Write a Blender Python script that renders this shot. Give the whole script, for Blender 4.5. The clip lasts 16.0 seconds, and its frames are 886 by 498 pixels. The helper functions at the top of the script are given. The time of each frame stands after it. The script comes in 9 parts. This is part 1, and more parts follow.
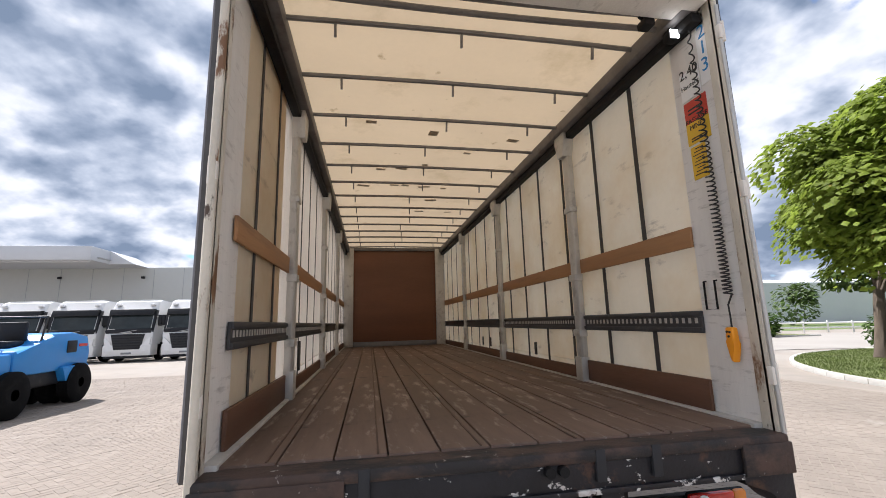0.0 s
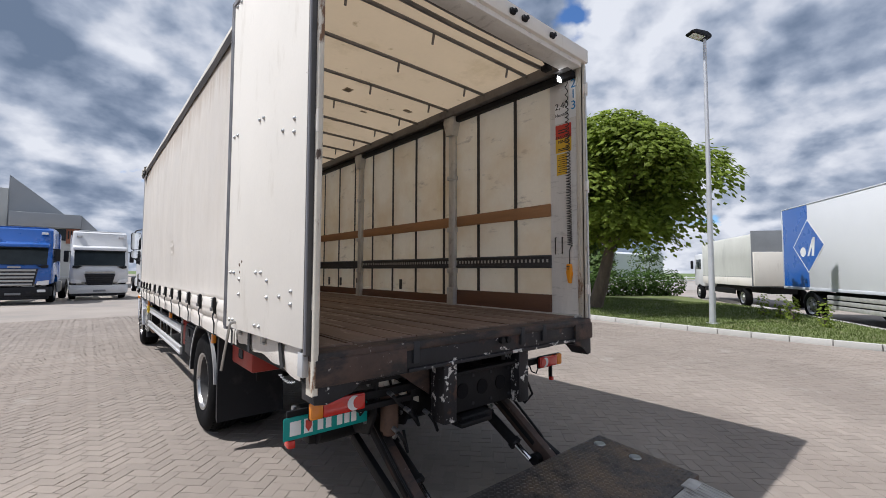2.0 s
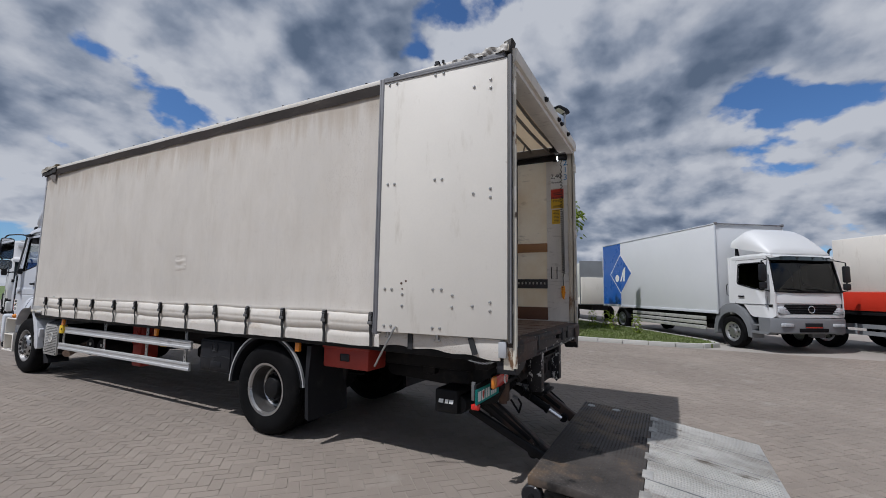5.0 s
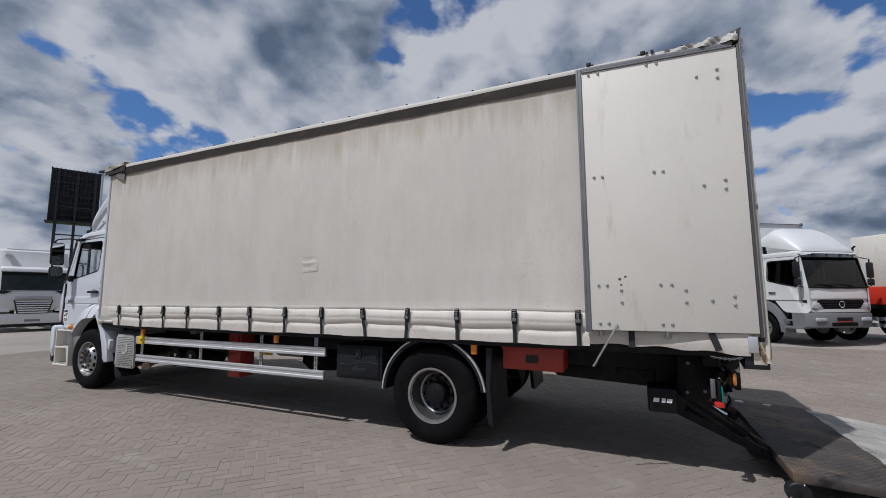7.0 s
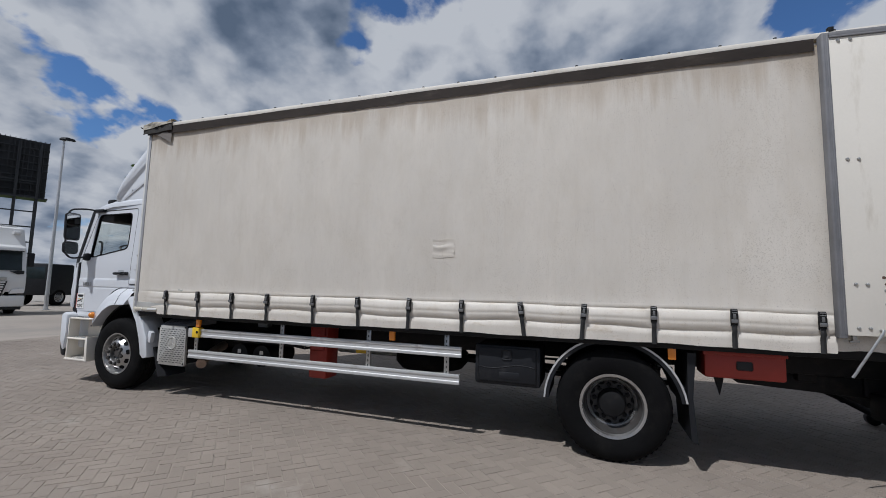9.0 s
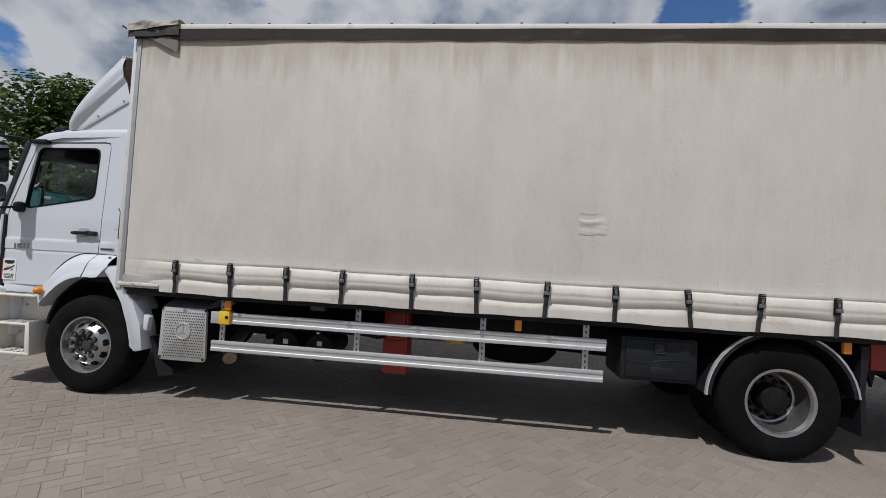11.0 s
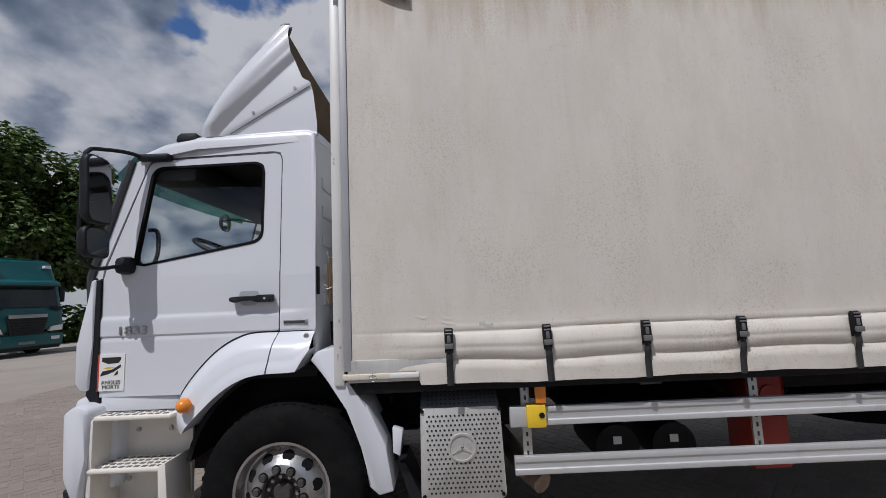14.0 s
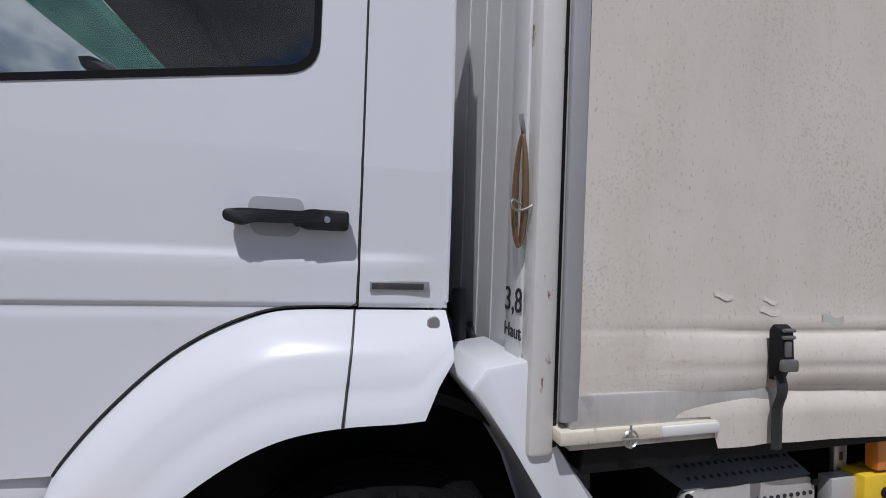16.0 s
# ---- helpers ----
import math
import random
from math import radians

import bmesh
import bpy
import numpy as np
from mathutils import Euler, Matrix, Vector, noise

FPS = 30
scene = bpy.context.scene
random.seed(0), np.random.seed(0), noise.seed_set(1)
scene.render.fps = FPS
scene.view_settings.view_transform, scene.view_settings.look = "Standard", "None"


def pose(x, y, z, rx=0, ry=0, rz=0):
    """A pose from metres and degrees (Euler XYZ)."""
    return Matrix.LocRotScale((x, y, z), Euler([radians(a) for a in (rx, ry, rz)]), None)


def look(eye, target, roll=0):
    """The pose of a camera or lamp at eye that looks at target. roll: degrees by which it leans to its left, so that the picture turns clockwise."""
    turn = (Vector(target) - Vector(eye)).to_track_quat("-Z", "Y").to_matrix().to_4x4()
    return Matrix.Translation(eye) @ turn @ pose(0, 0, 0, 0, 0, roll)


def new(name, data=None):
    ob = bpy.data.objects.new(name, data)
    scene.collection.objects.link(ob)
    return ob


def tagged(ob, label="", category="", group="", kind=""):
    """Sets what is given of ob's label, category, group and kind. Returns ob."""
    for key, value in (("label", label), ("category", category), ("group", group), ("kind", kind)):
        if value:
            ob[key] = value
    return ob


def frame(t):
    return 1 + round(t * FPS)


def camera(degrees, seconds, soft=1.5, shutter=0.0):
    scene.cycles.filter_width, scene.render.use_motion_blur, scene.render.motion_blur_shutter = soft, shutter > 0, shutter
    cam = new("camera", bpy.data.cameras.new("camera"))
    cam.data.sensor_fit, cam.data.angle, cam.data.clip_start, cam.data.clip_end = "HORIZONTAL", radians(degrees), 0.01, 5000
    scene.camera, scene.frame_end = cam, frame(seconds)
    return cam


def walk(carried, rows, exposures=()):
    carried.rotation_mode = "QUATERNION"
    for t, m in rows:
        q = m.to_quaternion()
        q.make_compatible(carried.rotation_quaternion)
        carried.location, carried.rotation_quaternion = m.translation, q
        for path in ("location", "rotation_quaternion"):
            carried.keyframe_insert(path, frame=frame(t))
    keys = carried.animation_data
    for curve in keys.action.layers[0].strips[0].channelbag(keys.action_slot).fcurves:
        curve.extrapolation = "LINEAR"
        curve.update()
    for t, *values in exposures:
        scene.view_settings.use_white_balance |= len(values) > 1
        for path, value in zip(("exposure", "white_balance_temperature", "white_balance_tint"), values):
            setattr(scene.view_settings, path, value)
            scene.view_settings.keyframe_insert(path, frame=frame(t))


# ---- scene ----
cam = camera(93.0, 16.0, soft=0.9)
PATH = [
    (0, (-0.629, -1.783, 1.747), (-0.286, 0.157, 2.091), -1.5),
    (0.5, (-0.911, -1.804, 1.709), (-0.337, 0.09, 2.0), 0.4),
    (1, (-1.263, -1.916, 1.668), (-0.311, -0.172, 1.9), 0.8),
    (1.5, (-1.665, -1.902, 1.633), (-0.496, -0.286, 1.788), -0.6),
    (2, (-2.147, -2.041, 1.618), (-0.858, -0.516, 1.722), 0.2),
    (2.5, (-2.566, -2.046, 1.618), (-1.101, -0.689, 1.729), -3.0),
    (3, (-3.022, -2.031, 1.622), (-1.433, -0.822, 1.743), -1.6),
    (3.5, (-3.435, -1.96, 1.623), (-1.81, -0.804, 1.775), -0.6),
    (3.7, (-3.588, -1.872, 1.614), (-1.946, -0.743, 1.782), -0.6),
    (5.8, (-4.839, -0.378, 1.563), (-3.051, 0.494, 1.77), 1.0),
    (6, (-4.898, -0.167, 1.544), (-3.108, 0.701, 1.76), 0.6),
    (6.5, (-5.107, 0.36, 1.539), (-3.307, 1.204, 1.757), 0.4),
    (7, (-5.263, 0.875, 1.517), (-3.455, 1.702, 1.739), -0.2),
    (7.5, (-5.39, 1.424, 1.515), (-3.569, 2.222, 1.732), -0.5),
    (8, (-5.475, 1.938, 1.483), (-3.648, 2.723, 1.697), 0.9),
    (8.5, (-5.44, 2.486, 1.489), (-3.6, 3.242, 1.698), 0.7),
    (8.7, (-5.412, 2.712, 1.493), (-3.556, 3.433, 1.693), 1.0),
    (10.8, (-5.062, 5.115, 1.508), (-3.079, 5.355, 1.598), 2.4),
    (11, (-5.035, 5.342, 1.504), (-3.048, 5.559, 1.569), 3.1),
    (11.5, (-4.931, 5.865, 1.523), (-2.941, 6.052, 1.581), 2.0),
    (12, (-4.781, 6.44, 1.561), (-2.787, 6.526, 1.686), 1.5),
    (12.5, (-4.611, 6.944, 1.57), (-2.621, 6.983, 1.772), 1.5),
    (13, (-4.342, 7.436, 1.593), (-2.355, 7.466, 1.818), 1.0),
    (13.5, (-4.086, 7.902, 1.575), (-2.099, 7.922, 1.801), 0.6),
    (14, (-3.742, 8.323, 1.574), (-1.755, 8.325, 1.796), -2.5),
    (14.5, (-3.398, 8.72, 1.562), (-1.407, 8.735, 1.753), 0.7),
    (15, (-2.977, 9.034, 1.571), (-0.982, 8.969, 1.7), 0.0),
    (15.5, (-2.557, 9.291, 1.557), (-0.588, 8.954, 1.652), 0.7),
    (16, (-2.127, 9.436, 1.538), (-0.192, 8.931, 1.564), 2.1),
]
walk(cam, [(t, look(eye, target, roll)) for t, eye, target, roll in PATH], exposures=[(0.0, 0.74, 6150, 14), (1.0, 0.52, 6130, 14), (2.0, 0.13, 5950, 13), (3.0, -0.20, 5850, 12), (3.7, -0.36, 5850, 12), (6.0, -0.57, 5850, 13), (8.7, -0.58, 5850, 11), (11.0, -0.54, 6020, 11), (13.0, -0.63, 6020, 13), (15.0, -0.66, 5930, 15), (16.0, -0.68, 5900, 15)])

# ---- world, sun ----
SUN_DIR = Vector((-0.53, 0.31, 1.0)).normalized()
world = bpy.data.worlds.new("world")
scene.world = world
world.use_nodes = True
wn = world.node_tree.nodes
wl = world.node_tree.links
wn.clear()


def wmath(op, a, b=None):
    n = wn.new("ShaderNodeMath")
    n.operation = op
    for i, v in enumerate((a, b)):
        if v is None:
            continue
        if isinstance(v, (int, float)):
            n.inputs[i].default_value = v
        else:
            wl.new(v, n.inputs[i])
    return n.outputs[0]


sky = wn.new("ShaderNodeTexSky")
sky.sky_type = "NISHITA"
sky.sun_disc = False
sky.sun_elevation = math.asin(SUN_DIR.z)
sky.sun_rotation = math.atan2(SUN_DIR.x, SUN_DIR.y)
sky.dust_density = 0.5
sky.ozone_density = 2.5
coord = wn.new("ShaderNodeTexCoord")
split = wn.new("ShaderNodeSeparateXYZ")
wl.new(coord.outputs["Generated"], split.inputs[0])
# cloud layer: directions thrown on a high plane, so that the clouds flatten towards the horizon
lift = wmath("ADD", wmath("MAXIMUM", split.outputs[2], 0.0), 0.42)
flat = wn.new("ShaderNodeCombineXYZ")
wl.new(wmath("DIVIDE", split.outputs[0], lift), flat.inputs[0])
wl.new(wmath("DIVIDE", split.outputs[1], lift), flat.inputs[1])
flat.inputs[2].default_value = 3.7


def wnoise(scale, detail, rough, shift):
    m = wn.new("ShaderNodeMapping")
    m.inputs["Location"].default_value = shift
    wl.new(flat.outputs[0], m.inputs[0])
    n = wn.new("ShaderNodeTexNoise")
    n.inputs["Scale"].default_value, n.inputs["Detail"].default_value, n.inputs["Roughness"].default_value = scale, detail, rough
    n.inputs["Distortion"].default_value = 0.1
    wl.new(m.outputs[0], n.inputs["Vector"])
    return n.outputs[0]


def wramp(fac, stops):
    r = wn.new("ShaderNodeValToRGB")
    while len(r.color_ramp.elements) < len(stops):
        r.color_ramp.elements.new(0.5)
    for e, (p, c) in zip(r.color_ramp.elements, stops):
        e.position, e.color = p, (*c, 1)
    wl.new(fac, r.inputs[0])
    return r.outputs[0]


def wbillow(scale, shift):
    """Rounded heads: smooth cells turned inside out."""
    m = wn.new("ShaderNodeMapping")
    m.inputs["Location"].default_value = shift
    wl.new(flat.outputs[0], m.inputs[0])
    warp = wn.new("ShaderNodeTexNoise")
    warp.inputs["Scale"].default_value, warp.inputs["Detail"].default_value = scale * 0.9, 4
    wl.new(m.outputs[0], warp.inputs["Vector"])
    add = wn.new("ShaderNodeVectorMath")
    add.operation = "MULTIPLY_ADD"
    add.inputs[1].default_value = (0.35, 0.35, 0.35)
    wl.new(warp.outputs["Color"], add.inputs[0])
    wl.new(m.outputs[0], add.inputs[2])
    v = wn.new("ShaderNodeTexVoronoi")
    v.feature = "SMOOTH_F1"
    v.inputs["Scale"].default_value, v.inputs["Smoothness"].default_value = scale, 0.6
    wl.new(add.outputs[0], v.inputs["Vector"])
    return wmath("SUBTRACT", 0.62, v.outputs["Distance"])


def cloud_mass(dx, dy):
    """Thickness of the cloud layer, with the whole pattern moved by dx, dy."""
    big = wmath("MULTIPLY", wnoise(1.1, 2, 0.5, (7.3 + dx, 2.4 + dy, 0)), 0.36)
    fine = wmath("MULTIPLY", wnoise(3.1, 15, 0.54, (2.3 + dx, 0.4 + dy, 0)), 0.38)
    heads = wmath("MULTIPLY", wbillow(2.4, (1.7 + dx, 4.2 + dy, 0)), 0.26)
    curls = wmath("MULTIPLY", wbillow(6.5, (0.6 + dx, 1.9 + dy, 0)), 0.13)
    return wmath("ADD", wmath("ADD", big, fine), wmath("ADD", heads, curls))


density = cloud_mass(0.0, 0.0)
# towards the sun the heads are lit, away from it they fall into their own shade
lit = wmath("SUBTRACT", density, cloud_mass(-0.055, 0.032))
cover = wramp(density, [(0.312, (0, 0, 0)), (0.338, (1, 1, 1))])
core = wramp(wmath("SUBTRACT", density, wmath("MULTIPLY", lit, 1.9)), [(0.31, (1.12, 1.12, 1.11)), (0.385, (0.86, 0.885, 0.925)), (0.445, (0.57, 0.63, 0.72)), (0.505, (0.37, 0.435, 0.54)), (0.58, (0.22, 0.285, 0.385))])
skymul = wn.new("ShaderNodeVectorMath")
skymul.operation = "MULTIPLY"
skymul.inputs[1].default_value = (0.125, 0.160, 0.195)
wl.new(sky.outputs[0], skymul.inputs[0])
wmix = wn.new("ShaderNodeMix")
wmix.data_type = "RGBA"
wl.new(cover, wmix.inputs["Factor"])
wl.new(skymul.outputs[0], wmix.inputs["A"])
wl.new(core, wmix.inputs["B"])
back = wn.new("ShaderNodeBackground")
back.inputs["Strength"].default_value = 0.66
wl.new(wmix.outputs["Result"], back.inputs["Color"])
wout = wn.new("ShaderNodeOutputWorld")
wl.new(back.outputs[0], wout.inputs[0])

sun = new("sun", bpy.data.lights.new("sun", "SUN"))
sun.data.energy, sun.data.angle, sun.data.color = 4.85, radians(0.53), (1.0, 0.96, 0.89)
sun.matrix_world = look(SUN_DIR * 60, (0, 0, 0))

# ---- materials ----
MATS = {}


def mat(name, c, rough=0.5, metal=0.0, var=0.1, vs=1.3, gs=45.0, bump=0.04, c2=None, s2=4.0, lo=0.55, hi=0.62, detail2=8.0, rough2=None,
        stretch=(1, 1, 1), stretch2=(1, 1, 1), rand=0.0, island=0.0, coat=0.0, through_light=0.0, emit=0.0, spec=0.5, c3=None, s3=3.0, lo3=0.6, hi3=0.7, stretch3=(1, 1, 1)):
    """A painted or raw surface: two scales of tone, grain relief, and up to two layers of stains or wear."""
    m = bpy.data.materials.new(name)
    m.use_nodes = True
    nt = m.node_tree
    N, L = nt.nodes, nt.links
    bsdf = N["Principled BSDF"]
    co = N.new("ShaderNodeTexCoord").outputs["Object"]

    def noise(scale, detail, st, rgh=0.6):
        mp = N.new("ShaderNodeMapping")
        mp.inputs["Scale"].default_value = st
        L.new(co, mp.inputs[0])
        n = N.new("ShaderNodeTexNoise")
        n.inputs["Scale"].default_value, n.inputs["Detail"].default_value, n.inputs["Roughness"].default_value = scale, detail, rgh
        L.new(mp.outputs[0], n.inputs["Vector"])
        return n.outputs[0]

    def ramp(f, lo, hi):
        r = N.new("ShaderNodeMapRange")
        r.inputs[1].default_value, r.inputs[2].default_value = lo, hi
        L.new(f, r.inputs[0])
        return r.outputs[0]

    def mix(f, a, b, mode="MIX"):
        x = N.new("ShaderNodeMix")
        x.data_type, x.blend_type = "RGBA", mode
        for key, v in (("Factor", f), ("A", a), ("B", b)):
            if isinstance(v, tuple):
                x.inputs[key].default_value = (*v, 1)
            elif isinstance(v, (int, float)):
                x.inputs[key].default_value = v
            else:
                L.new(v, x.inputs[key])
        return x.outputs["Result"]

    def tone(k):
        return tuple(min(1.0, v * k) for v in c)

    broad = noise(vs, 4, stretch)
    grain = noise(gs, 3, stretch)
    col = mix(ramp(broad, 0.3, 0.7), tone(1 - var), tone(1 + var))
    col = mix(ramp(grain, 0.25, 0.75), mix(1.0, col, (1 - var * 0.6,) * 3, "MULTIPLY"), col)
    if rand or island:
        if rand:
            r = N.new("ShaderNodeObjectInfo").outputs["Random"]
            k = rand
        else:
            r = N.new("ShaderNodeNewGeometry").outputs["Random Per Island"]
            k = island
        col = mix(1.0, col, mix(r, (1 - k,) * 3, (1.0,) * 3), "MULTIPLY")
    rgh = rough
    if c2 is not None:
        f2 = ramp(noise(s2, detail2, stretch2, 0.65), lo, hi)
        col = mix(f2, col, c2)
        if rough2 is not None:
            mr = N.new("ShaderNodeMapRange")
            mr.inputs[3].default_value, mr.inputs[4].default_value = rough, rough2
            L.new(f2, mr.inputs[0])
            rgh = mr.outputs[0]
    if c3 is not None:
        col = mix(ramp(noise(s3, 7, stretch3, 0.6), lo3, hi3), col, c3)
    L.new(col, bsdf.inputs["Base Color"])
    if isinstance(rgh, float):
        rr = N.new("ShaderNodeMapRange")
        rr.inputs[3].default_value, rr.inputs[4].default_value = max(0.02, rgh - 0.08), min(1.0, rgh + 0.08)
        L.new(broad, rr.inputs[0])
        rgh = rr.outputs[0]
    L.new(rgh, bsdf.inputs["Roughness"])
    bsdf.inputs["Metallic"].default_value = metal
    bsdf.inputs["Specular IOR Level"].default_value = spec
    bsdf.inputs["Coat Weight"].default_value = coat
    bsdf.inputs["Coat Roughness"].default_value = 0.08
    if bump:
        b = N.new("ShaderNodeBump")
        b.inputs["Strength"].default_value, b.inputs["Distance"].default_value = min(1.0, bump * 8), 0.004
        L.new(grain, b.inputs["Height"])
        L.new(b.outputs[0], bsdf.inputs["Normal"])
    if emit:
        L.new(col, bsdf.inputs["Emission Color"])
        bsdf.inputs["Emission Strength"].default_value = emit
    if through_light:
        t = N.new("ShaderNodeBsdfTranslucent")
        L.new(col, t.inputs["Color"])
        ms = N.new("ShaderNodeMixShader")
        ms.inputs[0].default_value = through_light
        L.new(bsdf.outputs[0], ms.inputs[1])
        L.new(t.outputs[0], ms.inputs[2])
        L.new(ms.outputs[0], N["Material Output"].inputs[0])
    MATS[name] = m
    return m


def glassy(name, tint, rough=0.02, dark=0.0):
    """Thin vehicle glass: clear with a tint and a Fresnel gloss."""
    m = bpy.data.materials.new(name)
    m.use_nodes = True
    N, L = m.node_tree.nodes, m.node_tree.links
    N.remove(N["Principled BSDF"])
    tr = N.new("ShaderNodeBsdfTransparent")
    tr.inputs[0].default_value = (*tint, 1)
    gl = N.new("ShaderNodeBsdfGlossy")
    gl.inputs["Roughness"].default_value = rough
    fr = N.new("ShaderNodeLayerWeight")
    fr.inputs[0].default_value = 0.5
    p5 = N.new("ShaderNodeMath")
    p5.operation = "POWER"
    p5.inputs[1].default_value = 5.0
    L.new(fr.outputs["Facing"], p5.inputs[0])
    sch = N.new("ShaderNodeMath")
    sch.operation = "MULTIPLY_ADD"
    sch.inputs[1].default_value, sch.inputs[2].default_value = 0.93, 0.045
    L.new(p5.outputs[0], sch.inputs[0])
    mx = N.new("ShaderNodeMixShader")
    L.new(sch.outputs[0], mx.inputs[0])
    L.new(tr.outputs[0], mx.inputs[1])
    L.new(gl.outputs[0], mx.inputs[2])
    L.new(mx.outputs[0], N["Material Output"].inputs[0])
    MATS[name] = m
    return m


TARP = mat("tarp_white", (0.785, 0.733, 0.66), 0.55, var=0.055, vs=1.6, gs=30, bump=0.02, stretch=(1, 1, 0.35), c2=(0.69, 0.635, 0.555), s2=3.6, lo=0.44, hi=0.80, detail2=14.0,
           stretch2=(1, 1.2, 0.5), c3=(0.50, 0.455, 0.41), s3=120, lo3=0.60, hi3=0.74, stretch3=(1, 1, 0.55), through_light=0.20)


def weather(m):
    """Grime washed down from the roof rail in drips of uneven length, pale wash streaks, and pits in worn patches."""
    N, L = m.node_tree.nodes, m.node_tree.links
    bsdf = N["Principled BSDF"]
    co = N.new("ShaderNodeTexCoord").outputs["Object"]
    sep = N.new("ShaderNodeSeparateXYZ")
    L.new(co, sep.inputs[0])

    def noise(scale, st, detail=5.0, rgh=0.6):
        mp = N.new("ShaderNodeMapping")
        mp.inputs["Scale"].default_value = st
        L.new(co, mp.inputs[0])
        n = N.new("ShaderNodeTexNoise")
        n.inputs["Scale"].default_value, n.inputs["Detail"].default_value, n.inputs["Roughness"].default_value = scale, detail, rgh
        L.new(mp.outputs[0], n.inputs["Vector"])
        return n.outputs[0]

    def calc(op, a, b):
        n = N.new("ShaderNodeMath")
        n.operation = op
        for k, v in enumerate((a, b)):
            if isinstance(v, (int, float)):
                n.inputs[k].default_value = v
            else:
                L.new(v, n.inputs[k])
        return n.outputs[0]

    def span(v, lo, hi, to=1.0):
        r = N.new("ShaderNodeMapRange")
        r.inputs[1].default_value, r.inputs[2].default_value, r.inputs[4].default_value = lo, hi, to
        L.new(v, r.inputs[0])
        return r.outputs[0]

    def tint(f, a, c):
        x = N.new("ShaderNodeMix")
        x.data_type, x.blend_type = "RGBA", "MULTIPLY"
        L.new(f, x.inputs["Factor"])
        L.new(a, x.inputs["A"])
        x.inputs["B"].default_value = (*c, 1)
        return x.outputs["Result"]

    col = bsdf.inputs["Base Color"].links[0].from_socket
    users = [k.to_socket for k in col.links]
    drip = calc("ADD", sep.outputs[2], calc("MULTIPLY", calc("SUBTRACT", noise(5.5, (1, 1, 0.05), 6.0, 0.7), 0.5), 1.15))
    out = tint(span(drip, 3.20, 3.48, 0.85), col, (0.78, 0.72, 0.655))
    streak = noise(16.0, (1, 1, 0.045), 6.0, 0.7)
    out = tint(span(streak, 0.54, 0.78, 0.7), out, (0.94, 0.92, 0.895))
    scuff = noise(11.0, (1, 0.45, 2.2), 9.0, 0.75)
    out = tint(span(scuff, 0.58, 0.74, 0.8), out, (0.90, 0.885, 0.87))
    pits = calc("MULTIPLY", span(noise(120.0, (1, 0.8, 0.9), 2.0), 0.56, 0.63), span(noise(1.6, (1, 1, 0.8), 4.0), 0.46, 0.60))
    out = tint(pits, out, (0.82, 0.805, 0.785))
    dirt = calc("MULTIPLY", span(noise(9.0, (1, 0.5, 1.6), 8.0, 0.7), 0.55, 0.72), span(sep.outputs[2], 1.55, 1.20, 0.9))
    out = tint(dirt, out, (0.78, 0.71, 0.62))
    for u in users:
        L.new(out, u)


weather(TARP)
TARP_IN = mat("tarp_inner", (0.86, 0.775, 0.61), 0.6, var=0.06, vs=1.1, gs=25, bump=0.02, c2=(0.42, 0.36, 0.28), s2=5.5, lo=0.60, hi=0.72, stretch2=(1, 0.4, 1.3), c3=(0.70, 0.55, 0.34), s3=1.3, lo3=0.40, hi3=0.72, through_light=0.42)
ROOFTARP = mat("roof_tarp", (0.71, 0.565, 0.385), 0.6, var=0.05, vs=0.8, gs=25, bump=0.02, c2=(0.50, 0.38, 0.22), s2=1.9, lo=0.56, hi=0.80, through_light=0.235, c3=(0.42, 0.30, 0.17), s3=4.5, lo3=0.66, hi3=0.74)
PATCH = mat("repair_patch", (0.42, 0.35, 0.26), 0.7, var=0.12)
PANEL = mat("panel_white", (0.725, 0.685, 0.615), 0.55, spec=0.3, var=0.05, vs=0.8, gs=50, bump=0.01, c2=(0.52, 0.47, 0.39), s2=5, lo=0.58, hi=0.80, stretch2=(1, 1, 0.25), c3=(0.33, 0.25, 0.18), s3=17, lo3=0.73, hi3=0.76, stretch3=(1, 0.7, 0.8))
PLY_GREY = mat("grey_plywood", (0.70, 0.675, 0.63), 0.7, var=0.10, vs=3, gs=60, bump=0.06, stretch=(1, 1, 0.2), c2=(0.42, 0.395, 0.36), s2=14, lo=0.56, hi=0.72, stretch2=(1, 0.4, 2.2), c3=(0.20, 0.18, 0.16), s3=30, lo3=0.70, hi3=0.74, stretch3=(1, 0.3, 1.8))
PAINT = mat("cab_white_paint", (0.635, 0.652, 0.685), 0.32, var=0.015, vs=0.6, gs=300, bump=0.0, coat=0.3, c2=(0.57, 0.56, 0.545), s2=2.2, lo=0.60, hi=0.92)
SHADE_PAINT = mat("recess_shade_paint", (0.40, 0.41, 0.43), 0.4, var=0.05, bump=0.0)
DEFLECT_IN = mat("deflector_inside_brown", (0.16, 0.11, 0.065), 0.8, var=0.25, vs=3, bump=0.05)
PAINT_OFF = mat("far_white_paint", (0.66, 0.66, 0.655), 0.35, var=0.03, bump=0.0, coat=0.3)
BLUE = mat("blue_paint", (0.012, 0.10, 0.40), 0.28, var=0.05, bump=0.0, coat=0.5)
BLUE_LIGHT = mat("roller_blue", (0.02, 0.22, 0.58), 0.4, var=0.06, bump=0.0)
TEAL = mat("teal_paint", (0.0, 0.082, 0.088), 0.35, var=0.05, bump=0.0, coat=0.2)
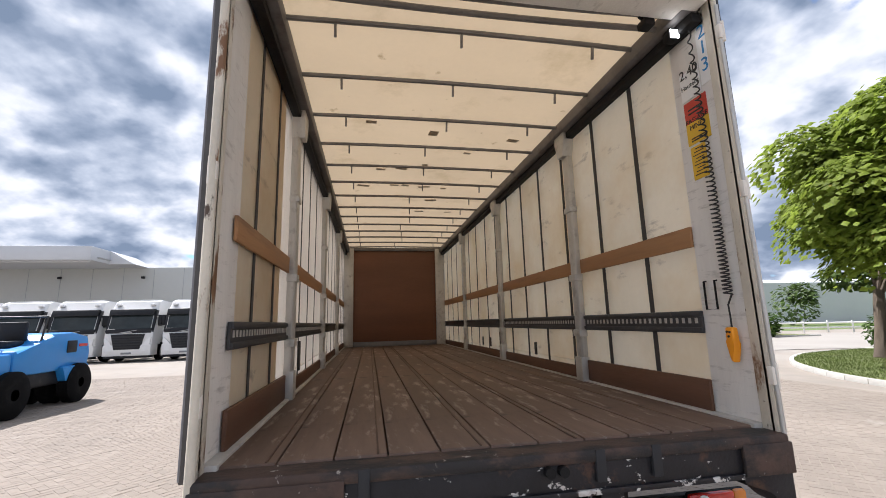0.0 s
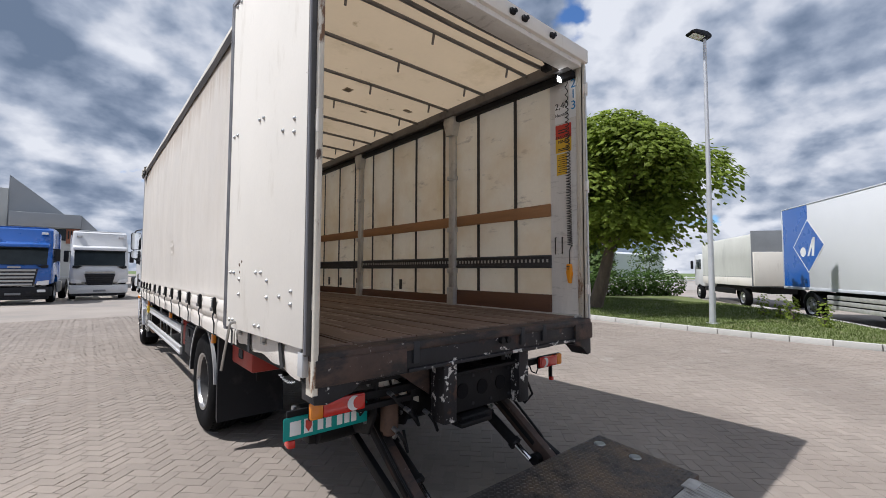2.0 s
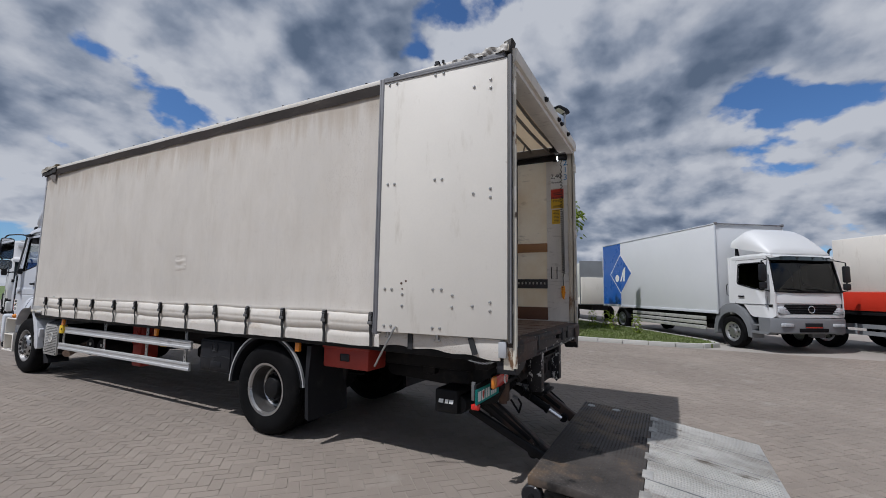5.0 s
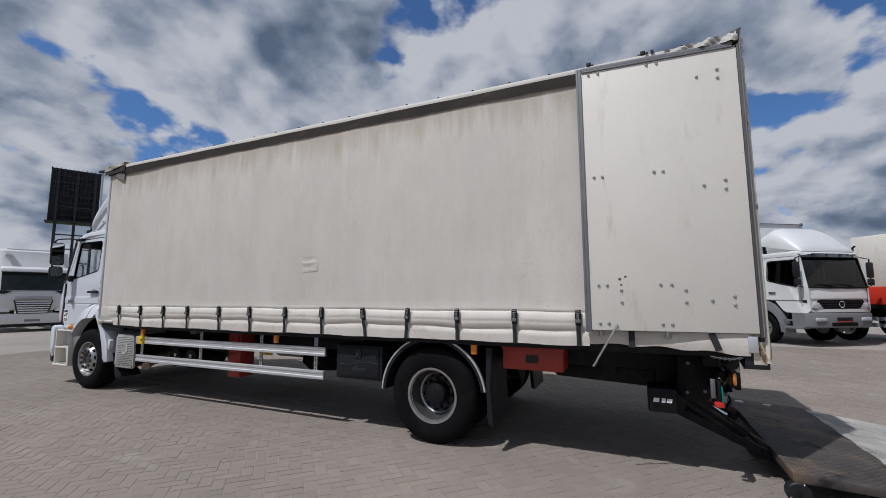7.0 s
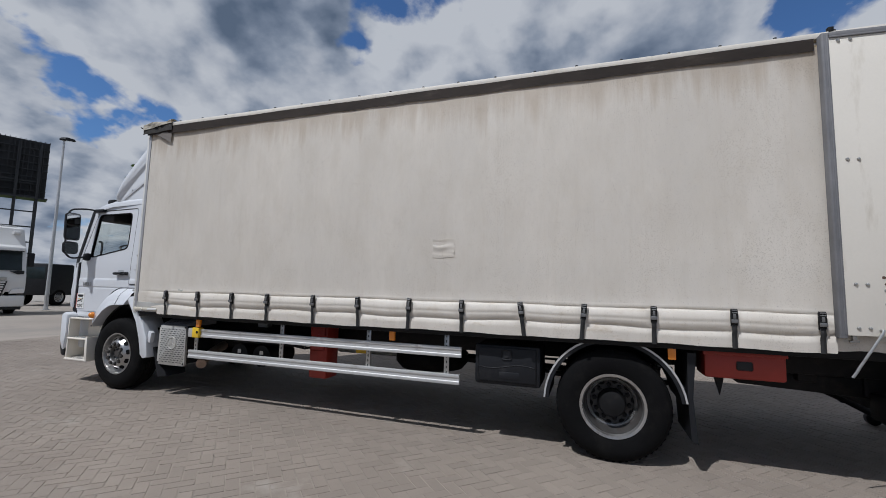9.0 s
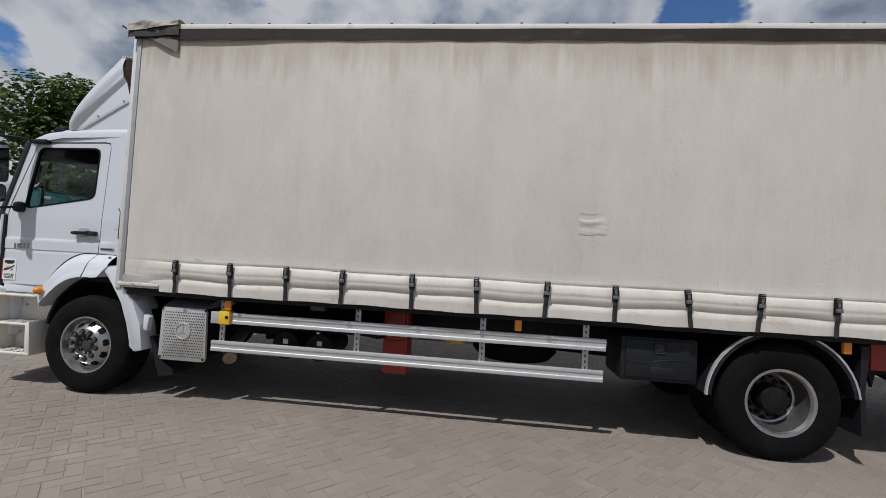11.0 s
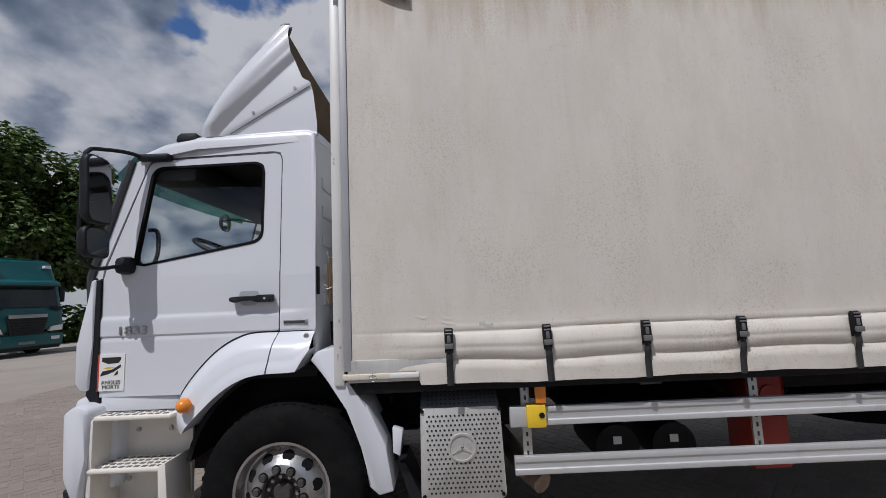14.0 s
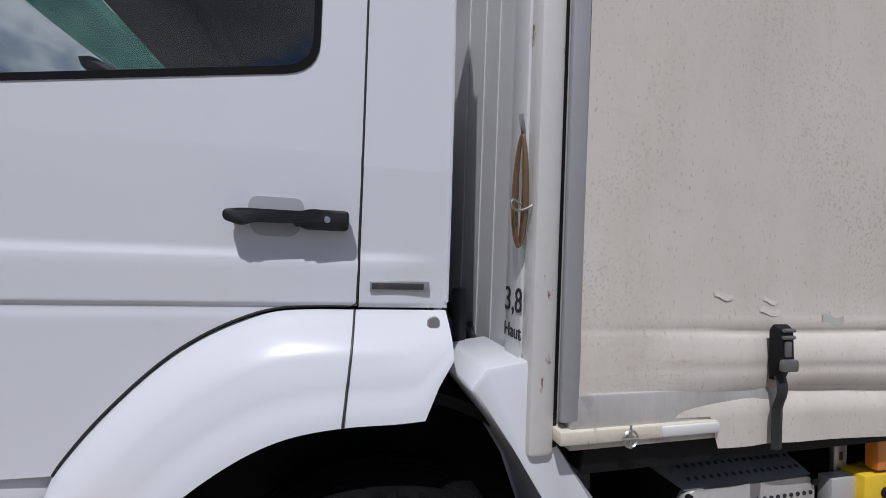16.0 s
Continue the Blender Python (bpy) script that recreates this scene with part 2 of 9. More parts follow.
RED = mat("red_plastic", (0.34, 0.035, 0.022), 0.5, var=0.12, vs=4, bump=0.02, c2=(0.22, 0.03, 0.02), s2=4, lo=0.55, hi=0.8)
RED_PAINT = mat("red_paint", (0.55, 0.035, 0.015), 0.4, var=0.06, bump=0.0)
BLACK = mat("black_chassis", (0.007, 0.007, 0.008), 0.6, spec=0.25, var=0.35, vs=5, gs=60, bump=0.05, c2=(0.030, 0.025, 0.02), s2=6, lo=0.55, hi=0.85)
BLACK_WORN = mat("worn_black_steel", (0.014, 0.014, 0.017), 0.5, spec=0.35, var=0.3, vs=6, gs=60, bump=0.05, c2=(0.58, 0.56, 0.53), s2=15, lo=0.612, hi=0.63, detail2=11.0, stretch2=(0.7, 1, 1), c3=(0.12, 0.055, 0.03), s3=5, lo3=0.58, hi3=0.7)
CHIPPED = mat("chipped_black_steel", (0.014, 0.014, 0.017), 0.5, spec=0.35, var=0.3, vs=6, gs=60, bump=0.05, c2=(0.58, 0.56, 0.53), s2=22, lo=0.57, hi=0.59, detail2=11.0, stretch2=(0.6, 1, 0.6), c3=(0.12, 0.055, 0.03), s3=5, lo3=0.58, hi3=0.7)
RUSTY = mat("rusty_brown_steel", (0.105, 0.06, 0.04), 0.75, var=0.3, vs=5, gs=50, bump=0.08, c2=(0.035, 0.03, 0.028), s2=6, lo=0.55, hi=0.7, c3=(0.42, 0.38, 0.33), s3=14, lo3=0.68, hi3=0.74)
LIP = mat("worn_deck_edge", (0.072, 0.043, 0.032), 0.7, var=0.3, vs=5, gs=50, bump=0.08, c2=(0.018, 0.016, 0.016), s2=5, lo=0.46, hi=0.56, stretch2=(0.5, 1, 1), c3=(0.36, 0.33, 0.29), s3=22, lo3=0.66, hi3=0.70)
POST_RUST = mat("flaking_cream_paint", (0.62, 0.575, 0.48), 0.6, var=0.12, vs=3, gs=60, bump=0.06, c2=(0.19, 0.10, 0.05), s2=9, lo=0.54, hi=0.60, stretch2=(1, 1, 0.35), c3=(0.07, 0.045, 0.03), s3=14, lo3=0.64, hi3=0.70, stretch3=(1, 1, 0.5))
CREAM_RUST = mat("cream_paint_rusting", (0.62, 0.57, 0.47), 0.55, var=0.1, vs=3, gs=60, bump=0.05, c2=(0.20, 0.10, 0.045), s2=7, lo=0.57, hi=0.64, stretch2=(1, 1, 0.4), c3=(0.08, 0.05, 0.03), s3=16, lo3=0.64, hi3=0.70)
RUBBER = mat("tyre_rubber", (0.005, 0.005, 0.0055), 0.85, spec=0.12, var=0.25, vs=6, gs=80, bump=0.05, c2=(0.016, 0.015, 0.014), s2=4, lo=0.5, hi=0.8)
PLASTIC = mat("dark_grey_plastic", (0.010, 0.011, 0.014), 0.55, spec=0.3, var=0.15, vs=3, gs=150, bump=0.03, c2=(0.04, 0.04, 0.042), s2=5, lo=0.55, hi=0.8)
PLASTIC_GREY = mat("grey_bumper_plastic", (0.20, 0.21, 0.22), 0.5, var=0.1, bump=0.02)
SEAL = mat("grey_seal", (0.18, 0.18, 0.19), 0.6, var=0.15, vs=4, bump=0.02)
EDGE_DARK = mat("worn_edge_rubber", (0.075, 0.072, 0.07), 0.65, var=0.2, vs=6, bump=0.02, c2=(0.16, 0.15, 0.14), s2=9, lo=0.55, hi=0.7, stretch2=(1, 1, 0.2))
DARKSEAL = mat("dark_rubber_seal", (0.03, 0.032, 0.036), 0.6, var=0.2, vs=4, bump=0.02)
ALU = mat("brushed_aluminium", (0.56, 0.56, 0.555), 0.52, metal=0.45, var=0.08, vs=2, gs=80, bump=0.02, stretch=(1, 0.1, 1), c2=(0.42, 0.41, 0.39), s2=5, lo=0.55, hi=0.8)
ALU_POST = mat("oxidised_aluminium", (0.55, 0.54, 0.51), 0.5, metal=0.45, var=0.15, vs=5, gs=60, bump=0.04, stretch=(1, 1, 0.3), c2=(0.30, 0.29, 0.27), s2=10, lo=0.55, hi=0.75)
ALU_PLATE = mat("ribbed_aluminium", (0.50, 0.485, 0.455), 0.55, metal=0.30, var=0.16, vs=2, gs=60, bump=0.03, c2=(0.27, 0.245, 0.215), s2=4, lo=0.48, hi=0.70, stretch2=(1, 0.35, 1), c3=(0.14, 0.115, 0.09), s3=7, lo3=0.62, hi3=0.72, stretch3=(1, 0.3, 1))
STEEL = mat("zinc_steel", (0.45, 0.45, 0.44), 0.35, metal=0.85, var=0.12, vs=6, gs=90, bump=0.02, c2=(0.22, 0.14, 0.09), s2=10, lo=0.62, hi=0.75)
RIM_DARK = mat("dark_disc_steel", (0.075, 0.072, 0.07), 0.55, metal=0.3, var=0.25, vs=6, gs=60, bump=0.04, c2=(0.05, 0.04, 0.035), s2=8, lo=0.5, hi=0.7)
RIM = mat("silver_rim", (0.46, 0.455, 0.45), 0.30, metal=0.85, var=0.12, vs=5, gs=70, bump=0.03, c2=(0.16, 0.13, 0.11), s2=7, lo=0.56, hi=0.78)
CHROME = mat("chrome", (0.75, 0.76, 0.78), 0.12, metal=1.0, var=0.03, bump=0.0)
MIRROR = mat("mirror_glass", (0.85, 0.87, 0.88), 0.03, metal=1.0, var=0.0, bump=0.0)
FLOOR = mat("floor_plywood", (0.185, 0.118, 0.084), 0.62, var=0.35, vs=2.2, gs=40, bump=0.06, stretch=(1, 0.12, 1), c2=(0.40, 0.34, 0.28), s2=11, lo=0.56, hi=0.74, stretch2=(1, 0.22, 1), c3=(0.028, 0.022, 0.018), s3=2.4, lo3=0.64, hi3=0.74, rand=0.2)
WOOD = mat("orange_wood", (0.34, 0.175, 0.075), 0.6, var=0.2, vs=6, gs=60, bump=0.04, stretch=(1, 0.08, 1), c2=(0.16, 0.08, 0.04), s2=9, lo=0.56, hi=0.75, stretch2=(1, 0.1, 1))
WOOD_DARK = mat("dark_plank_wood", (0.12, 0.055, 0.03), 0.65, var=0.25, vs=5, gs=60, bump=0.05, stretch=(1, 0.1, 1), c2=(0.07, 0.035, 0.02), s2=6, lo=0.54, hi=0.72, stretch2=(1, 0.15, 1))
BULK = mat("brown_bulkhead_ply", (0.17, 0.070, 0.035), 0.55, var=0.2, vs=1.5, gs=40, bump=0.03, stretch=(0.2, 1, 1), c2=(0.26, 0.13, 0.08), s2=5, lo=0.66, hi=0.75, stretch2=(0.3, 1, 1.2))
TRACK = mat("dark_lashing_rail", (0.055, 0.055, 0.058), 0.5, metal=0.3, var=0.2, vs=5, gs=70, bump=0.03, c2=(0.14, 0.12, 0.10), s2=12, lo=0.6, hi=0.75)
WEB = mat("dark_webbing", (0.055, 0.050, 0.046), 0.8, var=0.2, vs=8, gs=200, bump=0.05)
STRAPW = mat("black_strap", (0.020, 0.020, 0.021), 0.75, var=0.25, vs=8, gs=200, bump=0.04)
ROOFRAIL = mat("grey_roof_rail", (0.16, 0.15, 0.145), 0.5, metal=0.3, var=0.2, vs=4, bump=0.03, c2=(0.07, 0.06, 0.055), s2=5, lo=0.55, hi=0.75)
BOW = mat("roof_bow_steel", (0.20, 0.19, 0.18), 0.45, metal=0.4, var=0.2, vs=6, bump=0.03)
FOLD_DARK = mat("black_grimed_fold", (0.035, 0.031, 0.027), 0.7, var=0.4, vs=6, gs=40, bump=0.03, c2=(0.22, 0.20, 0.17), s2=7, lo=0.60, hi=0.72)
DARKBAND = mat("dark_brown_band", (0.043, 0.034, 0.029), 0.75, spec=0.2, var=0.35, vs=3, gs=40, bump=0.03, stretch=(1, 0.4, 1), c2=(0.095, 0.078, 0.066), s2=4, lo=0.58, hi=0.74, stretch2=(1, 0.5, 2))
REDLENS = mat("red_lens", (0.55, 0.02, 0.012), 0.18, var=0.06, bump=0.0, coat=0.6)
ORANGE = mat("amber_lens", (0.75, 0.24, 0.02), 0.25, var=0.08, bump=0.0, coat=0.4)
WHITELENS = mat("clear_lens", (0.72, 0.72, 0.72), 0.15, var=0.05, bump=0.0, coat=0.6)
PLATE = mat("teal_plate", (0.0, 0.27, 0.24), 0.4, var=0.05, bump=0.0)
WHITE = mat("white_print", (0.78, 0.78, 0.76), 0.5, var=0.04, bump=0.0)
BLACKINK = mat("black_print", (0.02, 0.02, 0.02), 0.5, var=0.05, bump=0.0)
BLUEINK = mat("blue_print", (0.02, 0.21, 0.47), 0.5, var=0.05, bump=0.0)
STICK_RED = mat("red_sticker", (0.55, 0.05, 0.03), 0.45, var=0.08, bump=0.0)
STICK_YEL = mat("yellow_sticker", (0.72, 0.45, 0.03), 0.45, var=0.08, bump=0.0)
YELLOW = mat("yellow_block", (0.75, 0.50, 0.02), 0.5, var=0.1, bump=0.0)
ORANGE_PL = mat("orange_plastic", (0.85, 0.32, 0.015), 0.4, var=0.05, bump=0.0)
EXHAUST = mat("burnt_exhaust", (0.30, 0.22, 0.17), 0.5, metal=0.5, var=0.3, vs=8, bump=0.03)
SCREENBLACK = mat("dark_interior", (0.02, 0.021, 0.024), 0.7, var=0.2, bump=0.02)
SEAT = mat("grey_seat_fabric", (0.035, 0.036, 0.04), 0.9, var=0.15, bump=0.03)
SEALBLACK = mat("matt_black_seal", (0.006, 0.006, 0.007), 0.85, spec=0.15, var=0.2, bump=0.0)
LINING = mat("cab_lining", (0.045, 0.045, 0.05), 0.85, var=0.1, bump=0.03)
COPPER = mat("tarnished_wire", (0.24, 0.16, 0.09), 0.4, metal=0.7, var=0.2, bump=0.0)
LAMPGLOW = mat("lit_work_lamp", (1.0, 1.0, 0.97), 0.3, var=0.0, bump=0.0, emit=8.0)
BULK_FRONT = mat("grey_gloss_bulkhead", (0.60, 0.60, 0.595), 0.16, var=0.04, vs=1, bump=0.0, coat=0.3)
CORNER_POST = mat("white_post_rust_spots", (0.66, 0.65, 0.62), 0.45, var=0.05, vs=3, gs=60, bump=0.02, c2=(0.22, 0.10, 0.04), s2=6, lo=0.625, hi=0.66, stretch2=(2, 2, 0.7), c3=(0.48, 0.40, 0.30), s3=3, lo3=0.62, hi3=0.8, stretch3=(2, 2, 0.3))
STRIP_GREY = mat("matt_grey_strip", (0.36, 0.365, 0.38), 0.5, metal=0.1, var=0.06, vs=2, gs=50, bump=0.02, c2=(0.25, 0.25, 0.25), s2=5, lo=0.6, hi=0.75, stretch2=(1, 1, 0.3))
STEEL_DULL = mat("dull_buckle_steel", (0.20, 0.20, 0.20), 0.45, metal=0.5, var=0.2, bump=0.02)
GLASS = glassy("tinted_glass", (0.93, 0.95, 0.94))
GLASS_DARK = glassy("dark_glass", (0.10, 0.12, 0.13))
# the yard
PAVER = mat("grey_paver", (0.272, 0.230, 0.193), 0.85, var=0.16, vs=0.35, gs=120, bump=0.06, island=0.14, c2=(0.208, 0.173, 0.145), s2=0.5, lo=0.48, hi=0.70, c3=(0.33, 0.30, 0.26), s3=1.6, lo3=0.60, hi3=0.80)
JOINT = mat("sand_joint", (0.255, 0.220, 0.185), 0.95, var=0.2, vs=2, gs=80, bump=0.05)
ROAD = mat("pale_road", (0.33, 0.305, 0.275), 0.9, var=0.1, vs=0.2, gs=30, bump=0.02)
KERB = mat("concrete_kerb", (0.50, 0.485, 0.45), 0.85, var=0.1, vs=3, gs=70, bump=0.05, rand=0.12, c2=(0.30, 0.29, 0.26), s2=3, lo=0.58, hi=0.75)
GRASS = mat("lawn_soil", (0.125, 0.150, 0.045), 0.95, var=0.25, vs=0.8, gs=30, bump=0.08, c2=(0.17, 0.14, 0.07), s2=0.9, lo=0.55, hi=0.72)
BLADE = mat("grass_blade", (0.145, 0.195, 0.045), 0.8, var=0.25, vs=1.0, gs=20, bump=0.0, island=0.4, through_light=0.25)
FIELD = mat("far_field", (0.12, 0.17, 0.05), 0.95, var=0.2, vs=0.05, gs=1.0, bump=0.0)
LEAF = mat("bright_leaf", (0.31, 0.40, 0.065), 0.6, spec=0.25, var=0.25, vs=0.9, gs=6, bump=0.0, island=0.42, c2=(0.42, 0.25, 0.07), s2=2.6, lo=0.66, hi=0.74, through_light=0.58)
LEAF_DARK = mat("dark_leaf", (0.10, 0.165, 0.03), 0.5, var=0.25, vs=0.9, gs=6, bump=0.0, island=0.5, through_light=0.25)
HEDGE = mat("hedge_leaf", (0.075, 0.14, 0.025), 0.75, spec=0.15, var=0.25, vs=0.9, gs=6, bump=0.0, island=0.5, through_light=0.2)
BARK = mat("bark", (0.13, 0.10, 0.075), 0.9, var=0.3, vs=5, gs=30, bump=0.12, stretch=(1, 1, 0.25))
GALV = mat("galvanised_pole", (0.52, 0.53, 0.54), 0.45, metal=0.35, var=0.08, vs=2, bump=0.02)
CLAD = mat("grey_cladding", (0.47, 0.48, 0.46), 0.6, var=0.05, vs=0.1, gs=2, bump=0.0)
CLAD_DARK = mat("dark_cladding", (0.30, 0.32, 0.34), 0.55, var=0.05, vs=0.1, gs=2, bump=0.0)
FASCIA = mat("pale_fascia", (0.55, 0.57, 0.60), 0.5, var=0.04, vs=0.1, gs=2, bump=0.0)
BRICKWALL = mat("red_brick_far", (0.30, 0.12, 0.07), 0.8, var=0.15, vs=1, gs=8, bump=0.0)
STRUCT = mat("black_truss", (0.02, 0.022, 0.026), 0.6, var=0.2, bump=0.0)
TARP_GREY = mat("old_grey_tarp", (0.52, 0.52, 0.47), 0.7, var=0.07, vs=0.6, gs=20, bump=0.02, c2=(0.36, 0.36, 0.33), s2=1.5, lo=0.55, hi=0.8, stretch2=(1, 1, 0.3))
STRIPE_RED = mat("red_stripe", (0.6, 0.05, 0.03), 0.5, var=0.05, bump=0.0)
BOXWHITE = mat("box_white", (0.66, 0.67, 0.68), 0.35, var=0.02, bump=0.0, c2=(0.66, 0.66, 0.65), s2=1.2, lo=0.6, hi=0.9)

# ---- building helpers ----
TOP = {}


def thing(name, label, category, at=(0, 0, 0), group="", kind=""):
    ob = new(name)
    ob.empty_display_size = 0.2
    ob.location = at
    TOP[ob.name] = Matrix.Translation(at)
    return tagged(ob, label, category, group, kind)


def part(name, bm, material, parent=None, label="", sharp=38):
    """One mesh object; under a thing or a part it keeps the coordinates in which it was built."""
    bmesh.ops.recalc_face_normals(bm, faces=bm.faces)
    me = bpy.data.meshes.new(name)
    bm.to_mesh(me)
    bm.free()
    me.materials.append(material)
    for p in me.polygons:
        p.use_smooth = True
    me.set_sharp_from_angle(angle=radians(sharp))
    ob = new(name, me)
    if parent is not None:
        ob.parent = parent
        if parent.name in TOP:
            ob.matrix_parent_inverse = TOP[parent.name].inverted()
    return tagged(ob, label) if label else ob


def piece(name, mesh, parent, m):
    """A repeat that shares its mesh, laid by the matrix m."""
    ob = new(name, mesh)
    ob.parent = parent
    if parent.name in TOP:
        ob.matrix_parent_inverse = TOP[parent.name].inverted()
    ob.matrix_basis = m
    return ob


def mesh_of(name, bm, material, sharp=38):
    bmesh.ops.recalc_face_normals(bm, faces=bm.faces)
    me = bpy.data.meshes.new(name)
    bm.to_mesh(me)
    bm.free()
    me.materials.append(material)
    for p in me.polygons:
        p.use_smooth = True
    me.set_sharp_from_angle(angle=radians(sharp))
    return me


def B():
    return bmesh.new()


def box(bm, x0, x1, y0, y1, z0, z1, bev=0.0, m=None):
    mat4 = Matrix.Translation(((x0 + x1) / 2, (y0 + y1) / 2, (z0 + z1) / 2)) @ Matrix.Diagonal((abs(x1 - x0), abs(y1 - y0), abs(z1 - z0), 1))
    vs = bmesh.ops.create_cube(bm, size=1.0, matrix=mat4)["verts"]
    if bev:
        es = {e for v in vs for e in v.link_edges}
        r = bmesh.ops.bevel(bm, geom=list(es), offset=bev, segments=2, affect="EDGES", profile=0.5)
        vs = list({v for f in r["faces"] for v in f.verts} | {v for v in vs if v.is_valid})
    if m is not None:
        bmesh.ops.transform(bm, matrix=m, verts=vs)
    return bm


def cyl(bm, p0, p1, r, r2=None, seg=16, caps=True):
    p0, p1 = Vector(p0), Vector(p1)
    d = p1 - p0
    q = d.to_track_quat("Z", "Y").to_matrix().to_4x4()
    bmesh.ops.create_cone(bm, cap_ends=caps, segments=seg, radius1=r, radius2=r if r2 is None else r2, depth=d.length, matrix=Matrix.Translation((p0 + p1) / 2) @ q)
    return bm


def place3(axis, a, u, v):
    return (a, u, v) if axis == "x" else (u, a, v) if axis == "y" else (u, v, a)


def prism(bm, pts, axis, a, b, bev=0.0):
    """A flat outline pushed along an axis; pts give the two other coordinates."""
    lo = [bm.verts.new(place3(axis, a, u, v)) for u, v in pts]
    hi = [bm.verts.new(place3(axis, b, u, v)) for u, v in pts]
    n = len(pts)
    fs = [bm.faces.new(lo), bm.faces.new(hi[::-1])]
    for i in range(n):
        fs.append(bm.faces.new((lo[i], hi[i], hi[(i + 1) % n], lo[(i + 1) % n])))
    if bev:
        es = {e for f in fs for e in f.edges}
        bmesh.ops.bevel(bm, geom=list(es), offset=bev, segments=2, affect="EDGES", profile=0.5)
    return bm


def lathe(bm, prof, centre, axis="x", seg=40, a0=0.0, a1=2 * math.pi):
    """Turns (radius, offset along the axis) round the axis through centre."""
    c = Vector(centre)
    whole = abs(a1 - a0 - 2 * math.pi) < 1e-6
    rows = []
    for i in range(seg if whole else seg + 1):
        a = a0 + (a1 - a0) * i / seg
        ca, sa = math.cos(a), math.sin(a)
        row = []
        for r, h in prof:
            u, v = r * ca, r * sa
            row.append(bm.verts.new(c + Vector(place3(axis, h, u, v))))
        rows.append(row)
    for i in range(seg):
        p, q = rows[i], rows[(i + 1) % len(rows)]
        for j in range(len(prof) - 1):
            bm.faces.new((p[j], p[j + 1], q[j + 1], q[j]))
    return bm


def tube(bm, pts, r, seg=8):
    pts = [Vector(p) for p in pts]
    rows = []
    side = None
    for i, p in enumerate(pts):
        d = (pts[min(i + 1, len(pts) - 1)] - pts[max(i - 1, 0)]).normalized()
        if side is None:
            side = d.orthogonal().normalized()
        side = (side - d * side.dot(d)).normalized()
        up = d.cross(side)
        rows.append([bm.verts.new(p + (side * math.cos(2 * math.pi * k / seg) + up * math.sin(2 * math.pi * k / seg)) * r) for k in range(seg)])
    for a, b in zip(rows, rows[1:]):
        for k in range(seg):
            bm.faces.new((a[k], a[(k + 1) % seg], b[(k + 1) % seg], b[k]))
    bm.faces.new(rows[0][::-1])
    bm.faces.new(rows[-1])
    return bm


def sheet(bm, f, nu, nv, u0=0.0, u1=1.0, v0=0.0, v1=1.0):
    g = [[bm.verts.new(f(u0 + (u1 - u0) * i / nu, v0 + (v1 - v0) * j / nv)) for j in range(nv + 1)] for i in range(nu + 1)]
    for i in range(nu):
        for j in range(nv):
            bm.faces.new((g[i][j], g[i + 1][j], g[i + 1][j + 1], g[i][j + 1]))
    return bm


def loft(bm, sections, caps=True, closed=True):
    rows = [[bm.verts.new(p) for p in s] for s in sections]
    n = len(rows[0])
    for a, b in zip(rows, rows[1:]):
        for k in range(n if closed else n - 1):
            bm.faces.new((a[k], a[(k + 1) % n], b[(k + 1) % n], b[k]))
    if caps and closed:
        bm.faces.new(rows[0][::-1])
        bm.faces.new(rows[-1])
    return bm


def rounded(pts, r=0.05, n=4):
    """A polygon with its corners rounded."""
    out = []
    for i, p in enumerate(pts):
        a, b, c = Vector(pts[i - 1]), Vector(p), Vector(pts[(i + 1) % len(pts)])
        k = min(r, (a - b).length * 0.45, (c - b).length * 0.45)
        s, e = b + (a - b).normalized() * k, b + (c - b).normalized() * k
        for j in range(n + 1):
            t = j / n
            out.append(tuple(s * (1 - t) ** 2 + b * 2 * t * (1 - t) + e * t * t))
    return out


def resample(pts, n, centre):
    """n points of a closed outline at even angles round a centre."""
    out = []
    c = Vector(centre)
    m = len(pts)
    for k in range(n):
        a = 2 * math.pi * (k + 0.5) / n
        d = Vector((math.cos(a), math.sin(a)))
        best = None
        for i in range(m):
            p, q = Vector(pts[i]) - c, Vector(pts[(i + 1) % m]) - c
            e = q - p
            den = d.x * e.y - d.y * e.x
            if abs(den) < 1e-9:
                continue
            t = (p.x * e.y - p.y * e.x) / den
            s = (p.x * d.y - p.y * d.x) / den
            if t > 0 and -1e-6 <= s <= 1 + 1e-6 and (best is None or t > best):
                best = t
        out.append(tuple(c + d * (best or 0.01)))
    return out


def holed(bm, outer, inner, centre, fx, thick, n=72):
    """A curved panel in the y-z plane with an opening; fx(y, z) gives its x, thick points inwards."""
    o, i = resample(outer, n, centre), resample(inner, n, centre)
    for ring, corners in ((o, outer), (i, inner)):
        for q in corners:
            k = min(range(n), key=lambda j: (ring[j][0] - q[0]) ** 2 + (ring[j][1] - q[1]) ** 2)
            ring[k] = tuple(q)
    rings = []
    for pts, dx in ((o, thick), (o, 0.0), (i, 0.0), (i, thick)):
        rings.append([bm.verts.new((fx(y, z) + dx, y, z)) for y, z in pts])
    for a, b in zip(rings, rings[1:]):
        for k in range(n):
            bm.faces.new((a[k], a[(k + 1) % n], b[(k + 1) % n], b[k]))
    return bm


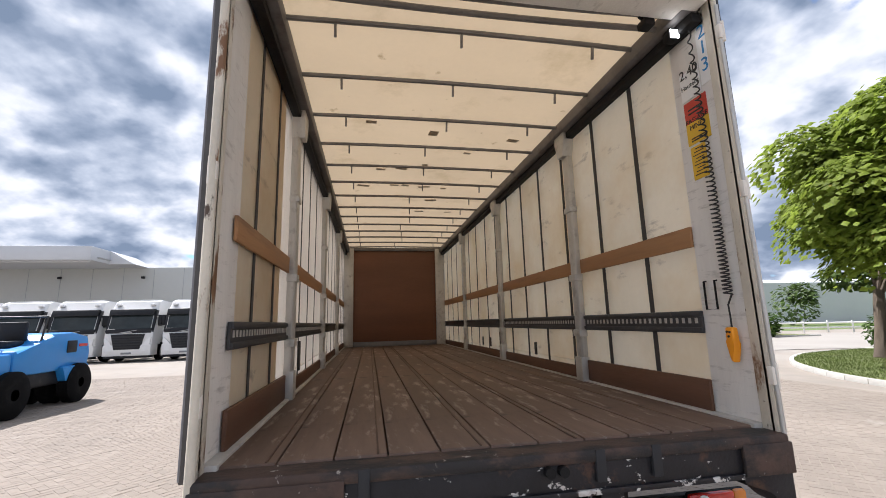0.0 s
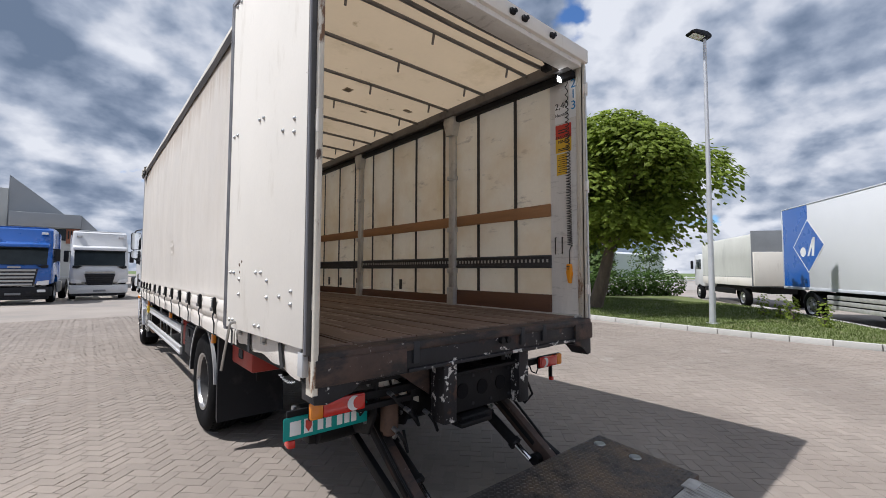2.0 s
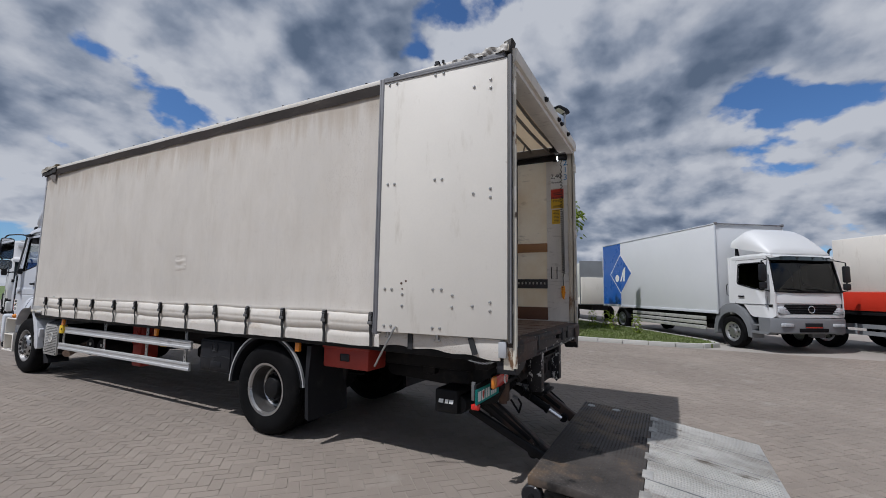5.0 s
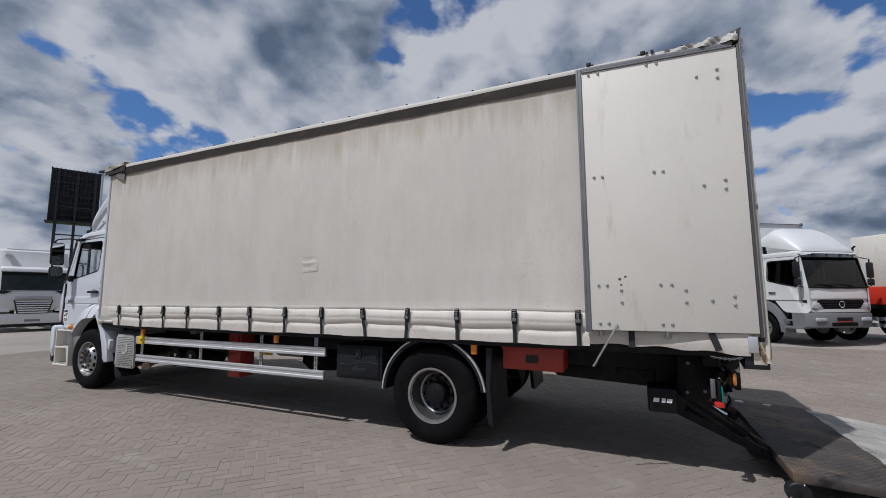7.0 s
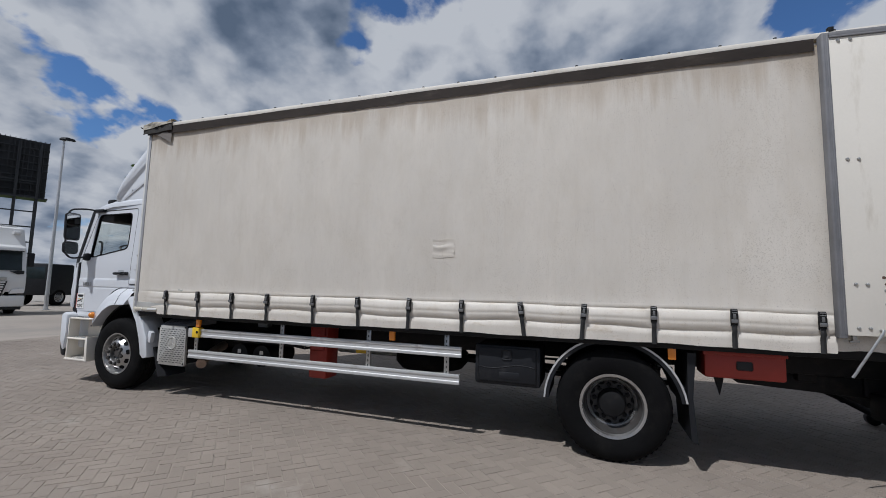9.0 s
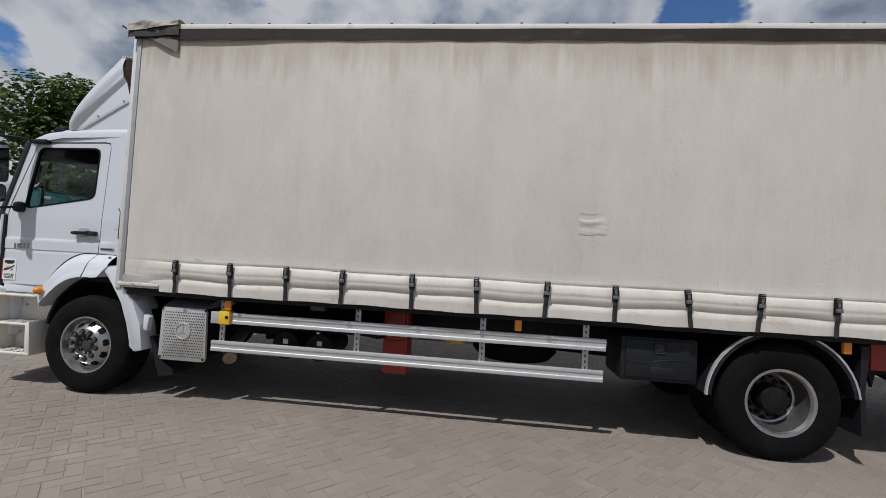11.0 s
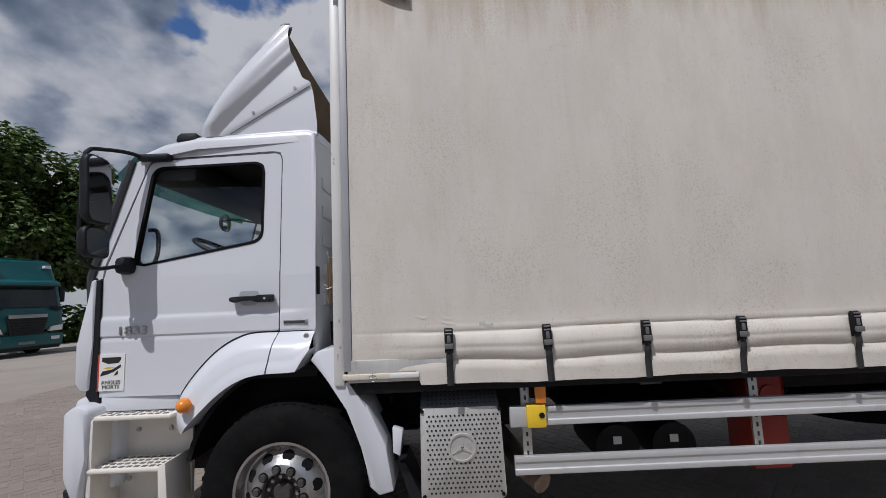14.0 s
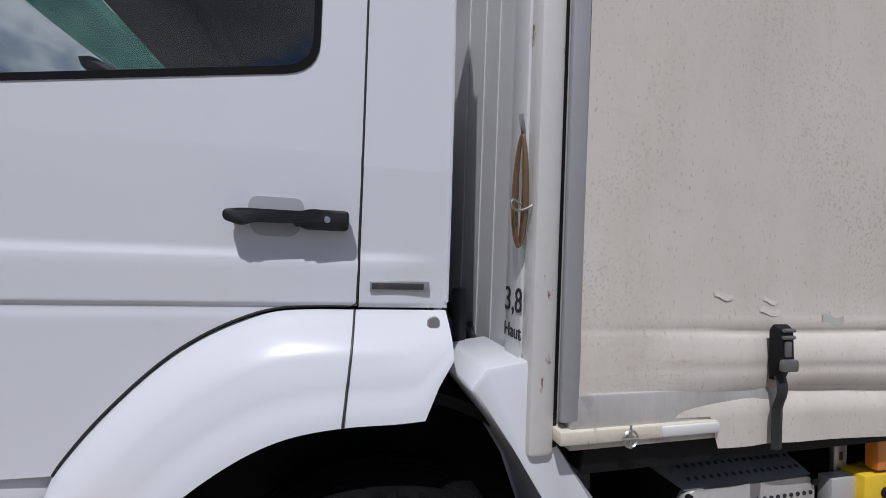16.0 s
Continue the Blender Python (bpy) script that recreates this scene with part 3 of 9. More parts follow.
def plate_yz(bm, pts, fx, thick):
    """A solid panel in the y-z plane that follows fx(y, z)."""
    lo = [bm.verts.new((fx(y, z), y, z)) for y, z in pts]
    hi = [bm.verts.new((fx(y, z) + thick, y, z)) for y, z in pts]
    n = len(pts)
    bm.faces.new(lo)
    bm.faces.new(hi[::-1])
    for k in range(n):
        bm.faces.new((lo[k], hi[k], hi[(k + 1) % n], lo[(k + 1) % n]))
    return bm


def letters(name, text, size, material, parent, m, thick=0.001, squeeze=1.0, label=""):
    cu = bpy.data.curves.new(name, "FONT")
    cu.body, cu.size, cu.extrude, cu.align_x, cu.align_y = text, size, thick, "CENTER", "CENTER"
    tmp = new(name, cu)
    me = bpy.data.meshes.new_from_object(tmp.evaluated_get(bpy.context.evaluated_depsgraph_get()))
    bpy.data.objects.remove(tmp)
    bpy.data.curves.remove(cu)
    me.name = name
    me.materials.clear()
    me.materials.append(material)
    ob = piece(name, me, parent, m @ Matrix.Diagonal((squeeze, 1, 1, 1)))
    return tagged(ob, label) if label else ob


# faces: text that reads on a wall seen towards +x, towards -x and towards +y
ON_LEFT = pose(0, 0, 0, 90, 0, -90)
ON_RIGHT = pose(0, 0, 0, 90, 0, -90)

# ---- the curtain-sided truck: cargo body ----
truck = thing("truck", "white curtain-sided truck with open rear and lowered tail lift", "truck")
LX, DECK, ROOF = -1.287, 1.215, 3.70
STRAPS = [1.36, 1.94, 2.53, 3.10, 3.67, 4.255, 4.825, 5.435, 6.01, 6.655, 7.195, 7.755, 8.315]

# deck of long boards
deck = part("cargo_floor", box(B(), -1.25, 1.25, 0.10, 8.86, 1.12, 1.185), RUSTY, truck, "worn brown plywood cargo floor")
plank_w = 2.42 / 11
plank_mesh = mesh_of("floor_plank", box(B(), -plank_w / 2 + 0.004, plank_w / 2 - 0.004, 0.10, 8.86, 1.18, DECK, 0.004), FLOOR)
for i in range(11):
    piece("floor_plank", plank_mesh, deck, pose(-1.21 + plank_w * (i + 0.5), 0, 0.0015 * ((i * 7) % 3)))
groove = B()
for i in (1, 3, 5, 7, 9):
    box(groove, -1.21 + plank_w * i - 0.045, -1.21 + plank_w * i - 0.037, 0.1, 8.8, DECK + 0.001, DECK + 0.0055)
part("floor_seam", groove, RUSTY, deck, "dark open seam between boards")
for sx in (-1, 1):
    part("edge_rail", box(B(), sx * 1.205, sx * 1.275, 0.08, 8.9, 1.10, DECK + 0.012, 0.006), ALU_POST, truck)

# rear beam and lip
part("tail_beam", box(B(), -1.27, 1.27, -0.015, 0.10, 1.02, 1.165, 0.012), BLACK_WORN, truck, "chipped black steel rear beam with white paint spots")
part("tail_lip", box(B(), -1.275, 1.275, -0.03, 0.18, 1.150, 1.205, 0.016), LIP, truck, "rusty brown deck edge")
for x0, x1 in ((-1.27, -0.72), (1.02, 1.28)):
    part("corner_plate", box(B(), x0, x1, -0.036, -0.014, 1.035, 1.17, 0.006), LIP, truck, "rusty brown corner plate")
for x in (-0.647, 0.33, 0.592):
    bm = B()
    box(bm, x - 0.022, x + 0.022, -0.034, -0.01, 1.075, 1.203, 0.004)
    part("slot", bm, SCREENBLACK, truck)
for x in (0.10, 0.16):
    part("rubber_buffer", cyl(B(), (x, -0.045, 1.13), (x, -0.01, 1.13), 0.022, seg=16), BLACK, truck)
part("beam_lower_flange", box(B(), -0.70, 1.02, -0.028, -0.012, 1.025, 1.048, 0.004), CHIPPED, truck)
bm = B()
prism(bm, [(1.02, 1.04), (1.275, 1.04), (1.275, 0.90), (1.22, 0.89), (1.14, 0.97), (1.02, 1.0)], "y", -0.02, 0.14, 0.006)
part("corner_bracket", bm, BLACK_WORN, truck)
bm = B()
prism(bm, [(-1.27, 1.04), (-0.98, 1.04), (-1.06, 0.975), (-1.2, 0.94), (-1.27, 0.95)], "y", -0.02, 0.14, 0.006)
part("corner_bracket", bm, BLACK_WORN, truck)

# rear frame posts, seals, hinges
for sx in (-1, 1):
    bm = B()
    box(bm, sx * 1.250, sx * 1.2715, -0.006, 0.085, 0.98 if sx < 0 else 1.10, 3.62, 0.008)
    part("rear_post", bm, CREAM_RUST if sx > 0 else POST_RUST, truck, "cream painted steel rear post with rust")
    part("post_lip", box(B(), sx * 1.250, sx * 1.258, 0.012, 0.030, 1.2, 3.56, 0.003), RUSTY if sx < 0 else CREAM_RUST, truck)
    if sx > 0:
        part("door_seal", box(B(), 1.272, 1.296, 0.004, 0.033, 1.09, 3.57, 0.005), DARKSEAL, truck, "dark rubber edge seal")
    for z in (1.46, 2.41, 3.33):
        bm = box(B(), sx * 1.245, sx * 1.282, -0.022, 0.012, z - 0.045, z + 0.045, 0.008)
        cyl(bm, (sx * 1.272, -0.014, z - 0.06), (sx * 1.272, -0.014, z + 0.06), 0.011, seg=12)
        part("hinge", bm, PANEL, truck, "white painted hinge block")
    bm = cyl(B(), (sx * 1.266, -0.014, 1.0 if sx < 0 else 1.2), (sx * 1.262, -0.004, 3.5), 0.019 if sx < 0 else 0.011, seg=14)
    part("hinge_bar", bm, POST_RUST if sx < 0 else ALU_POST, truck)
    part("corner_ply", box(B(), sx * 1.262, sx * 1.2715, 0.08, 0.375, DECK, 3.56), PLY_GREY, truck, "scuffed grey-white inner corner panel")

# roof header at the rear
bm = B()
box(bm, -1.262, 1.285, -0.03, 0.13, 3.575, 3.70, 0.010)
part("rear_header", bm, PANEL, truck, "white rear roof header")
part("header_channel", box(B(), -1.22, 1.22, 0.0, 0.17, 3.530, 3.577, 0.006), PLY_GREY, truck)
for x in (-0.35, 0.22, 0.36, 0.72):
    bm = box(B(), x - 0.026, x + 0.026, -0.055, -0.028, 3.60, 3.645, 0.008)
    cyl(bm, (x + 0.02, -0.06, 3.632), (x + 0.02, -0.05, 3.632), 0.018, seg=12)
    part("roller_bracket", bm, BLACK, truck)
for y, z in ((0.19, 3.585), (0.30, 3.578)):
    part("folded_bow", tube(B(), [(x, y + 0.05 * math.sin((x + 1.1) * 1.4), z + 0.012 * math.cos(x * 2)) for x in np.linspace(-1.12, 1.12, 15)], 0.019), BOW, truck)

# roof sheet, edge rails, bows
def roof_z(x, y):
    return 3.655 + 0.022 * (1 - (x / 1.28) ** 2) + 0.007 * math.sin(y * 9.7) * math.cos(x * 1.2)


part("roof_tarp", sheet(B(), lambda u, v: (-1.2 + 2.4 * u, 0.06 + 8.84 * v, roof_z(-1.2 + 2.4 * u, 0.06 + 8.84 * v)), 16, 120), ROOFTARP, truck, "cream translucent roof tarpaulin")
random.seed(5)
for x, y, w, h in ((-0.62, 1.95, 0.10, 0.05), (0.0, 2.15, 0.09, 0.10), (0.45, 2.6, 0.08, 0.04), (0.85, 2.2, 0.12, 0.06), (-0.5, 3.2, 0.11, 0.05), (-0.25, 3.15, 0.14, 0.05), (0.02, 3.0, 0.07, 0.05), (0.32, 3.1, 0.08, 0.06),
                   (-0.72, 3.85, 0.16, 0.06), (-0.3, 3.8, 0.12, 0.05), (-0.15, 3.8, 0.10, 0.06), (0.12, 3.85, 0.16, 0.05), (0.4, 3.9, 0.08, 0.06), (0.3, 4.5, 0.18, 0.07), (0.2, 5.2, 0.15, 0.06), (0.75, 5.6, 0.16, 0.06), (0.7, 5.2, 0.12, 0.05)):
    part("repair_patch", box(B(), x - w / 2, x + w / 2, y - h / 2, y + h / 2, roof_z(x, y) - 0.012, roof_z(x, y) - 0.007, m=Matrix.Translation((x, y, 0)) @ pose(0, 0, 0, 0, 0, random.uniform(-14, 14)) @ Matrix.Translation((-x, -y, 0))), PATCH, truck)
for sx in (-1, 1):
    part("roof_rail", box(B(), sx * 1.12, sx * 1.235, 0.08, 8.88, 3.525, 3.625, 0.012), ROOFRAIL, truck, "grey sliding roof rail")
    part("runner_track", box(B(), sx * 1.18, sx * 1.25, 0.08, 8.88, 3.46, 3.523, 0.008), BLACK, truck)
    part("roof_edge", box(B(), sx * 1.215, sx * 1.300, 0.05, 8.97, 3.650, 3.705, 0.008), PANEL, truck, "off-white roof edge moulding")
    part("valance", sheet(B(), lambda u, v: (sx * (1.301 + 0.003 * math.sin(31 * u)), 1.30 + 7.63 * u if sx < 0 else 0.1 + 8.83 * u, 3.656 - (0.106 + 0.003 * math.sin(u * 37) + 0.002 * math.sin(u * 91)) * v), 140, 4), DARKBAND, truck, "dark brown upper curtain band")
bow_y = [0.55, 1.14, 1.75, 2.36, 2.96, 3.56, 4.17, 4.80, 5.41, 6.01, 6.61, 7.22, 7.85, 8.45]
bm = tube(B(), [(x, 0, 3.603 + 0.012 * (1 - (x / 1.12) ** 2)) for x in np.linspace(-1.12, 1.12, 9)], 0.0165, 8)
bow_mesh = mesh_of("roof_bow", bm, BOW)
hook_mesh = mesh_of("hook", box(B(), -0.008, 0.008, -0.006, 0.012, -0.085, 0.0, 0.003), BOW)
for n, y in enumerate(bow_y):
    bow = piece("roof_bow", bow_mesh, truck, pose(0, y, 0.0))
    for x in (-0.84, 0.0 + 0.06 * ((n % 3) - 1), 0.84):
        piece("hook", hook_mesh, bow, pose(x, 0, 3.598, 12, 0, 0))

# front bulkhead
part("bulkhead", box(B(), -1.02, 1.02, 8.80, 8.83, 1.33, 3.60, 0.004), BULK, truck, "dark red-brown plywood front bulkhead")
part("bulkhead_sill", box(B(), -1.02, 1.02, 8.78, 8.84, DECK, 1.33, 0.006), SEAL, truck, "scuffed aluminium kick plate")
for sx in (-1, 1):
    part("bulkhead_pillar", box(B(), sx * 1.02, sx * 1.25, 8.74, 8.84, DECK, 3.62, 0.010), ALU_POST, truck)
part("bulkhead_head", box(B(), -1.25, 1.25, 8.76, 8.86, 3.56, 3.64, 0.006), ROOFRAIL, truck)
part("front_wall", box(B(), -1.22, 1.22, 8.845, 8.965, 1.12, 3.66, 0.01), BULK_FRONT, truck, "pale grey glossy outer front wall")
part("front_wall_trim", box(B(), -1.2, 1.2, 8.966, 8.974, 1.14, 1.24, 0.002), ALU, truck)
for sx in (-1, 1):
    part("front_corner_post", box(B(), sx * 1.18, sx * 1.252, 8.9245, 8.99, 1.08, 3.64, 0.014), CORNER_POST, truck, "white front corner post with rust spots")
    part("inner_corner_strip", box(B(), sx * 1.11, sx * 1.20, 8.968, 8.998, 1.12, 3.62, 0.006), PAINT_OFF, truck)
    part("front_edge_strip", box(B(), sx * 1.258, sx * 1.276, 8.878, 8.924, 1.165, 3.585, 0.006), STRIP_GREY, truck, "matt grey edge strip")
    part("front_edge_gap", box(B(), sx * 1.225, sx * 1.246, 8.918, 8.9275, 1.10, 3.6), BLACK, truck)
for x in (-1.05, -0.93, -0.80, -0.62, 0.62, 0.93):
    part("front_wall_batten", box(B(), x - 0.004, x + 0.004, 8.966, 8.9705, 1.26, 3.6, 0.001), PAINT_OFF, truck)
for x in (-1.10, -0.99, -0.72, -0.45):
    part("trim_rivet", cyl(B(), (x, 8.973, 1.19), (x, 8.979, 1.19), 0.010, seg=10), STEEL, truck)
part("lower_slat", box(B(), -1.286, -1.235, 8.49, 8.93, 1.118, 1.150, 0.005), CREAM_RUST, truck, "white lower edge strip with latch pin")
part("slat_cover", box(B(), -1.291, -1.27, 8.49, 8.66, 1.121, 1.147, 0.005), PAINT_OFF, truck)
bm = lathe(B(), [(0.019, -0.003), (0.022, 0), (0.019, 0.003), (0.016, 0), (0.019, -0.003)], (-1.296, 8.755, 1.128), "x", 20)
tube(bm, [(-1.296, 8.733, 1.128), (-1.296, 8.777, 1.128)], 0.003, 6)
tube(bm, [(-1.296, 8.755, 1.106), (-1.296, 8.755, 1.16)], 0.003, 6)
part("latch_pin", bm, STEEL, truck)

# crumpled roof corners of tarpaulin
FOLD_TAN = mat("creased_tan_tarp", (0.40, 0.365, 0.30), 0.65, var=0.18, vs=6, gs=40, bump=0.04, c2=(0.13, 0.115, 0.095), s2=9, lo=0.55, hi=0.68, stretch2=(1, 0.4, 1))
FLAP_GREY = mat("torn_grey_flap", (0.17, 0.15, 0.135), 0.7, var=0.15, vs=5, gs=40, bump=0.03)
FOLD_PALE = mat("creased_pale_tarp", (0.44, 0.415, 0.375), 0.5, var=0.15, vs=9, gs=40, bump=0.04, c2=(0.26, 0.24, 0.21), s2=11, lo=0.55, hi=0.68, stretch2=(1, 0.5, 1))


def front_fold(u, v):
    crease = 0.012 * math.sin(9 * u + 5 * v) + 0.008 * abs(math.sin(14 * u - 6 * v))
    return (-1.20 - 0.122 * min(1.0, v * 2.2) - 0.5 * crease, 8.46 + 0.535 * u, 3.735 - (0.05 + 0.075 * u) * max(0.0, v - 0.30) * 1.3 + crease * (1 - v))


def rear_fold(u, v):
    y = 0.03 + 0.52 * u
    rise = 0.050 + 0.034 * (1 - u) ** 1.3 + 0.005 * math.sin(u * 23)
    crease = 0.010 * math.sin(17 * u + 4 * v) + 0.009 * abs(math.sin(23 * u - 7 * v))
    if v < 0.6:
        return (-1.318 + 0.02 * v - 1.5 * crease, y, 3.648 + rise * v / 0.6)
    return (-1.306 + 0.30 * (v - 0.6) - crease, y, 3.648 + rise - 0.10 * (v - 0.6) + crease)


part("roof_corner_fold", sheet(B(), front_fold, 30, 16), FOLD_TAN, truck, "creased grimy tarpaulin corner fold", sharp=50)
part("roof_corner_fold", sheet(B(), rear_fold, 34, 12), FOLD_PALE, truck, "crumpled pale tarpaulin corner fold", sharp=40)
part("fold_tip", prism(B(), [(0.06, 3.645), (0.065, 3.738), (-0.012, 3.758), (0.010, 3.70), (0.010, 3.645)], "x", -1.322, -1.22, 0.006), FOLD_DARK, truck, "dark folded tip of the roof corner")
part("tip_bracket", box(B(), -1.327, -1.30, 0.020, 0.05, 3.650, 3.705, 0.004), CREAM_RUST, truck)
for y, h in ((0.42, 0.002), (0.645, 0.018), (0.69, 0.006)):
    part("roof_knob", cyl(B(), (-1.31, y, 3.70), (-1.312, y, 3.706 + h), 0.013, seg=10), DARKSEAL, truck)
part("fold_underside", sheet(B(), lambda u, v: (-1.312 - 0.006 * math.sin(u * 9), 8.455 + 0.54 * u, 3.695 - 0.055 * u - (0.105 - 0.030 * u) * v), 18, 4), FOLD_DARK, truck, "black grimed underside of the corner fold")
part("hanging_flap", sheet(B(), lambda u, v: (-1.292 - 0.008 * math.sin(u * 4) - 0.006 * v, 8.47 + 0.33 * u, 3.575 - 0.155 * (1 - u) * v), 12, 5), FLAP_GREY, truck, "grey torn flap under the roof corner")
part("fold_tie", tube(B(), [(-1.27, 8.99, 3.65), (-1.29, 9.04, 3.665), (-1.30, 9.075, 3.685)], 0.008, 6), FOLD_DARK, truck)
screw_me = mesh_of("roof_screw", cyl(B(), (-1.27, 0, 3.70), (-1.27, 0, 3.722), 0.014, seg=8), DARKSEAL)
for k in range(22):
    piece("roof_screw", screw_me, truck, pose(0, 0.35 + k * 0.40, 0))
for y in (0.72, 1.18):
    part("roof_clip", box(B(), -1.30, -1.26, y - 0.02, y + 0.02, 3.69, 3.745, 0.006), BLACK, truck)


# curtains
def pinch(y):
    return max(math.exp(-((y - s) / 0.05) ** 2) for s in STRAPS)


def curtain_x(y, z, side):
    wave = 0.004 * math.sin(y * 2.3) * math.sin((z - 1.1) * 1.2) + 0.0008 * math.sin(y * 13 + z * 2)
    if z < 1.42:
        low = 1.205 + 0.008 * math.sin(y * 2.3) + 0.006 * math.sin(y * 7.1)
        mid = 1.365 + 0.006 * math.sin(y * 3.7)
        hold = (1 - 0.55 * pinch(y)) * min(1.0, max(0.10, (8.80 - y) * 1.8))
        if z > mid:
            wave += 0.004 * math.exp(-((z - mid - 0.03) / 0.02) ** 2) * hold - 0.006 * math.exp(-((z - mid) / 0.008) ** 2) * hold
        elif z > low:
            f = (mid - z) / (mid - low)
            wave += (0.030 * math.sin(f * math.pi) ** 0.6 - 0.004 * math.exp(-((f - 0.55) / 0.09) ** 2)) * hold
        else:
            f = (low - z) / (low - 1.075)
            wave += (0.024 * math.sin(min(1.0, f * 2.2) * math.pi / 2) ** 0.8 - 0.006 * f) * hold
    if z > 1.42:
        wave += 0.030 * math.sin(math.pi * min(1.0, max(0.0, (y - 1.27) / 7.6))) * math.sin(math.pi * min(1.0, (z - 1.42) / 2.17)) ** 0.8
    wave += 0.007 * math.exp(-(((y - 4.50) / 0.11) ** 2 + ((z - 1.945) / 0.07) ** 2)) * math.sin((z - 1.9) * 60)
    return side * (1.285 - 0.020 * min(1.0, max(0.0, (y - 6.9) / 1.9)) + wave)


def curtain(side, y0, y1):
    bm = B()
    zs = [1.075 + 0.0069 * i for i in range(50)] + [1.42 + (3.585 - 1.42) * i / 34 for i in range(1, 35)]
    ny = int((y1 - y0) / 0.028)
    rows = []
    for i in range(ny + 1):
        y = y0 + (y1 - y0) * i / ny
        sag = 0.004 * math.sin(y * 3.1) + 0.003 * math.sin(y * 11)
        cut = 1.158 if y > 8.485 else 0.0
        rows.append([bm.verts.new((curtain_x(y, max(z, cut), side), y, max(cut, z + (sag * (1.2 - z) / 0.13 if z < 1.2 else 0)))) for z in zs])
    for a, b in zip(rows, rows[1:]):
        for k in range(len(zs) - 1):
            bm.faces.new((a[k], a[k + 1], b[k + 1], b[k]))
    return bm


part("side_curtain", curtain(-1, 1.27, 8.875), TARP, truck, "weathered off-white side curtain with drip streaks", sharp=80)
part("side_curtain", curtain(1, 0.33, 8.84), TARP_IN, truck, "cream side curtain lit from outside", sharp=80)
# faded tear and patch marks on the curtain
def wrinkle(u, v):
    k = math.exp(-((v - 0.22) / 0.16) ** 2) * (0.35 + 0.65 * (1 - u))
    return 0.003 + 0.0032 * k * (0.5 + 0.5 * math.sin(26 * v - 3.2 * u)) + 0.0006 * math.sin(9 * u + 4 * v)


part("curtain_patch", sheet(B(), lambda u, v: (curtain_x(4.345 + 0.235 * u, 1.82 + 0.19 * v, -1) - wrinkle(u, v), 4.345 + 0.235 * u + 0.004 * math.sin(9 * v), 1.82 + 0.19 * v + 0.005 * math.sin(7 * u)), 18, 18), TARP, truck, "square wrinkled repair patch")
for dy, dz, w, h in ((0.0, 0.02, 0.07, 0.016), (-0.0, 0.05, 0.05, 0.012), (-0.155, 0.06, 0.06, 0.016), (0.22, -0.005, 0.08, 0.022)):
    part("curtain_patch", sheet(B(), lambda u, v: (curtain_x(8.315 - dy, 1.40, -1) - 0.0012, 8.315 - dy - w / 2 + w * u, 1.392 + dz + h * v - 0.006 * math.sin(5 * u)), 8, 2), TARP_GREY if dy > 0.1 else PANEL, truck, "peeling repair tape")

# straps with buckles
def strap_meshes():
    s = B()
    sheet(s, lambda u, v: (-0.030 - 0.012 * math.sin(min(1.0, u * 2.2) * math.pi) + 0.004 * math.cos(v * 6.28), -0.019 + 0.038 * v, 1.27 - 0.20 * u), 12, 4)
    bk = B()
    prism(bk, [(-0.030, 1.255), (-0.020, 1.245), (-0.018, 1.375), (-0.028, 1.392), (-0.044, 1.38), (-0.048, 1.30)], "y", -0.025, 0.025, 0.004)
    cl = B()
    box(cl, -0.060, -0.044, -0.024, 0.024, 1.275, 1.305, 0.004)
    for z in (1.36, 1.378):
        cyl(cl, (-0.05, -0.018, z), (-0.05, 0.018, z), 0.005, seg=8)
    box(cl, -0.052, -0.044, -0.010, 0.010, 1.31, 1.35, 0.003)
    return mesh_of("strap", s, STRAPW), mesh_of("buckle", bk, BLACK), mesh_of("clasp", cl, STEEL_DULL)


strap_me, buckle_me, clasp_me = strap_meshes()
for n, y in enumerate(STRAPS):
    lean = (0, 0, 0, 5, -7, 0, 3, -2, 0, 2, 0, -2, 0)[n % 13]
    st = piece("strap", strap_me, truck, pose(LX + 0.002 + 0.020 * min(1.0, max(0.0, (y - 6.9) / 1.9)), y, 0) @ pose(0, 0, 1.33, lean, 0, 0) @ pose(0, 0, -1.33))
    piece("buckle", buckle_me, st, Matrix.Identity(4))
    piece("clasp", clasp_me, st, Matrix.Identity(4))

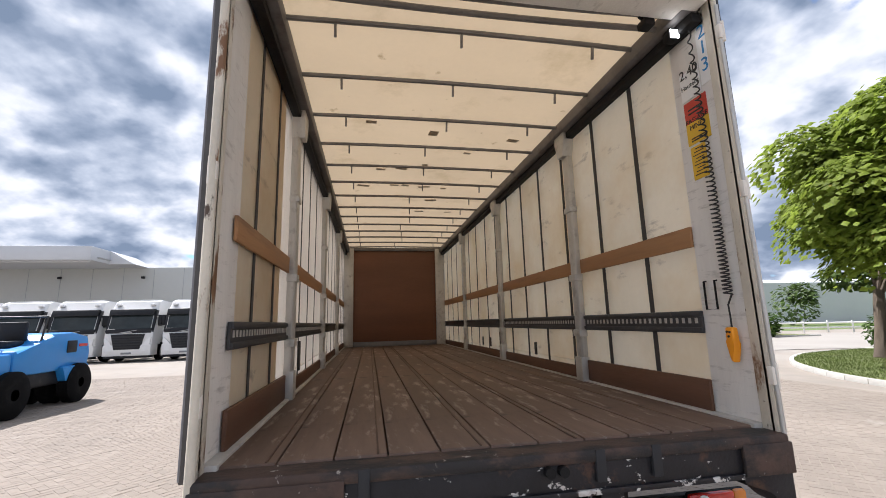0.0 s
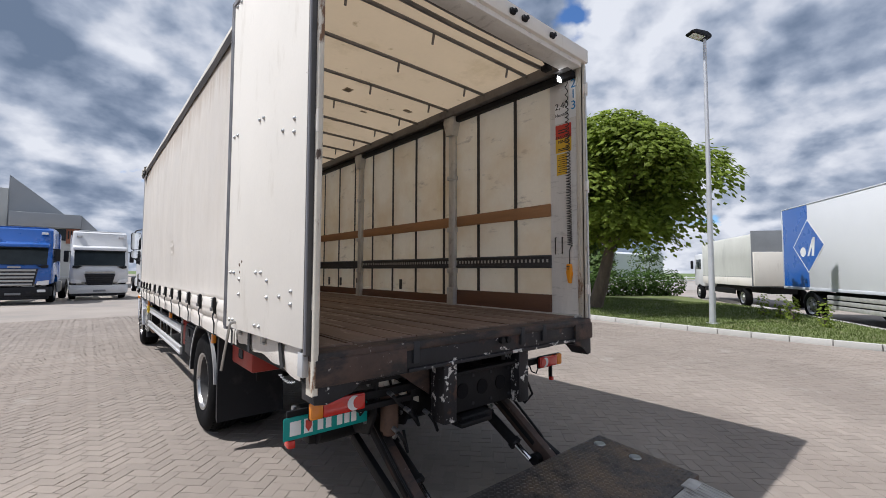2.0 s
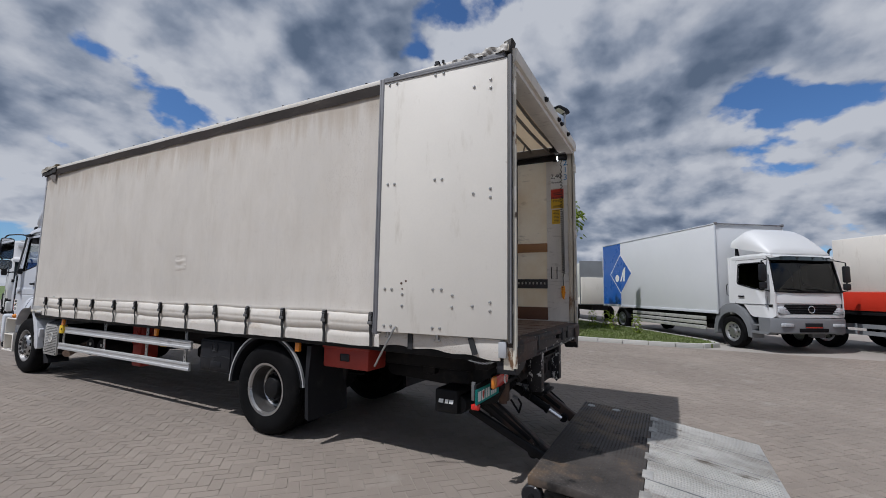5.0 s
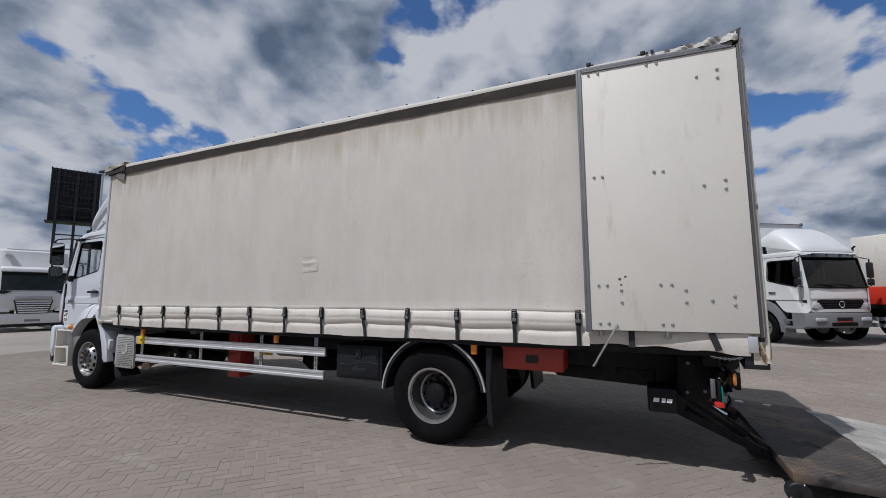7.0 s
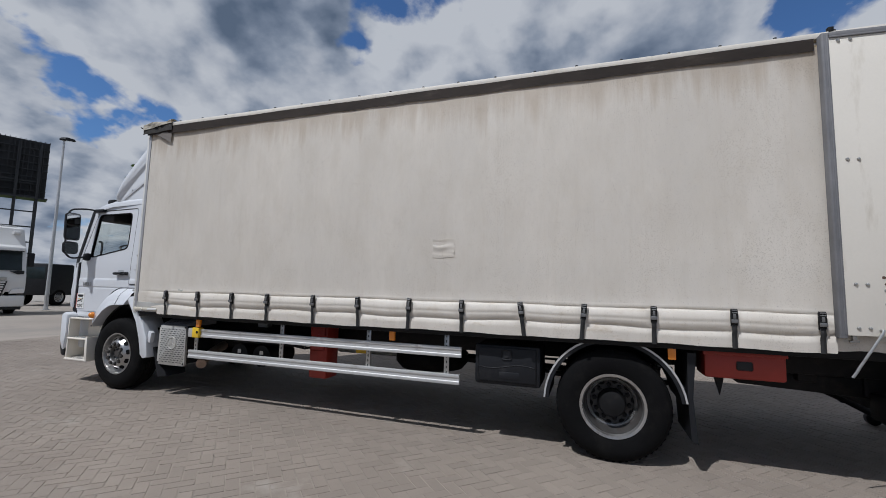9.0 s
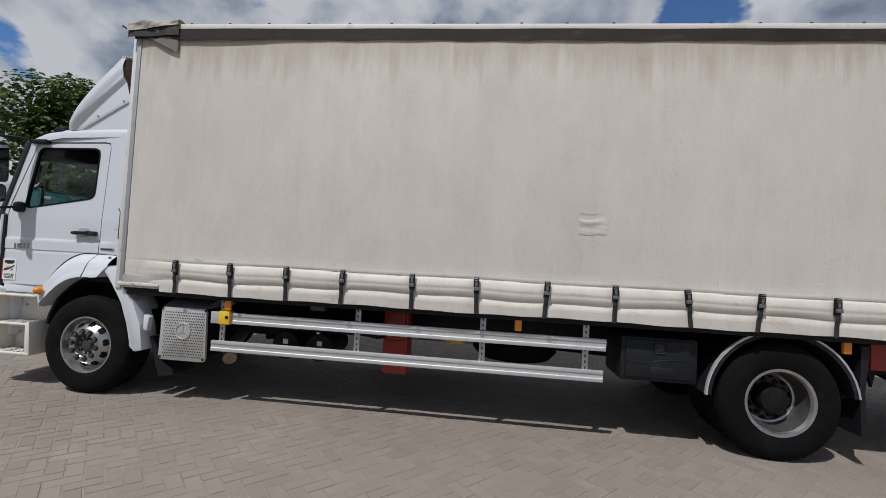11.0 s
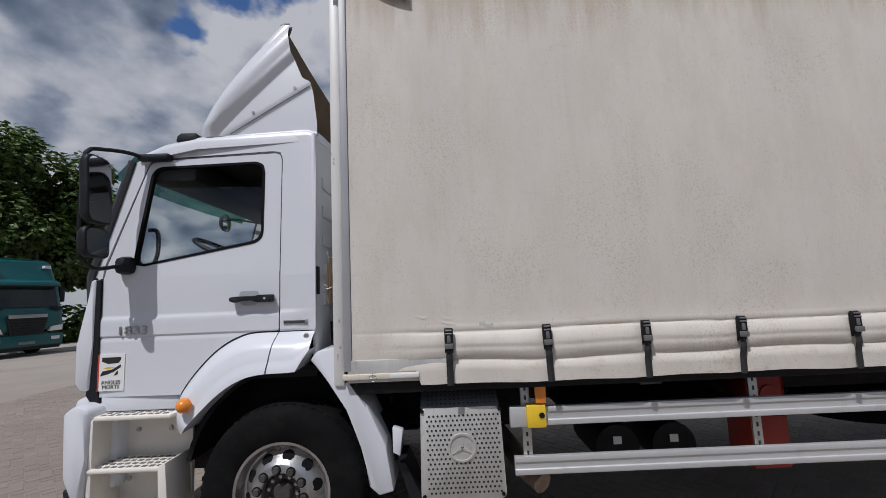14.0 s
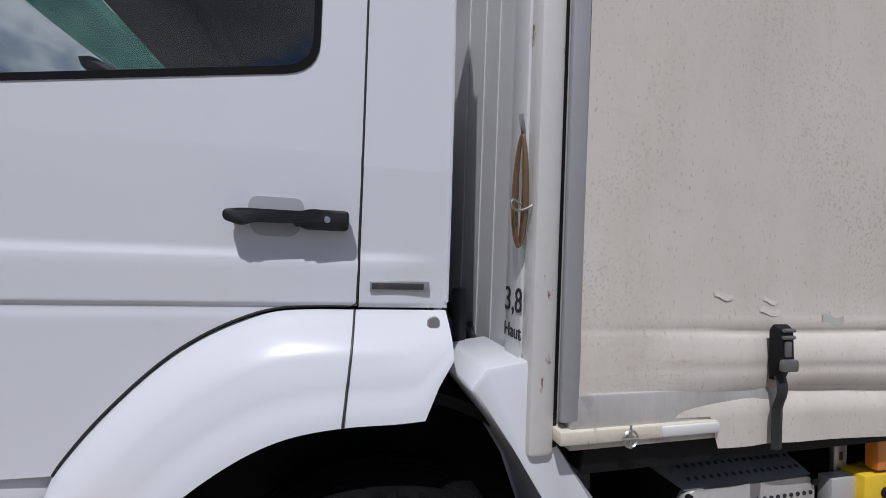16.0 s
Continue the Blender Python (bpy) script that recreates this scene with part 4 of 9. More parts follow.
# inner webbing bands, posts, slats and rails on both sides
web_mesh = {s: mesh_of("webbing", box(B(), s * 1.257, s * 1.261, -0.021, 0.021, 1.22, 3.56), WEB) for s in (-1, 1)}
for s in (-1, 1):
    for y in ([0.81, 1.36] + [v + 0.03 for v in STRAPS if v > 1.5] if s > 0 else [0.66, 1.15, 2.24, 2.74, 3.28] + [v + 0.06 for v in STRAPS if v > 4]):
        piece("webbing", web_mesh[s], truck, pose(0, y, 0))
for s in (-1, 1):
    for y in ((1.63, 3.88, 6.25) if s < 0 else (1.765, 4.02, 6.36)):
        bm = B()
        prism(bm, [(s * 1.2545, y - 0.045), (s * 1.205, y - 0.055), (s * 1.19, y - 0.03), (s * 1.19, y + 0.03), (s * 1.205, y + 0.055), (s * 1.2545, y + 0.045)], "z", DECK, 3.50, 0.004)
        post = part("curtain_post", bm, ALU_POST, truck, "scuffed aluminium curtain post")
        for z0, z1 in ((DECK, 1.42), (1.60, 1.66), (2.10, 2.16), (2.75, 2.80)):
            part("post_sleeve", box(B(), s * 1.18, s * 1.2555, y - 0.06, y + 0.06, z0, z1, 0.005), ALU_POST, post)
        bm = B()
        prism(bm, [(y - 0.05, 3.30), (y + 0.05, 3.30), (y + 0.10, 3.46), (y + 0.09, 3.56), (y - 0.09, 3.56), (y - 0.10, 3.46)], "x", s * 1.15, s * 1.2555, 0.008)
        part("post_head", bm, ALU_POST, post)
    for y0, y1 in (((0.265, 1.57), (1.69, 3.82), (3.94, 6.19), (6.31, 8.74)) if s < 0 else ((0.365, 1.705), (1.825, 3.96), (4.08, 6.30), (6.42, 8.74))):
        part("side_slat", box(B(), s * 1.236, s * 1.2545, y0, y1, 2.165, 2.29, 0.004), WOOD, truck, "orange-brown wooden side slat")
        part("side_board", box(B(), s * 1.234, s * 1.2545, y0, y1, DECK, 1.395 if y0 < 1 else 1.33, 0.004), WOOD_DARK, truck, "dark stained lower side board")
        rail = part("lashing_rail", box(B(), s * 1.240, s * 1.2565, y0, y1, 1.655, 1.785, 0.005), TRACK, truck, "dark perforated lashing rail")
        bm = B()
        for z in (1.675, 1.765):
            box(bm, s * 1.228, s * 1.240, y0, y1, z - 0.014, z + 0.014, 0.003)
        part("rail_flange", bm, TRACK, rail)
        if y0 < 3:
            slot_me = mesh_of("keyhole_slot", box(B(), s * 1.2365, s * 1.2402, -0.010, 0.010, 1.704, 1.736), ALU_POST)
            for k in range(int((y1 - y0) / 0.052)):
                piece("keyhole_slot", slot_me, rail, pose(0, y0 + 0.04 + k * 0.052, 0))
for y, s in ((4.75, 1), (2.9, 1), (4.15, 1), (5.2, 1), (2.25, -1)):
    bm = box(B(), s * 1.240, s * 1.2545, y - 0.03, y + 0.03, 1.36, 1.50 if s > 0 else 1.62, 0.006)
    part("strap_end", bm, WEB, truck)

# rear side panels
for s in (-1, 1):
    y1 = 1.285 if s < 0 else 0.33
    ajar = (lambda y: -0.017 - 0.058 * y) if s < 0 else (lambda y: 0.0)
    bm = box(B(), s * 1.272, s * 1.292, 0.036 if s < 0 else 0.055, y1, 1.222, 3.600, 0.004)
    bmesh.ops.transform(bm, matrix=Matrix(((1, ajar(1.0) - ajar(0.0), 0, ajar(0.0)), (0, 1, 0, 0), (0, 0, 1, 0), (0, 0, 0, 1))), verts=bm.verts)
    panel = part("rear_side_panel", bm, PANEL, truck, "off-white riveted rear side panel with scuffs")
    if s < 0:
        part("inner_lining", box(B(), -1.2715, -1.264, 0.365, 1.36, DECK, 3.60), TARP_IN, truck)
        bm = B()
        box(bm, -1.297, -1.225, 1.238, 1.290, 1.20, 3.648, 0.006)
        box(bm, -1.301, -1.285, 1.244, 1.258, 1.225, 3.64, 0.004)
        box(bm, -1.301, -1.285, 1.270, 1.286, 1.225, 3.64, 0.004)
        box(bm, -1.297, -1.245, 0.06, 1.238, 3.612, 3.652, 0.005)
        box(bm, -1.303, -1.27, 0.06, 1.238, 3.600, 3.616, 0.004)
        bmesh.ops.transform(bm, matrix=Matrix(((1, ajar(1.0) - ajar(0.0), 0, ajar(0.0)), (0, 1, 0, 0), (0, 0, 1, 0), (0, 0, 0, 1))), verts=bm.verts)
        part("panel_frame", bm, SEAL, panel, "grey edge frame")
        part("edge_seal", box(B(), -1.312, -1.268, 0.002, 0.034, 1.19, 3.625, 0.006), EDGE_DARK, panel, "dark grey rubber edge seal")
        part("seal_bead", cyl(B(), (-1.309, 0.008, 1.2), (-1.309, 0.008, 3.62), 0.007, seg=10), SEAL, panel)
        bolts = [(1.18, 3.572), (1.1, 3.573), (0.7, 3.575), (0.62, 3.576), (0.18, 3.427), (0.18, 3.353), (0.33, 3.388), (1.17, 2.589), (1.1, 2.586), (0.69, 2.589), (0.62, 2.585), (0.33, 2.431), (0.18, 2.464), (0.18, 2.388), (1.17, 1.607),
                 (1.1, 1.606), (0.99, 1.562), (0.99, 1.459), (0.69, 1.608), (0.61, 1.607), (0.51, 1.56), (0.51, 1.459), (0.33, 1.473), (0.18, 1.508), (0.18, 1.438), (1.17, 1.277), (1.1, 1.279), (0.69, 1.279), (0.62, 1.279)]
        bm = B()
        lathe(bm, [(0.0, -0.011), (0.007, -0.010), (0.013, -0.003), (0.014, 0.002)], (0, 0, 0), "x", 10)
        bolt_me = mesh_of("bolt", bm, STEEL)
        for y, z in bolts:
            piece("bolt", bolt_me, panel, pose(-1.293 + ajar(y), y, z))
        for y, z, r in ((0.955, 1.68, 0.010), (1.0, 1.66, 0.012), (0.99, 1.61, 0.009)):
            part("rust_spot", cyl(B(), (-1.2915 + ajar(y), y, z), (-1.2935 + ajar(y), y, z), r, seg=9), RUSTY, panel)
        # strip of tarpaulin under the panel
        part("lower_flap", sheet(B(), lambda u, v: (-1.290 - 0.008 * math.sin(v * 3.1) - 0.004 * math.sin(u * 11), 0.10 + 1.18 * u, 1.215 - (0.115 + 0.05 * (1 - u) ** 2 + 0.008 * math.sin(u * 21)) * v), 40, 8), TARP, truck, "off-white tarpaulin flap under the panel")
        for y, l in ((0.33, -18), (0.93, 0)):
            piece("strap", mesh_of("strap", box(B(), -0.004, 0.004, -0.024, 0.024, -0.07, 0.07), STRAPW), truck, pose(-1.312, y, 1.15, l))
        part("corner_cap", box(B(), -1.305, -1.27, 0.05, 0.115, 1.075, 1.20, 0.006), GALV, truck, "dull galvanised corner plate")
        for y in (0.66, 1.17):
            bm = box(B(), -1.322, -1.294, y - 0.014, y + 0.014, 1.17, 1.235, 0.005)
            box(bm, -1.318, -1.30, y - 0.03, y + 0.03, 1.165, 1.18, 0.003)
            part("toggle_latch", bm, STEEL, truck, "rusty toggle latch")
# crank handle beside the panel
bm = tube(B(), [(-1.36, 1.04, 1.268), (-1.398, 1.038, 1.268), (-1.405, 1.045, 1.25), (-1.405, 1.20, 0.985), (-1.405, 1.215, 0.955), (-1.405, 1.238, 0.92)], 0.0095, 8)
part("crank_handle", bm, STEEL, truck, "straight bare steel crank handle")

# short chain at the lower rear corner
chain_bm = B()
for k in range(13):
    lathe(chain_bm, [(0.008, -0.0025), (0.0105, 0), (0.008, 0.0025), (0.0055, 0), (0.008, -0.0025)], (-1.302 - 0.003 * (k % 2), 0.36 - k * 0.0165, 1.035 - 0.014 * math.sin(k * 0.26)), "x" if k % 2 else "z", 9)
part("safety_chain", chain_bm, STEEL_DULL, truck, "short rusty safety chain")

# stickers on the inner corner panel
def sticker(name, y0, y1, z0, z1, material, label, parent=truck):
    return part(name, box(B(), 1.2575, 1.2605, y0, y1, z0, z1), material, parent, label)


sticker("number_card", 0.075, 0.155, 3.10, 3.44, WHITE, "white card with blue figures 213")
for ch, z in (("2", 3.37), ("1", 3.27), ("3", 3.165)):
    letters("figure", ch, 0.115, BLUEINK, truck, Matrix.Translation((1.2565, 0.113, z)) @ ON_RIGHT)
sticker("height_card", 0.165, 0.315, 3.07, 3.25, WHITE, "white card with hand-written clearance height")
letters("figure", "2,40", 0.085, BLACKINK, truck, Matrix.Translation((1.2565, 0.24, 3.195)) @ ON_RIGHT)
letters("word", "Hauteur", 0.042, BLACKINK, truck, Matrix.Translation((1.2565, 0.24, 3.11)) @ ON_RIGHT)
sticker("warning_sticker", 0.14, 0.31, 2.92, 3.055, STICK_RED, "red warning sticker")
sticker("inspection_sticker", 0.14, 0.31, 2.78, 2.918, STICK_YEL, "yellow inspection sticker")
letters("word", "PASSAGE", 0.042, BLACKINK, truck, Matrix.Translation((1.2565, 0.225, 2.89)) @ ON_RIGHT)
letters("word", "MINES", 0.042, BLACKINK, truck, Matrix.Translation((1.2565, 0.225, 2.848)) @ ON_RIGHT)
sticker("instruction_sticker", 0.19, 0.30, 2.56, 2.765, STICK_YEL, "yellow instruction sticker with fine print")
bm = B()
for z in (2.815, 2.80):
    box(bm, 1.2555, 1.2572, 0.17, 0.28, z - 0.004, z + 0.004)
for k in range(9):
    box(bm, 1.2555, 1.2572, 0.205, 0.285 - 0.01 * (k % 3), 2.585 + 0.02 * k, 2.59 + 0.02 * k)
for z in (3.0, 2.975):
    box(bm, 1.2555, 1.2572, 0.18, 0.28, z - 0.005, z + 0.005)
tagged(part("fine_print", bm, BLACKINK, truck), kind="stuff")
part("lashing_eye", tube(B(), [(1.25, 0.31, 1.95), (1.235, 0.31, 1.95), (1.235, 0.31, 1.79), (1.235, 0.235, 1.79), (1.235, 0.235, 1.95), (1.25, 0.235, 1.95)], 0.006, 6), BLACK, truck)
bm = box(B(), 1.125, 1.195, 0.20, 0.26, 3.43, 3.495, 0.012)
tube(bm, [(1.16, 0.23, 3.49), (1.165, 0.24, 3.56)], 0.012, 8)
lampin = part("work_lamp", bm, BLACK, truck, "small lit work lamp")
part("lamp_face", box(B(), 1.133, 1.187, 0.192, 0.199, 3.437, 3.488), LAMPGLOW, lampin)
bm = B()
tube(bm, [(0.94, 0.20, 3.56), (1.0, 0.22, 3.54), (1.06, 0.24, 3.56)], 0.012, 8)
box(bm, 0.96, 1.03, 0.18, 0.26, 3.50, 3.55, 0.01)
part("latch_gear", bm, BLACK, truck)

# hanging control with its coiled lead
control = thing("tail_lift_control", "orange hand control on a black coiled lead inside the rear", "control", (1.2, 0.15, 1.6))
pts = []
for k in range(700):
    t = k / 699
    turn = t * 2 * math.pi * 50
    z = 3.52 - 1.67 * (t ** 0.62)
    r = 0.010 + 0.010 * min(1.0, t * 3)
    pts.append((1.225 + r * math.cos(turn), 0.165 - 0.02 * t + r * math.sin(turn), z))
part("coiled_lead", tube(B(), pts, 0.0042, 5), BLACKINK, control, "black coiled cable")
part("lead_end", tube(B(), [pts[-1], (1.226, 0.155, 1.80), (1.224, 0.15, 1.74), (1.224, 0.15, 1.68)], 0.005, 6), BLACKINK, control)
bm = B()
prism(bm, [(0.130, 1.685), (0.172, 1.685), (0.176, 1.63), (0.166, 1.61), (0.162, 1.515), (0.138, 1.505), (0.134, 1.60), (0.126, 1.63)], "x", 1.20, 1.24, 0.009)
hs = part("handset", bm, ORANGE_PL, control, "orange plastic handset")
bm = B()
for y, z in ((0.142, 1.66), (0.158, 1.662), (0.15, 1.638)):
    cyl(bm, (1.195, y, z), (1.202, y, z), 0.006, seg=10)
part("button", bm, BLACKINK, hs)


# the old body has settled a little towards the rear
def settle(ob):
    m = ob.matrix_basis
    if ob.type != "MESH" or m != Matrix.Identity(4):
        if ob.name.startswith(("roof_bow", "bolt", "roof_screw")):
            drop = 0.0066 * (8.97 - m.translation.y) * (0.95 if ob.name.startswith("roof_") else max(0.0, (m.translation.z - 1.4) / 2.3))
            ob.matrix_basis = Matrix.Translation((0, 0, -drop)) @ m
        return
    for v in ob.data.vertices:
        v.co.z -= 0.0066 * (8.97 - v.co.y) * min(1.05, max(0.0, (v.co.z - 1.4) / 2.3))


for ob in truck.children_recursive:
    if ob.data.users == 1 or ob.matrix_basis != Matrix.Identity(4):
        settle(ob)

# ---- wheels ----
def wheel(owner, x, y, z, R, side, front, width=0.30, label="", twin=False):
    """A truck wheel whose outer face lies at x; side -1 faces -x. Front wheels bulge, rear ones are deeply dished."""
    d = -side
    prof = [(0.55 * R, 0.012), (0.60 * R, 0.0), (0.78 * R, -0.012), (0.90 * R, -0.002), (0.965 * R, 0.022), (0.995 * R, 0.06), (R, 0.075)]
    for k in range(4):
        a = 0.085 + k * (width - 0.17) / 3.5
        prof += [(R, a), (R - 0.012, a + 0.004), (R - 0.012, a + 0.012), (R, a + 0.016)]
    prof += [(R, width - 0.07), (0.965 * R, width - 0.02), (0.78 * R, width + 0.01), (0.55 * R, width)]
    bm = lathe(B(), [(r, d * h) for r, h in prof], (x, y, z), "x", 64)
    for k in range(54):
        a = 2 * math.pi * k / 54
        m = Matrix.Translation((x + d * 0.055, y, z)) @ Matrix.Rotation(a, 4, "X")
        box(bm, -0.018, 0.018, -0.012, 0.012, R - 0.02, R - 0.004, 0, m)
    w = part("wheel", bm, RUBBER, owner, label or "black truck tyre on a dusty silver steel rim")
    rr = 0.55 * R
    if front:
        rim = [(rr, 0.015), (rr + 0.012, 0.0), (rr - 0.004, 0.002), (rr - 0.016, 0.035), (rr - 0.028, 0.062), (rr - 0.040, 0.066), (0.168, -0.012), (0.160, -0.018), (0.118, -0.018), (0.112, -0.012), (0.106, 0.05)]
        hub = [(0.112, 0.03), (0.098, 0.045), (0.060, 0.045), (0.056, 0.02), (0.045, 0.005), (0.0, 0.002)]
        flange, nr, hand = -0.018, 0.136, (0.200, 0.028)
    else:
        rim = [(rr, 0.015), (rr + 0.012, 0.0), (rr - 0.012, 0.004), (rr - 0.024, 0.028)]
        part("rim_barrel", lathe(B(), [(r, d * h) for r, h in [(rr - 0.024, 0.028), (rr - 0.030, 0.06), (rr - 0.040, 0.12), (rr - 0.045, 0.150), (rr - 0.055, 0.165)]], (x, y, z), "x", 48), RIM_DARK, w, "dark inner rim")
        part("disc_ring", lathe(B(), [(r, d * h) for r, h in [(rr - 0.052, 0.160), (rr - 0.062, 0.156), (rr - 0.075, 0.165), (rr - 0.080, 0.185)]], (x, y, z), "x", 48), RIM, w, "bright ring of the wheel disc")
        disc = [(rr - 0.055, 0.165), (rr - 0.085, 0.190), (0.17, 0.195), (0.10, 0.195)]
        part("wheel_disc", lathe(B(), [(r, d * h) for r, h in disc], (x, y, z), "x", 40), RIM_DARK, w, "dark wheel disc")
        hub = [(0.125, 0.19), (0.12, 0.10), (0.105, 0.075), (0.06, 0.065), (0.0, 0.063)]
        flange, nr, hand = 0.192, 0.152, (rr - 0.078, 0.184)
    part("rim", lathe(B(), [(r, d * h) for r, h in rim], (x, y, z), "x", 48), RIM, w, "dusty silver rim")
    part("hub", lathe(B(), [(r, d * h) for r, h in hub], (x, y, z), "x", 32), RIM_DARK if front else BLACK, w, "dusty hub")
    for k in range(10):
        a = 2 * math.pi * (k + 0.25) / 10
        cy, cz = y + nr * math.cos(a), z + nr * math.sin(a)
        part("wheel_nut", cyl(B(), (x + d * (flange - 0.022), cy, cz), (x + d * (flange + 0.004), cy, cz), 0.018, 0.022, seg=8), RIM_DARK if front else BLACK, w)
        if front:
            part("nut_washer", cyl(B(), (x + d * (flange - 0.003), cy, cz), (x + d * (flange + 0.004), cy, cz), 0.028, seg=16), BLACK, w)
            cy, cz = y + 0.083 * math.cos(a), z + 0.083 * math.sin(a)
            part("hub_stud", cyl(B(), (x + d * 0.022, cy, cz), (x + d * 0.05, cy, cz), 0.010, seg=8), STEEL, w)
    for k in range(10):
        a = 2 * math.pi * (k + 0.75) / 10
        cy, cz = y + hand[0] * math.cos(a), z + hand[0] * math.sin(a)
        nv = Vector((-d * (0.75 if front else 0.9), 0.66 * math.cos(a) * (1 if front else -0.5), 0.66 * math.sin(a) * (1 if front else -0.5))).normalized()
        p = Vector((x + d * hand[1], cy, cz))
        part("vent_hole", cyl(B(), p - nv * 0.01, p + nv * 0.004, 0.034 if front else 0.027, seg=16), SEALBLACK, w)
    if twin:
        part("inner_tyre", lathe(B(), [(r, d * (h + width + 0.05)) for r, h in prof], (x, y, z), "x", 40), RUBBER, owner)
    return w


WR = 0.492
for s in (-1, 1):
    wheel(truck, s * 1.21, 2.865, WR - 0.004, WR, s, False, 0.29, twin=True)
    wheel(truck, s * 1.19, 9.315, WR - 0.004, WR, s, True, 0.30)
    # rear mudguard arch with pale edging, and flap
    ang = [radians(a) for a in np.linspace(2, 172, 25)]
    for r0, r1, x0, x1, m_, nm in ((0.555, 0.585, 1.225, 0.62, PLASTIC, "mudguard"), (0.586, 0.602, 1.228, 1.20, ALU, "mudguard_edge")):
        pts = [(2.865 + r1 * math.cos(a), WR + r1 * math.sin(a)) for a in ang] + [(2.865 + r0 * math.cos(a), WR + r0 * math.sin(a)) for a in reversed(ang)]
        part(nm, prism(B(), pts, "x", s * x0, s * x1), m_, truck)
    part("mud_flap", prism(B(), [(2.20, 1.0), (2.265, 1.0), (2.27, 0.62), (2.25, 0.27), (2.20, 0.25), (2.23, 0.62)], "x", s * 1.21, s * 0.62), PLASTIC, truck, "black rubber mud flap")
    part("mud_flap", prism(B(), [(8.60, 0.62), (8.64, 0.62), (8.52, 0.24), (8.36, 0.26), (8.38, 0.32), (8.50, 0.40)], "x", s * 1.17, s * 0.88), PLASTIC, truck, "black rubber mud flap")

# ---- frame and underbody ----
for s in (-1, 1):
    part("frame_rail", box(B(), s * 0.40, s * 0.47, 0.25, 10.2, 0.78, 1.03, 0.006), BLACK, truck, "black frame rail")
    part("sub_frame", box(B(), s * 0.38, s * 0.46, 0.1, 8.8, 1.03, 1.11, 0.004), BLACK, truck)
    part("side_member", box(B(), s * 1.18, s * 1.25, 0.1, 8.85, 1.03, 1.105, 0.006), BLACK, truck)
bm = B()
for k in range(20):
    y = 0.35 + k * 0.44
    box(bm, -1.2, 1.2, y - 0.03, y + 0.03, 1.04, 1.118)
part("floor_crossmembers", bm, BLACK, truck)
bm = cyl(B(), (-0.75, 2.865, WR), (0.75, 2.865, WR), 0.085, seg=16)
bmesh.ops.create_uvsphere(bm, u_segments=20, v_segments=12, radius=0.24, matrix=Matrix.Translation((0, 2.88, WR)))
part("rear_axle", bm, BLACK, truck)
part("front_axle", box(B(), -0.85, 0.85, 9.26, 9.37, 0.36, 0.46, 0.02), BLACK, truck)
part("drive_shaft", cyl(B(), (0, 3.1, 0.55), (0, 8.2, 0.78), 0.055, seg=14), BLACK, truck)
for s in (-1, 1):
    for yc in (2.865, 9.315):
        bm = B()
        for k, l in enumerate((0.75, 0.62, 0.48)):
            box(bm, s * 0.42, s * 0.50, yc - l, yc + l, 0.60 - 0.022 * k, 0.62 - 0.022 * k, 0.003)
        part("leaf_spring", bm, BLACK, truck)
part("gearbox", box(B(), -0.36, 0.36, 7.7, 9.0, 0.55, 1.0, 0.06), BLACK, truck)
part("fuel_tank", box(B(), 0.55, 1.15, 5.2, 6.9, 0.45, 0.98, 0.06), ALU_POST, truck)
for y in (6.95, 7.30):
    bm = cyl(B(), (-1.02, y, 0.60), (-0.55, y, 0.60), 0.135, seg=20)
    part("air_tank", bm, BLACK, truck)
    part("tank_tag", box(B(), -1.026, -1.021, y - 0.025, y + 0.025, 0.62, 0.665), PANEL, truck)
bm = box(B(), -1.05, -0.55, 6.5, 7.6, 0.80, 0.86, 0.01)
box(bm, -0.95, -0.5, 6.4, 7.5, 0.735, 0.78, 0.01)
tube(bm, [(-0.98, 7.6, 0.83), (-1.0, 7.2, 0.76), (-0.99, 6.8, 0.80), (-0.9, 6.4, 0.72), (-0.6, 5.9, 0.80)], 0.016, 6)
part("valve_carrier", bm, BLACK, truck)
part("battery_cap", box(B(), -0.95, -0.85, 6.95, 7.10, 0.95, 1.02, 0.01), PLASTIC_GREY, truck)
part("red_side_tank", box(B(), -0.86, -0.60, 6.10, 6.36, 0.36, 1.02, 0.03), RED, truck, "dull red painted upright box behind the side rails")
bm = box(B(), -0.875, -0.86, 6.13, 6.33, 0.70, 0.99, 0.02)
cyl(bm, (-0.885, 6.23, 0.84), (-0.86, 6.23, 0.84), 0.06, seg=20)
part("box_lid", bm, RED, truck)
part("data_tag", box(B(), -0.80, -0.79, 5.55, 5.73, 0.70, 0.80), STICK_YEL, truck)
bm = tube(B(), [(-0.6, 8.0, 0.62), (-0.85, 7.93, 0.56), (-1.02, 7.88, 0.50), (-1.14, 7.80, 0.46)], 0.062, 14)
part("exhaust_pipe", bm, EXHAUST, truck, "tarnished exhaust tail pipe")
part("spare_carrier", lathe(B(), [(0.0, -0.13), (0.40, -0.13), (0.47, -0.05), (0.47, 0.05), (0.40, 0.13), (0.0, 0.13)], (-0.1, 5.0, 0.62), "z", 40), RUBBER, truck)

# dark underbody behind the rear axle
for s in (-1, 1):
    part("rear_skirt", box(B(), s * 0.52, s * 0.60, 0.32, 2.28, 0.80, 1.10, 0.01), BLACK, truck)
part("cross_member", box(B(), -0.55, 0.55, 1.1, 1.25, 0.72, 1.08, 0.02), BLACK, truck)
part("pump_housing", box(B(), -0.50, 0.30, 0.35, 0.75, 0.62, 0.98, 0.03), BLACK, truck)

